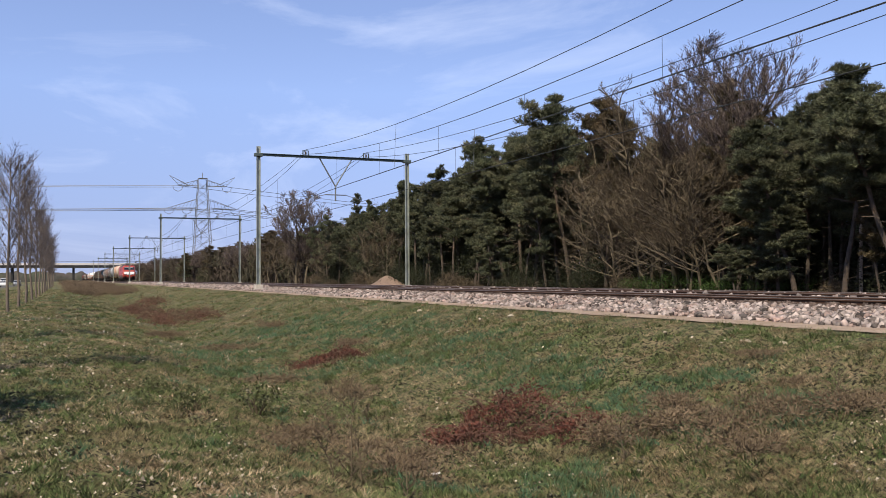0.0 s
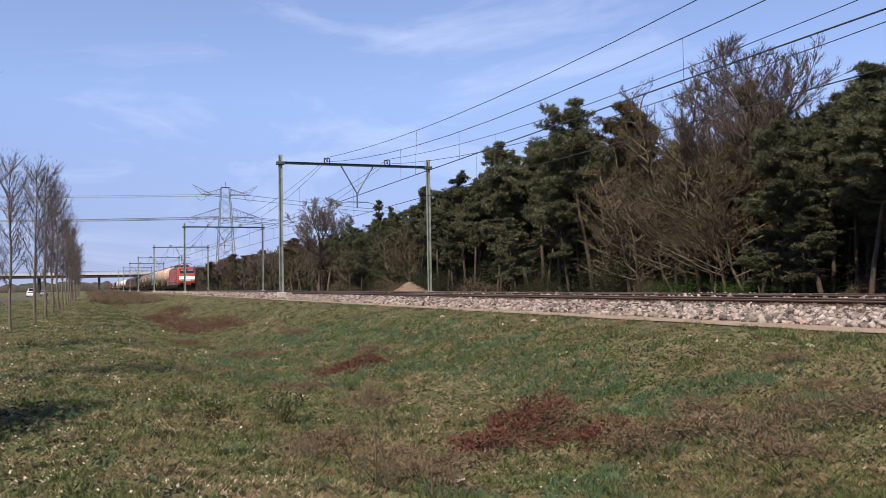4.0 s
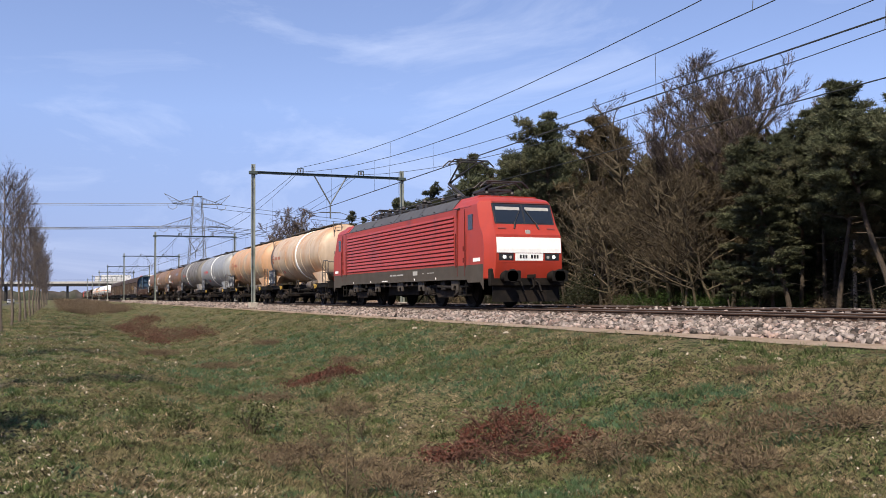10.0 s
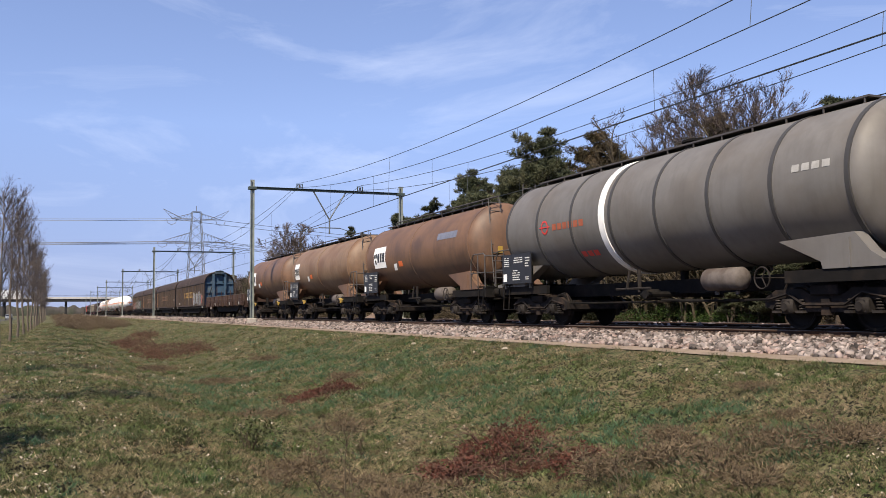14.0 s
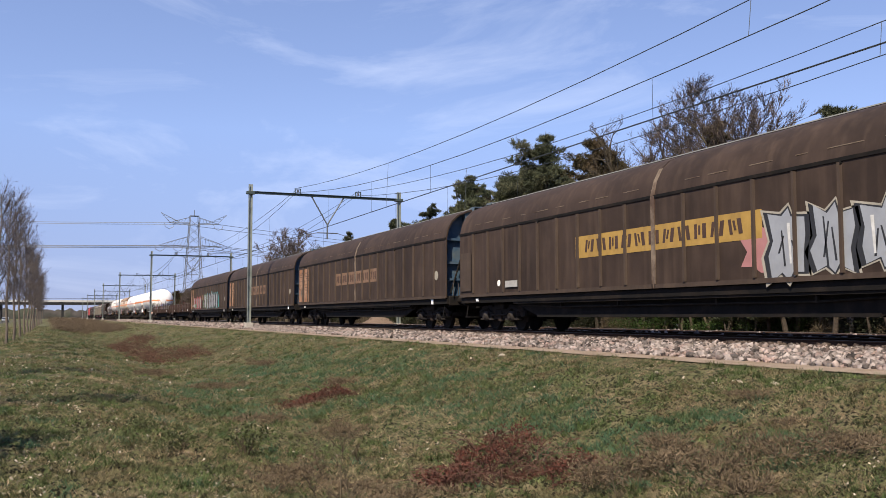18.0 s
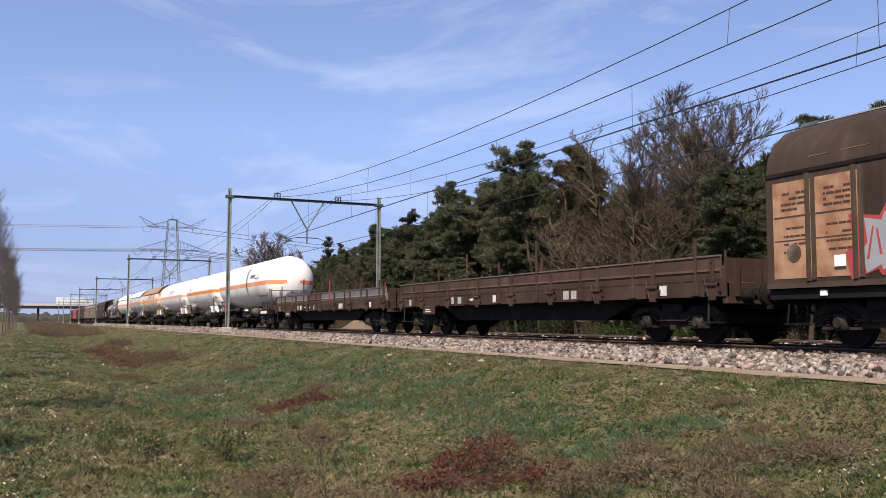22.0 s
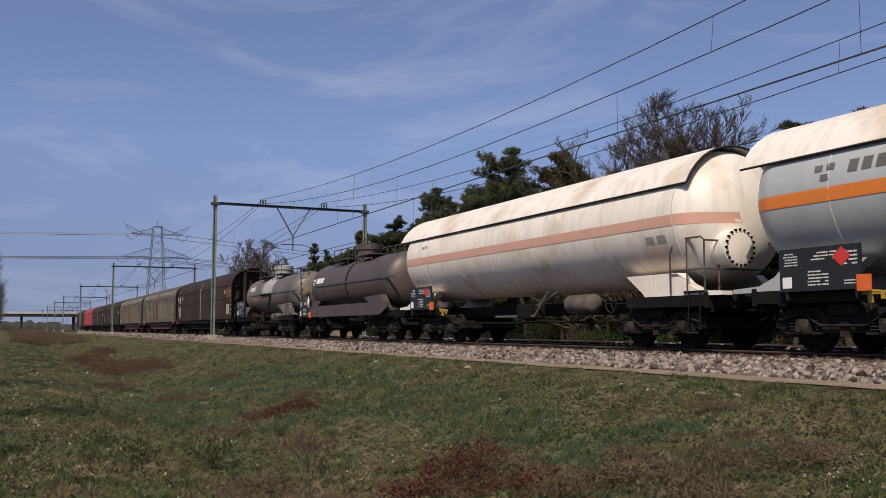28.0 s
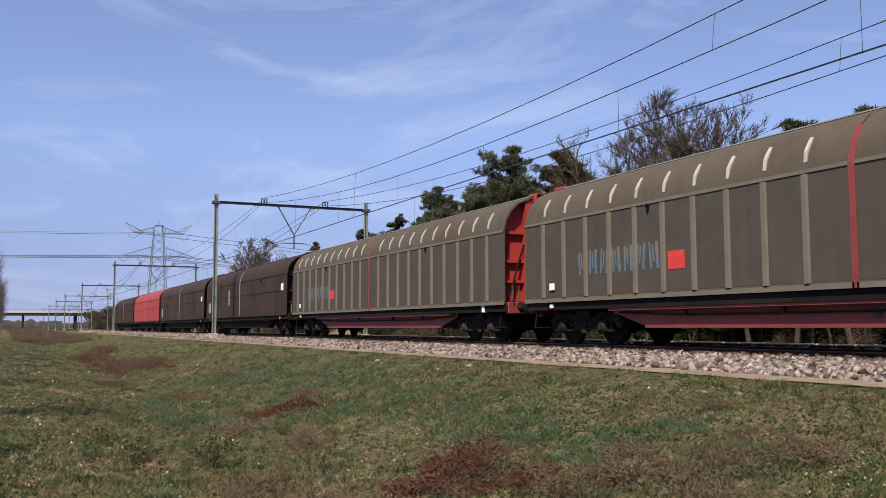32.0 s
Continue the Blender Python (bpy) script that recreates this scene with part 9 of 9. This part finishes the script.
# scrub along the ditch in front of the bridge
scrubs = [bush(340 + i, 1.0, 1.5, M_SCRUB, 1300, 0.32, 0.045) for i in range(3)]
for i in range(110):
    y = 105 + 230 * (i / 110) ** 1.2 + rw.uniform(-2, 2)
    x = rw.uniform(0.5, 7.0)
    s = rw.uniform(0.5, 0.85) * (0.6 + y / 260)
    plant("ditch_scrub", scrubs[i % 3], ("stem", "foliage"), pose(x, y, ground_z(x, y) - 0.02, 0, 0, rw.uniform(0, 360)) @ Matrix.Diagonal((s * 1.2, s * 1.2, s, 1)), "brown leafless scrub along the ditch", "scrub", "ditch scrub")
# ---- meadow: grass, straw, brambles, fallen leaves ----
M_GRASS = mat("short_spring_grass", (0.110, 0.142, 0.052), 0.8, var=0.6, scale=7, second=(0.135, 0.115, 0.060), amount=0.6, second_scale=1.6, island=0.7, translucent=0.2)
M_STRAW = mat("dry_straw_grass", (0.31, 0.24, 0.15), 0.85, var=0.55, scale=6, second=(0.16, 0.108, 0.06), amount=0.5, second_scale=0.5, island=0.65, translucent=0.2)
M_TUSSOCK = mat("dark_tussock_grass", (0.070, 0.098, 0.032), 0.8, var=0.5, scale=4, second=(0.10, 0.095, 0.045), amount=0.5, second_scale=1.1, island=0.6, translucent=0.15)
M_SEDGE = mat("blue_green_coarse_grass", (0.070, 0.132, 0.072), 0.75, var=0.35, scale=5, second=(0.085, 0.12, 0.045), amount=0.4, second_scale=1.2, island=0.35, translucent=0.25)
M_BRAMBLE = mat("red_brown_bramble_leaves", (0.112, 0.042, 0.029), 0.8, var=0.5, scale=6, second=(0.075, 0.040, 0.028), amount=0.5, second_scale=0.8, island=0.45, translucent=0.15)
M_BRAMBLE_BROWN = mat("faded_brown_bramble_leaves", (0.115, 0.060, 0.040), 0.8, var=0.5, scale=3, second=(0.105, 0.075, 0.048), amount=0.5, second_scale=0.5, island=0.45, translucent=0.1)
M_BRAMBLE_STEM = mat("bramble_stems", (0.10, 0.052, 0.038), 0.8, var=0.3)
M_DEADLEAF = mat("pale_dead_leaves", (0.31, 0.265, 0.205), 0.85, var=0.3, scale=3, island=0.6)
M_FIELDSTONE = mat("pale_field_stone", (0.33, 0.285, 0.22), 0.85, var=0.25, scale=6)

GX = np.array(gx)
GY = np.array(gy)
GZ = gv[:, 2].reshape(len(gy), len(gx))


def ground_many(x, y):
    """Heights of the ground sheet at many places."""
    i = np.clip(np.searchsorted(GX, x) - 1, 0, len(GX) - 2)
    j = np.clip(np.searchsorted(GY, y) - 1, 0, len(GY) - 2)
    u, v = (x - GX[i]) / (GX[i + 1] - GX[i]), (y - GY[j]) / (GY[j + 1] - GY[j])
    return (GZ[j, i] * (1 - u) * (1 - v) + GZ[j, i + 1] * u * (1 - v) + GZ[j + 1, i] * (1 - u) * v + GZ[j + 1, i + 1] * u * v)


def scatter(count, rs_, near=4.2, far=150, a0=-9, a1=55, x_max=10.12, x_min=-16):
    """Places on the meadow, thinning with distance from the field's corner."""
    d = near * (far / near) ** rs_.rand(count)
    a = np.radians(rs_.uniform(a0, a1, count))
    x, y = d * np.sin(a), d * np.cos(a)
    keep = (x < x_max) & (x > x_min)
    return x[keep], y[keep], d[keep]


def patchy(x, y, scale, off):
    return np.array([noise.noise((p * scale + off, q * scale, off)) for p, q in zip(x, y)])


def grass(name, x, y, d, height, width, lean, material, rs_, label, per=6):
    n = len(x)
    x, y, d = np.repeat(x, per), np.repeat(y, per), np.repeat(d, per)
    k = len(x)
    spread = 0.016 + 0.0018 * d
    x, y = x + rs_.normal(size=k) * spread, y + rs_.normal(size=k) * spread
    z = ground_many(x, y) - 0.01
    h = height * rs_.uniform(0.5, 1.35, k) * (1 + 0.012 * d)
    w = width * (1 + 0.055 * d) * rs_.uniform(0.7, 1.3, k)
    a = rs_.uniform(0, 2 * np.pi, k)
    ln = lean * rs_.uniform(0.3, 1.4, k) * h
    b = rs_.uniform(0, 2 * np.pi, k)
    p = np.stack([x, y, z], 1)
    side_ = np.stack([np.cos(a) * w, np.sin(a) * w, 0 * w], 1)
    tip = p + np.stack([np.cos(b) * ln, np.sin(b) * ln, h], 1)
    v = np.stack([p - side_, p + side_, tip], 1).reshape(-1, 3)
    f = np.arange(3 * k).reshape(-1, 3)
    tagged(new(name, quick_mesh(name, v, f, material)), label, "grass", kind="stuff")


SEDGE_AT = [(6.7, 16.9, 1.0), (6.7, 14.4, 0.9), (6.7, 12.3, 0.8), (6.8, 11.3, 0.6), (6.6, 9.9, 0.4), (6.7, 9.2, 0.4), (7.45, 9.2, 0.3), (6.15, 7.9, 0.35), (6.75, 7.75, 0.35), (7.2, 7.3, 0.4),
            (3.8, 23, 1.3), (3.5, 18.9, 0.9), (6.9, 27.8, 1.6), (7, 23.7, 1.3), (4.4, 7.5, 0.4), (3.1, 8.0, 0.35), (4.5, 17.8, 0.7), (7.7, 20.7, 1.0), (7.6, 17.3, 0.8)]
STRAW_AT = [(6.2, 7.4, 0.5), (6.05, 6.9, 0.4), (6.2, 8.2, 0.45), (4.9, 19.2, 0.8), (2.6, 22.2, 1.2), (5.2, 7.15, 0.4), (3.0, 10.1, 0.6), (9.1, 18.3, 0.5), (8.45, 8.1, 0.4), (2.4, 10.1, 0.5), (5.6, 14.5, 0.7), (4.9, 12.6, 0.6)]


def near_spots(x, y, spots):
    out = np.zeros(len(x))
    for a, b, r in spots:
        out = np.maximum(out, np.exp(-((x - a) / r) ** 2 - ((y - b) / (1.4 * r)) ** 2))
    return out


r0 = np.random.RandomState(31)
x, y, d = scatter(125000, r0)
n1 = patchy(x, y, 0.45, 3.0) + 0.6 * patchy(x, y, 2.2, 8.0) + 0.5 * patchy(x, y, 7.0, 2.0)
keep = n1 - 0.4 * near_spots(x, y, STRAW_AT) > -0.10
grass("meadow_grass", x[keep], y[keep], d[keep], 0.046, 0.0042, 1.2, M_GRASS, r0, "short patchy spring grass on the meadow", 7)
x, y, d = scatter(90000, r0)
n1 = patchy(x, y, 0.4, 13.0) + 0.6 * patchy(x, y, 1.9, 18.0) + 0.5 * patchy(x, y, 6.0, 5.0)
keep = n1 + 0.55 * near_spots(x, y, STRAW_AT) + 0.12 * (x > 5.5) > 0.22
grass("dry_grass", x[keep], y[keep], d[keep], 0.042, 0.0034, 2.2, M_STRAW, r0, "dry straw-coloured winter grass on the bank", 7)
x, y, d = scatter(85000, r0)
n1 = 0.5 * patchy(x, y, 0.8, 23.0) + 0.6 * patchy(x, y, 3.0, 28.0)
keep = n1 + 0.95 * near_spots(x, y, SEDGE_AT) > 0.36
grass("coarse_grass", x[keep], y[keep], d[keep], 0.075, 0.0042, 1.0, M_SEDGE, r0, "blue-green coarse grass along the ditch", 8)

x, y, d = scatter(9000, r0, far=60)
keep = patchy(x, y, 1.3, 51.0) + 0.5 * patchy(x, y, 5.0, 54.0) + 0.08 * (x > 4) > 0.05
grass("grass_tussocks", x[keep], y[keep], d[keep], 0.072, 0.0044, 0.9, M_TUSSOCK, r0, "darker knotted tussocks of grass on the bank", 26)
x, y, d = scatter(7000, r0, far=60)
keep = patchy(x, y, 1.1, 61.0) + 0.5 * patchy(x, y, 4.0, 64.0) + 0.5 * near_spots(x, y, STRAW_AT) > 0.12
grass("straw_tussocks", x[keep], y[keep], d[keep], 0.050, 0.0036, 2.1, M_STRAW, r0, "matted pale straw tufts in the meadow", 24)

# fallen leaves and small pale flecks on the field
x, y, d = scatter(20000, r0, far=45, x_max=9.5)
keep = (patchy(x, y, 0.6, 40.0) + 0.45 * (x < 1.6) - 0.2 > 0.05)
x, y, d = x[keep], y[keep], d[keep]
k = len(x)
p = np.stack([x, y, ground_many(x, y) + 0.035], 1)
s = (0.007 + 0.0007 * d) * r0.uniform(0.6, 1.5, k)
a = r0.uniform(0, 6.28, k)
t1 = np.stack([np.cos(a) * s, np.sin(a) * s, r0.uniform(-0.6, 0.6, k) * s], 1)
t2 = np.stack([-np.sin(a) * s * 0.7, np.cos(a) * s * 0.7, r0.uniform(-0.2, 0.9, k) * s], 1)
v = np.stack([p - t1, p - t2, p + t1, p + t2], 1).reshape(-1, 3)
tagged(new("fallen_leaves", quick_mesh("fallen_leaves", v, np.arange(4 * k).reshape(-1, 4), M_DEADLEAF)), "pale dead leaves scattered over the grass", "leaves", kind="stuff")


def bramble(cx, cy, lx, ly, h, count, seed, turn=0.0, leaf=None, label="low thicket of red-brown brambles"):
    """A low uneven thicket: arching stems and many small leaves."""
    rs_ = np.random.RandomState(seed)
    rnd = random.Random(seed)
    e = empty("bramble_thicket", pose(cx, cy, ground_z(cx, cy)), label, "brambles", "bramble thickets")
    stems = Form()
    z0 = ground_z(cx, cy)
    ca, sa = math.cos(turn), math.sin(turn)
    def world(px, py):
        return cx + px * ca - py * sa, cy + px * sa + py * ca
    for i in range(int(count / 60)):
        q, a = math.sqrt(rnd.random()), rnd.uniform(0, 6.28)
        px, py = q * lx * math.cos(a), q * ly * math.sin(a)
        wx, wy = world(px, py)
        b = rnd.uniform(0, 6.28)
        hh = h * (1 - 0.6 * q) * rnd.uniform(0.6, 1.2)
        base = Vector((wx - cx, wy - cy, ground_z(wx, wy) - z0 - 0.02))
        reach = rnd.uniform(0.2, 0.6)
        pts = [base + Vector((math.cos(b) * reach * t, math.sin(b) * reach * t, hh * math.sin(math.pi * min(1, t * 0.62)))) for t in (0, 0.25, 0.5, 0.75, 1.0)]
        tapered(stems, pts, 0.006, 0.003, 3)
    q, a = np.sqrt(rs_.rand(count)), rs_.uniform(0, 6.28, count)
    rough = np.array([1 + 0.45 * noise.noise((math.cos(t) * 1.6, math.sin(t) * 1.6, seed)) for t in a])
    px, py = q * lx * np.cos(a) * rough, q * ly * np.sin(a) * rough
    wx, wy = cx + px * ca - py * sa, cy + px * sa + py * ca
    lump = np.array([0.5 + 0.9 * noise.noise((u * 1.3, w_ * 1.3, seed)) + 0.7 * noise.noise((u * 4, w_ * 4, seed)) for u, w_ in zip(wx, wy)])
    hz = h * np.clip((1 - q ** 3) * lump, 0.05, 2) * rs_.uniform(0.35, 1.0, count)
    keep = rs_.rand(count) < (1.1 - q ** 2) * np.array([0.75 + 1.3 * noise.noise((u * 1.1, w_ * 1.1 if cy < 30 else w_ * 0.3, seed + 5)) for u, w_ in zip(wx, wy)])
    wx, wy, hz, count = wx[keep], wy[keep], hz[keep], int(keep.sum())
    p = np.stack([wx - cx, wy - cy, ground_many(wx, wy) - z0 + hz], 1)
    g = rs_.normal(size=(count, 3)) + np.array([0, 0, 0.5])
    size = 1 + max(0, cy - 12) / 48
    v, f = blades(p, g, 0.042 * size, 0.013 * size, rs_, 0.7)
    tagged(part("stem_tangle", stems, M_BRAMBLE_STEM, e, smooth=False), kind="stuff")
    part("leafage", quick_mesh("leafage", v, f, leaf or M_BRAMBLE), None, e)
    return e


for cx, cy, lx, ly, h, count, seed, turn in ((5.25, 10.3, 0.75, 1.2, 0.38, 6800, 1, -0.25), (4.35, 10.0, 0.45, 0.55, 0.25, 2400, 2, 0.0), (5.45, 9.0, 0.45, 0.5, 0.28, 2000, 5, 0.0), (5.3, 19.4, 1.0, 0.8, 0.36, 4600, 3, 0.4),
                                            (4.6, 45.0, 1.5, 7.0, 0.55, 5200, 4, 0.0), (5.8, 43, 1.0, 5.0, 0.45, 2200, 7, 0.0), (4.2, 58, 1.3, 8.0, 0.6, 4200, 8, 0.0), (5.6, 68, 1.1, 8.0, 0.6, 2600, 9, 0.0)):
    bramble(cx, cy, lx, ly, h, count if cy < 30 else int(count * 1.7), seed, turn, M_BRAMBLE if cy < 30 else M_BRAMBLE_BROWN)
# brown withered growth beside the brambles
M_BRAMBLE_DRY = mat("withered_brown_growth", (0.125, 0.092, 0.058), 0.85, var=0.35, scale=2, island=0.4)
dry = [bush(320 + i, 0.24, 0.8, M_BRAMBLE_DRY, 1900, 0.075, 0.10) for i in range(3)]
for i, (x, y, s) in enumerate(((5.95, 8.2, 1.0), (6.3, 7.7, 0.9), (5.5, 8.3, 0.8), (3.4, 9.0, 0.9), (3.1, 9.9, 0.8), (2.6, 10.3, 0.8), (4.4, 14.6, 0.9), (3.6, 17.2, 0.9), (6.6, 8.9, 0.8), (7.0, 7.3, 0.9),
                               (7.4, 6.9, 0.8), (6.1, 6.9, 0.9), (2.9, 8.4, 0.8), (2.0, 9.2, 0.6), (6.3, 21, 0.8), (4.2, 25, 0.9), (3.0, 31, 1.1), (6.4, 30, 0.9), (7.9, 8.2, 0.5), (8.4, 9.4, 0.5))):
    plant("withered_plant", dry[i % 3], ("stem", "foliage"), pose(x, y, ground_z(x, y), 0, 0, 70 * i) @ Matrix.Diagonal((s, s, s * 0.9, 1)), "low brown withered plant on the bank", "plant", "withered plants")
# small dark broom bushes at the field's edge
M_BROOM = mat("dull_green_broom", (0.065, 0.072, 0.028), 0.8, var=0.3, island=0.4)
brooms = [bush(330 + i, 0.40, 0.34, M_BROOM, 330, 0.05) for i in range(2)]
for i, (x, y, s) in enumerate(((1.19, 13.2, 0.6), (1.42, 11.3, 0.75), (1.2, 11.1, 0.5), (2.42, 12.3, 1.0), (2.55, 12.9, 0.6), (0.85, 11.2, 0.4), (4.5, 16.3, 0.45))):
    plant("broom_bush", brooms[i % 2], ("stem", "foliage"), pose(x, y, ground_z(x, y), 0, 0, 90 * i) @ Matrix.Diagonal((s, s, s, 1)), "small dark green broom bush in the grass", "bush", "broom bushes")


def sapling(x, y, h, seed):
    rnd = random.Random(seed)
    stem, tw = Form(), Form()
    line_ = limb_points((0, 0, -0.05), (rnd.uniform(-0.15, 0.15), rnd.uniform(-0.15, 0.15), 1), h, 6, 0.05, rnd)
    tapered(stem, line_, 0.010, 0.003, 5)
    for i in range(16):
        q = rnd.uniform(0.15, 1)
        j = min(int(q * 6), 5)
        a = rnd.uniform(0, 6.28)
        pts = limb_points(line_[j], (math.cos(a), math.sin(a), 0.8), h * rnd.uniform(0.2, 0.45), 3, 0.04, rnd)
        tapered(tw, pts, 0.004, 0.002, 3)
        for m in range(3):
            tapered(tw, limb_points(pts[rnd.randint(1, 2)], (rnd.gauss(0, 1), rnd.gauss(0, 1), 0.8), h * 0.14, 2, 0, rnd), 0.0025, 0.0015, 3)
    e = empty("bare_sapling", pose(x, y, ground_z(x, y)), "thin leafless sapling standing in the grass", "sapling", "saplings")
    part("stem", stem, M_TWIG, e)
    part("twig_crown", tw, M_TWIG, e, smooth=False)


for i, (x, y, h) in enumerate(((2.35, 7.8, 0.85), (2.55, 8.05, 0.6), (2.15, 7.6, 0.5), (3.0, 10.6, 0.55), (5.1, 7.6, 0.4), (2.7, 7.2, 0.4), (7.3, 7.0, 0.45), (3.9, 12.2, 0.5))):
    sapling(x, y, h, 500 + i)
# stones lying on the bank, a scrap of white litter
for i, (x, y, s) in enumerate(((9.16, 11.6, 0.05), (9.2, 9.8, 0.065), (9.15, 10.45, 0.055), (9.3, 12.6, 0.035), (8.9, 8.4, 0.04), (9.4, 18.5, 0.07), (9.3, 24, 0.08))):
    rnd = random.Random(i)
    f = Form()
    f.turned([(-s * 0.4, s * 0.6), (-s * 0.1, s), (s * 0.25, s * 0.85), (s * 0.5, s * 0.4)], 2, (0, 0, 0), 7)
    f.v = [(p[0] * rnd.uniform(0.7, 1.3), p[1] * rnd.uniform(0.7, 1.3), p[2] * rnd.uniform(0.7, 1.2)) for p in f.v]
    thing("field_stone", f, M_FIELDSTONE, "pale rounded stone lying on the grassy bank", "stone", "stones on the bank", m=pose(x, y, ground_z(x, y) + s * 0.25), smooth=False)
thing("paper_scrap", Form().add([(-0.05, -0.03, 0), (0.05, -0.02, 0.015), (0.06, 0.03, 0.02), (-0.04, 0.035, 0.005), (-0.05, -0.03, 0.003), (0.05, -0.02, 0.018), (0.06, 0.03, 0.023), (-0.04, 0.035, 0.008)],
      [(0, 3, 2, 1), (4, 5, 6, 7), (0, 1, 5, 4), (1, 2, 6, 5), (2, 3, 7, 6), (3, 0, 4, 7)]), M_WHITE, "crumpled scrap of white paper in the grass", "litter", m=pose(3.37, 8.3, ground_z(3.37, 8.3) + 0.05), smooth=False)

# ---- lorries crossing the road bridge ----
M_TRAILER = mat("white_trailer_side", (0.76, 0.76, 0.75), 0.5, var=0.04, scale=1)
M_TRUCKRED = mat("red_lorry_paint", (0.45, 0.04, 0.03), 0.4, var=0.05)
LORRIES = []


def lorry(way, y, paint, label, length=13.0):
    e = empty("lorry", pose(0, y, 7.15), label, "lorry", "lorries on the bridge")
    d = way
    part("trailer", Form().box(min(0, -d * length), max(0, -d * length), -1.25, 1.25, 1.1, 4.0, 0.05), M_TRAILER, e, smooth=False)
    cabx = sorted((d * 0.6, d * 2.8))
    c = part("cab", Form().box(cabx[0], cabx[1], -1.2, 1.2, 0.7, 3.6, 0.12), paint, e, smooth=False)
    wx = sorted((d * 2.3, d * 2.82))
    part("windscreen", Form().box(wx[0], wx[1], -1.1, 1.1, 2.1, 3.0), M_GLASS, c, smooth=False)
    part("chassis", Form().box(min(-d * length, d * 2.6), max(-d * length, d * 2.6), -0.5, 0.5, 0.7, 1.1), M_UNDER, e, smooth=False)
    for q in (1.9, -0.6, -length + 1.5, -length + 2.8, -length + 4.1):
        part("axle_wheels", Form().turned([(-1.25, 0.3), (-1.25, 0.5), (1.25, 0.5), (1.25, 0.3)], 1, (d * q if q > 0 else d * q, 0, 0.5), 14), M_TYRE, e)
    return e


for way, y, paint, label, x_at, t_at, v in ((-1, YB - 2.8, M_TRUCKRED, "lorry with a white trailer and red cab on the bridge", 21.5, 11.0, 16.5),
                                           (-1, YB - 2.8, M_CARWHITE, "white lorry crossing the road bridge", 1.5, 11.0, 16.5),
                                           (1, YB + 2.6, M_CARWHITE, "white lorry with a dark-nosed cab on the bridge", 24.0, 22.0, 17.0)):
    LORRIES.append((lorry(way, y, paint, label), y, way * v, x_at - way * v * t_at))


def motions():
    for ob, s in VEHICLES:
        walk(ob, [(t, pose(NEAR_TRACK, NOSE_AT_ZERO - SPEED * t + s, 0)) for t in (0, 0.1, 4, 8, 12, 16, 20, 24, 28, 31.9, 32)])
    for ob, y, v, x0 in LORRIES:
        walk(ob, [(t, pose(x0 + v * t, y, 7.15)) for t in (0, 0.1, 4, 8, 12, 16, 20, 24, 28, 31.9, 32)])


motions()
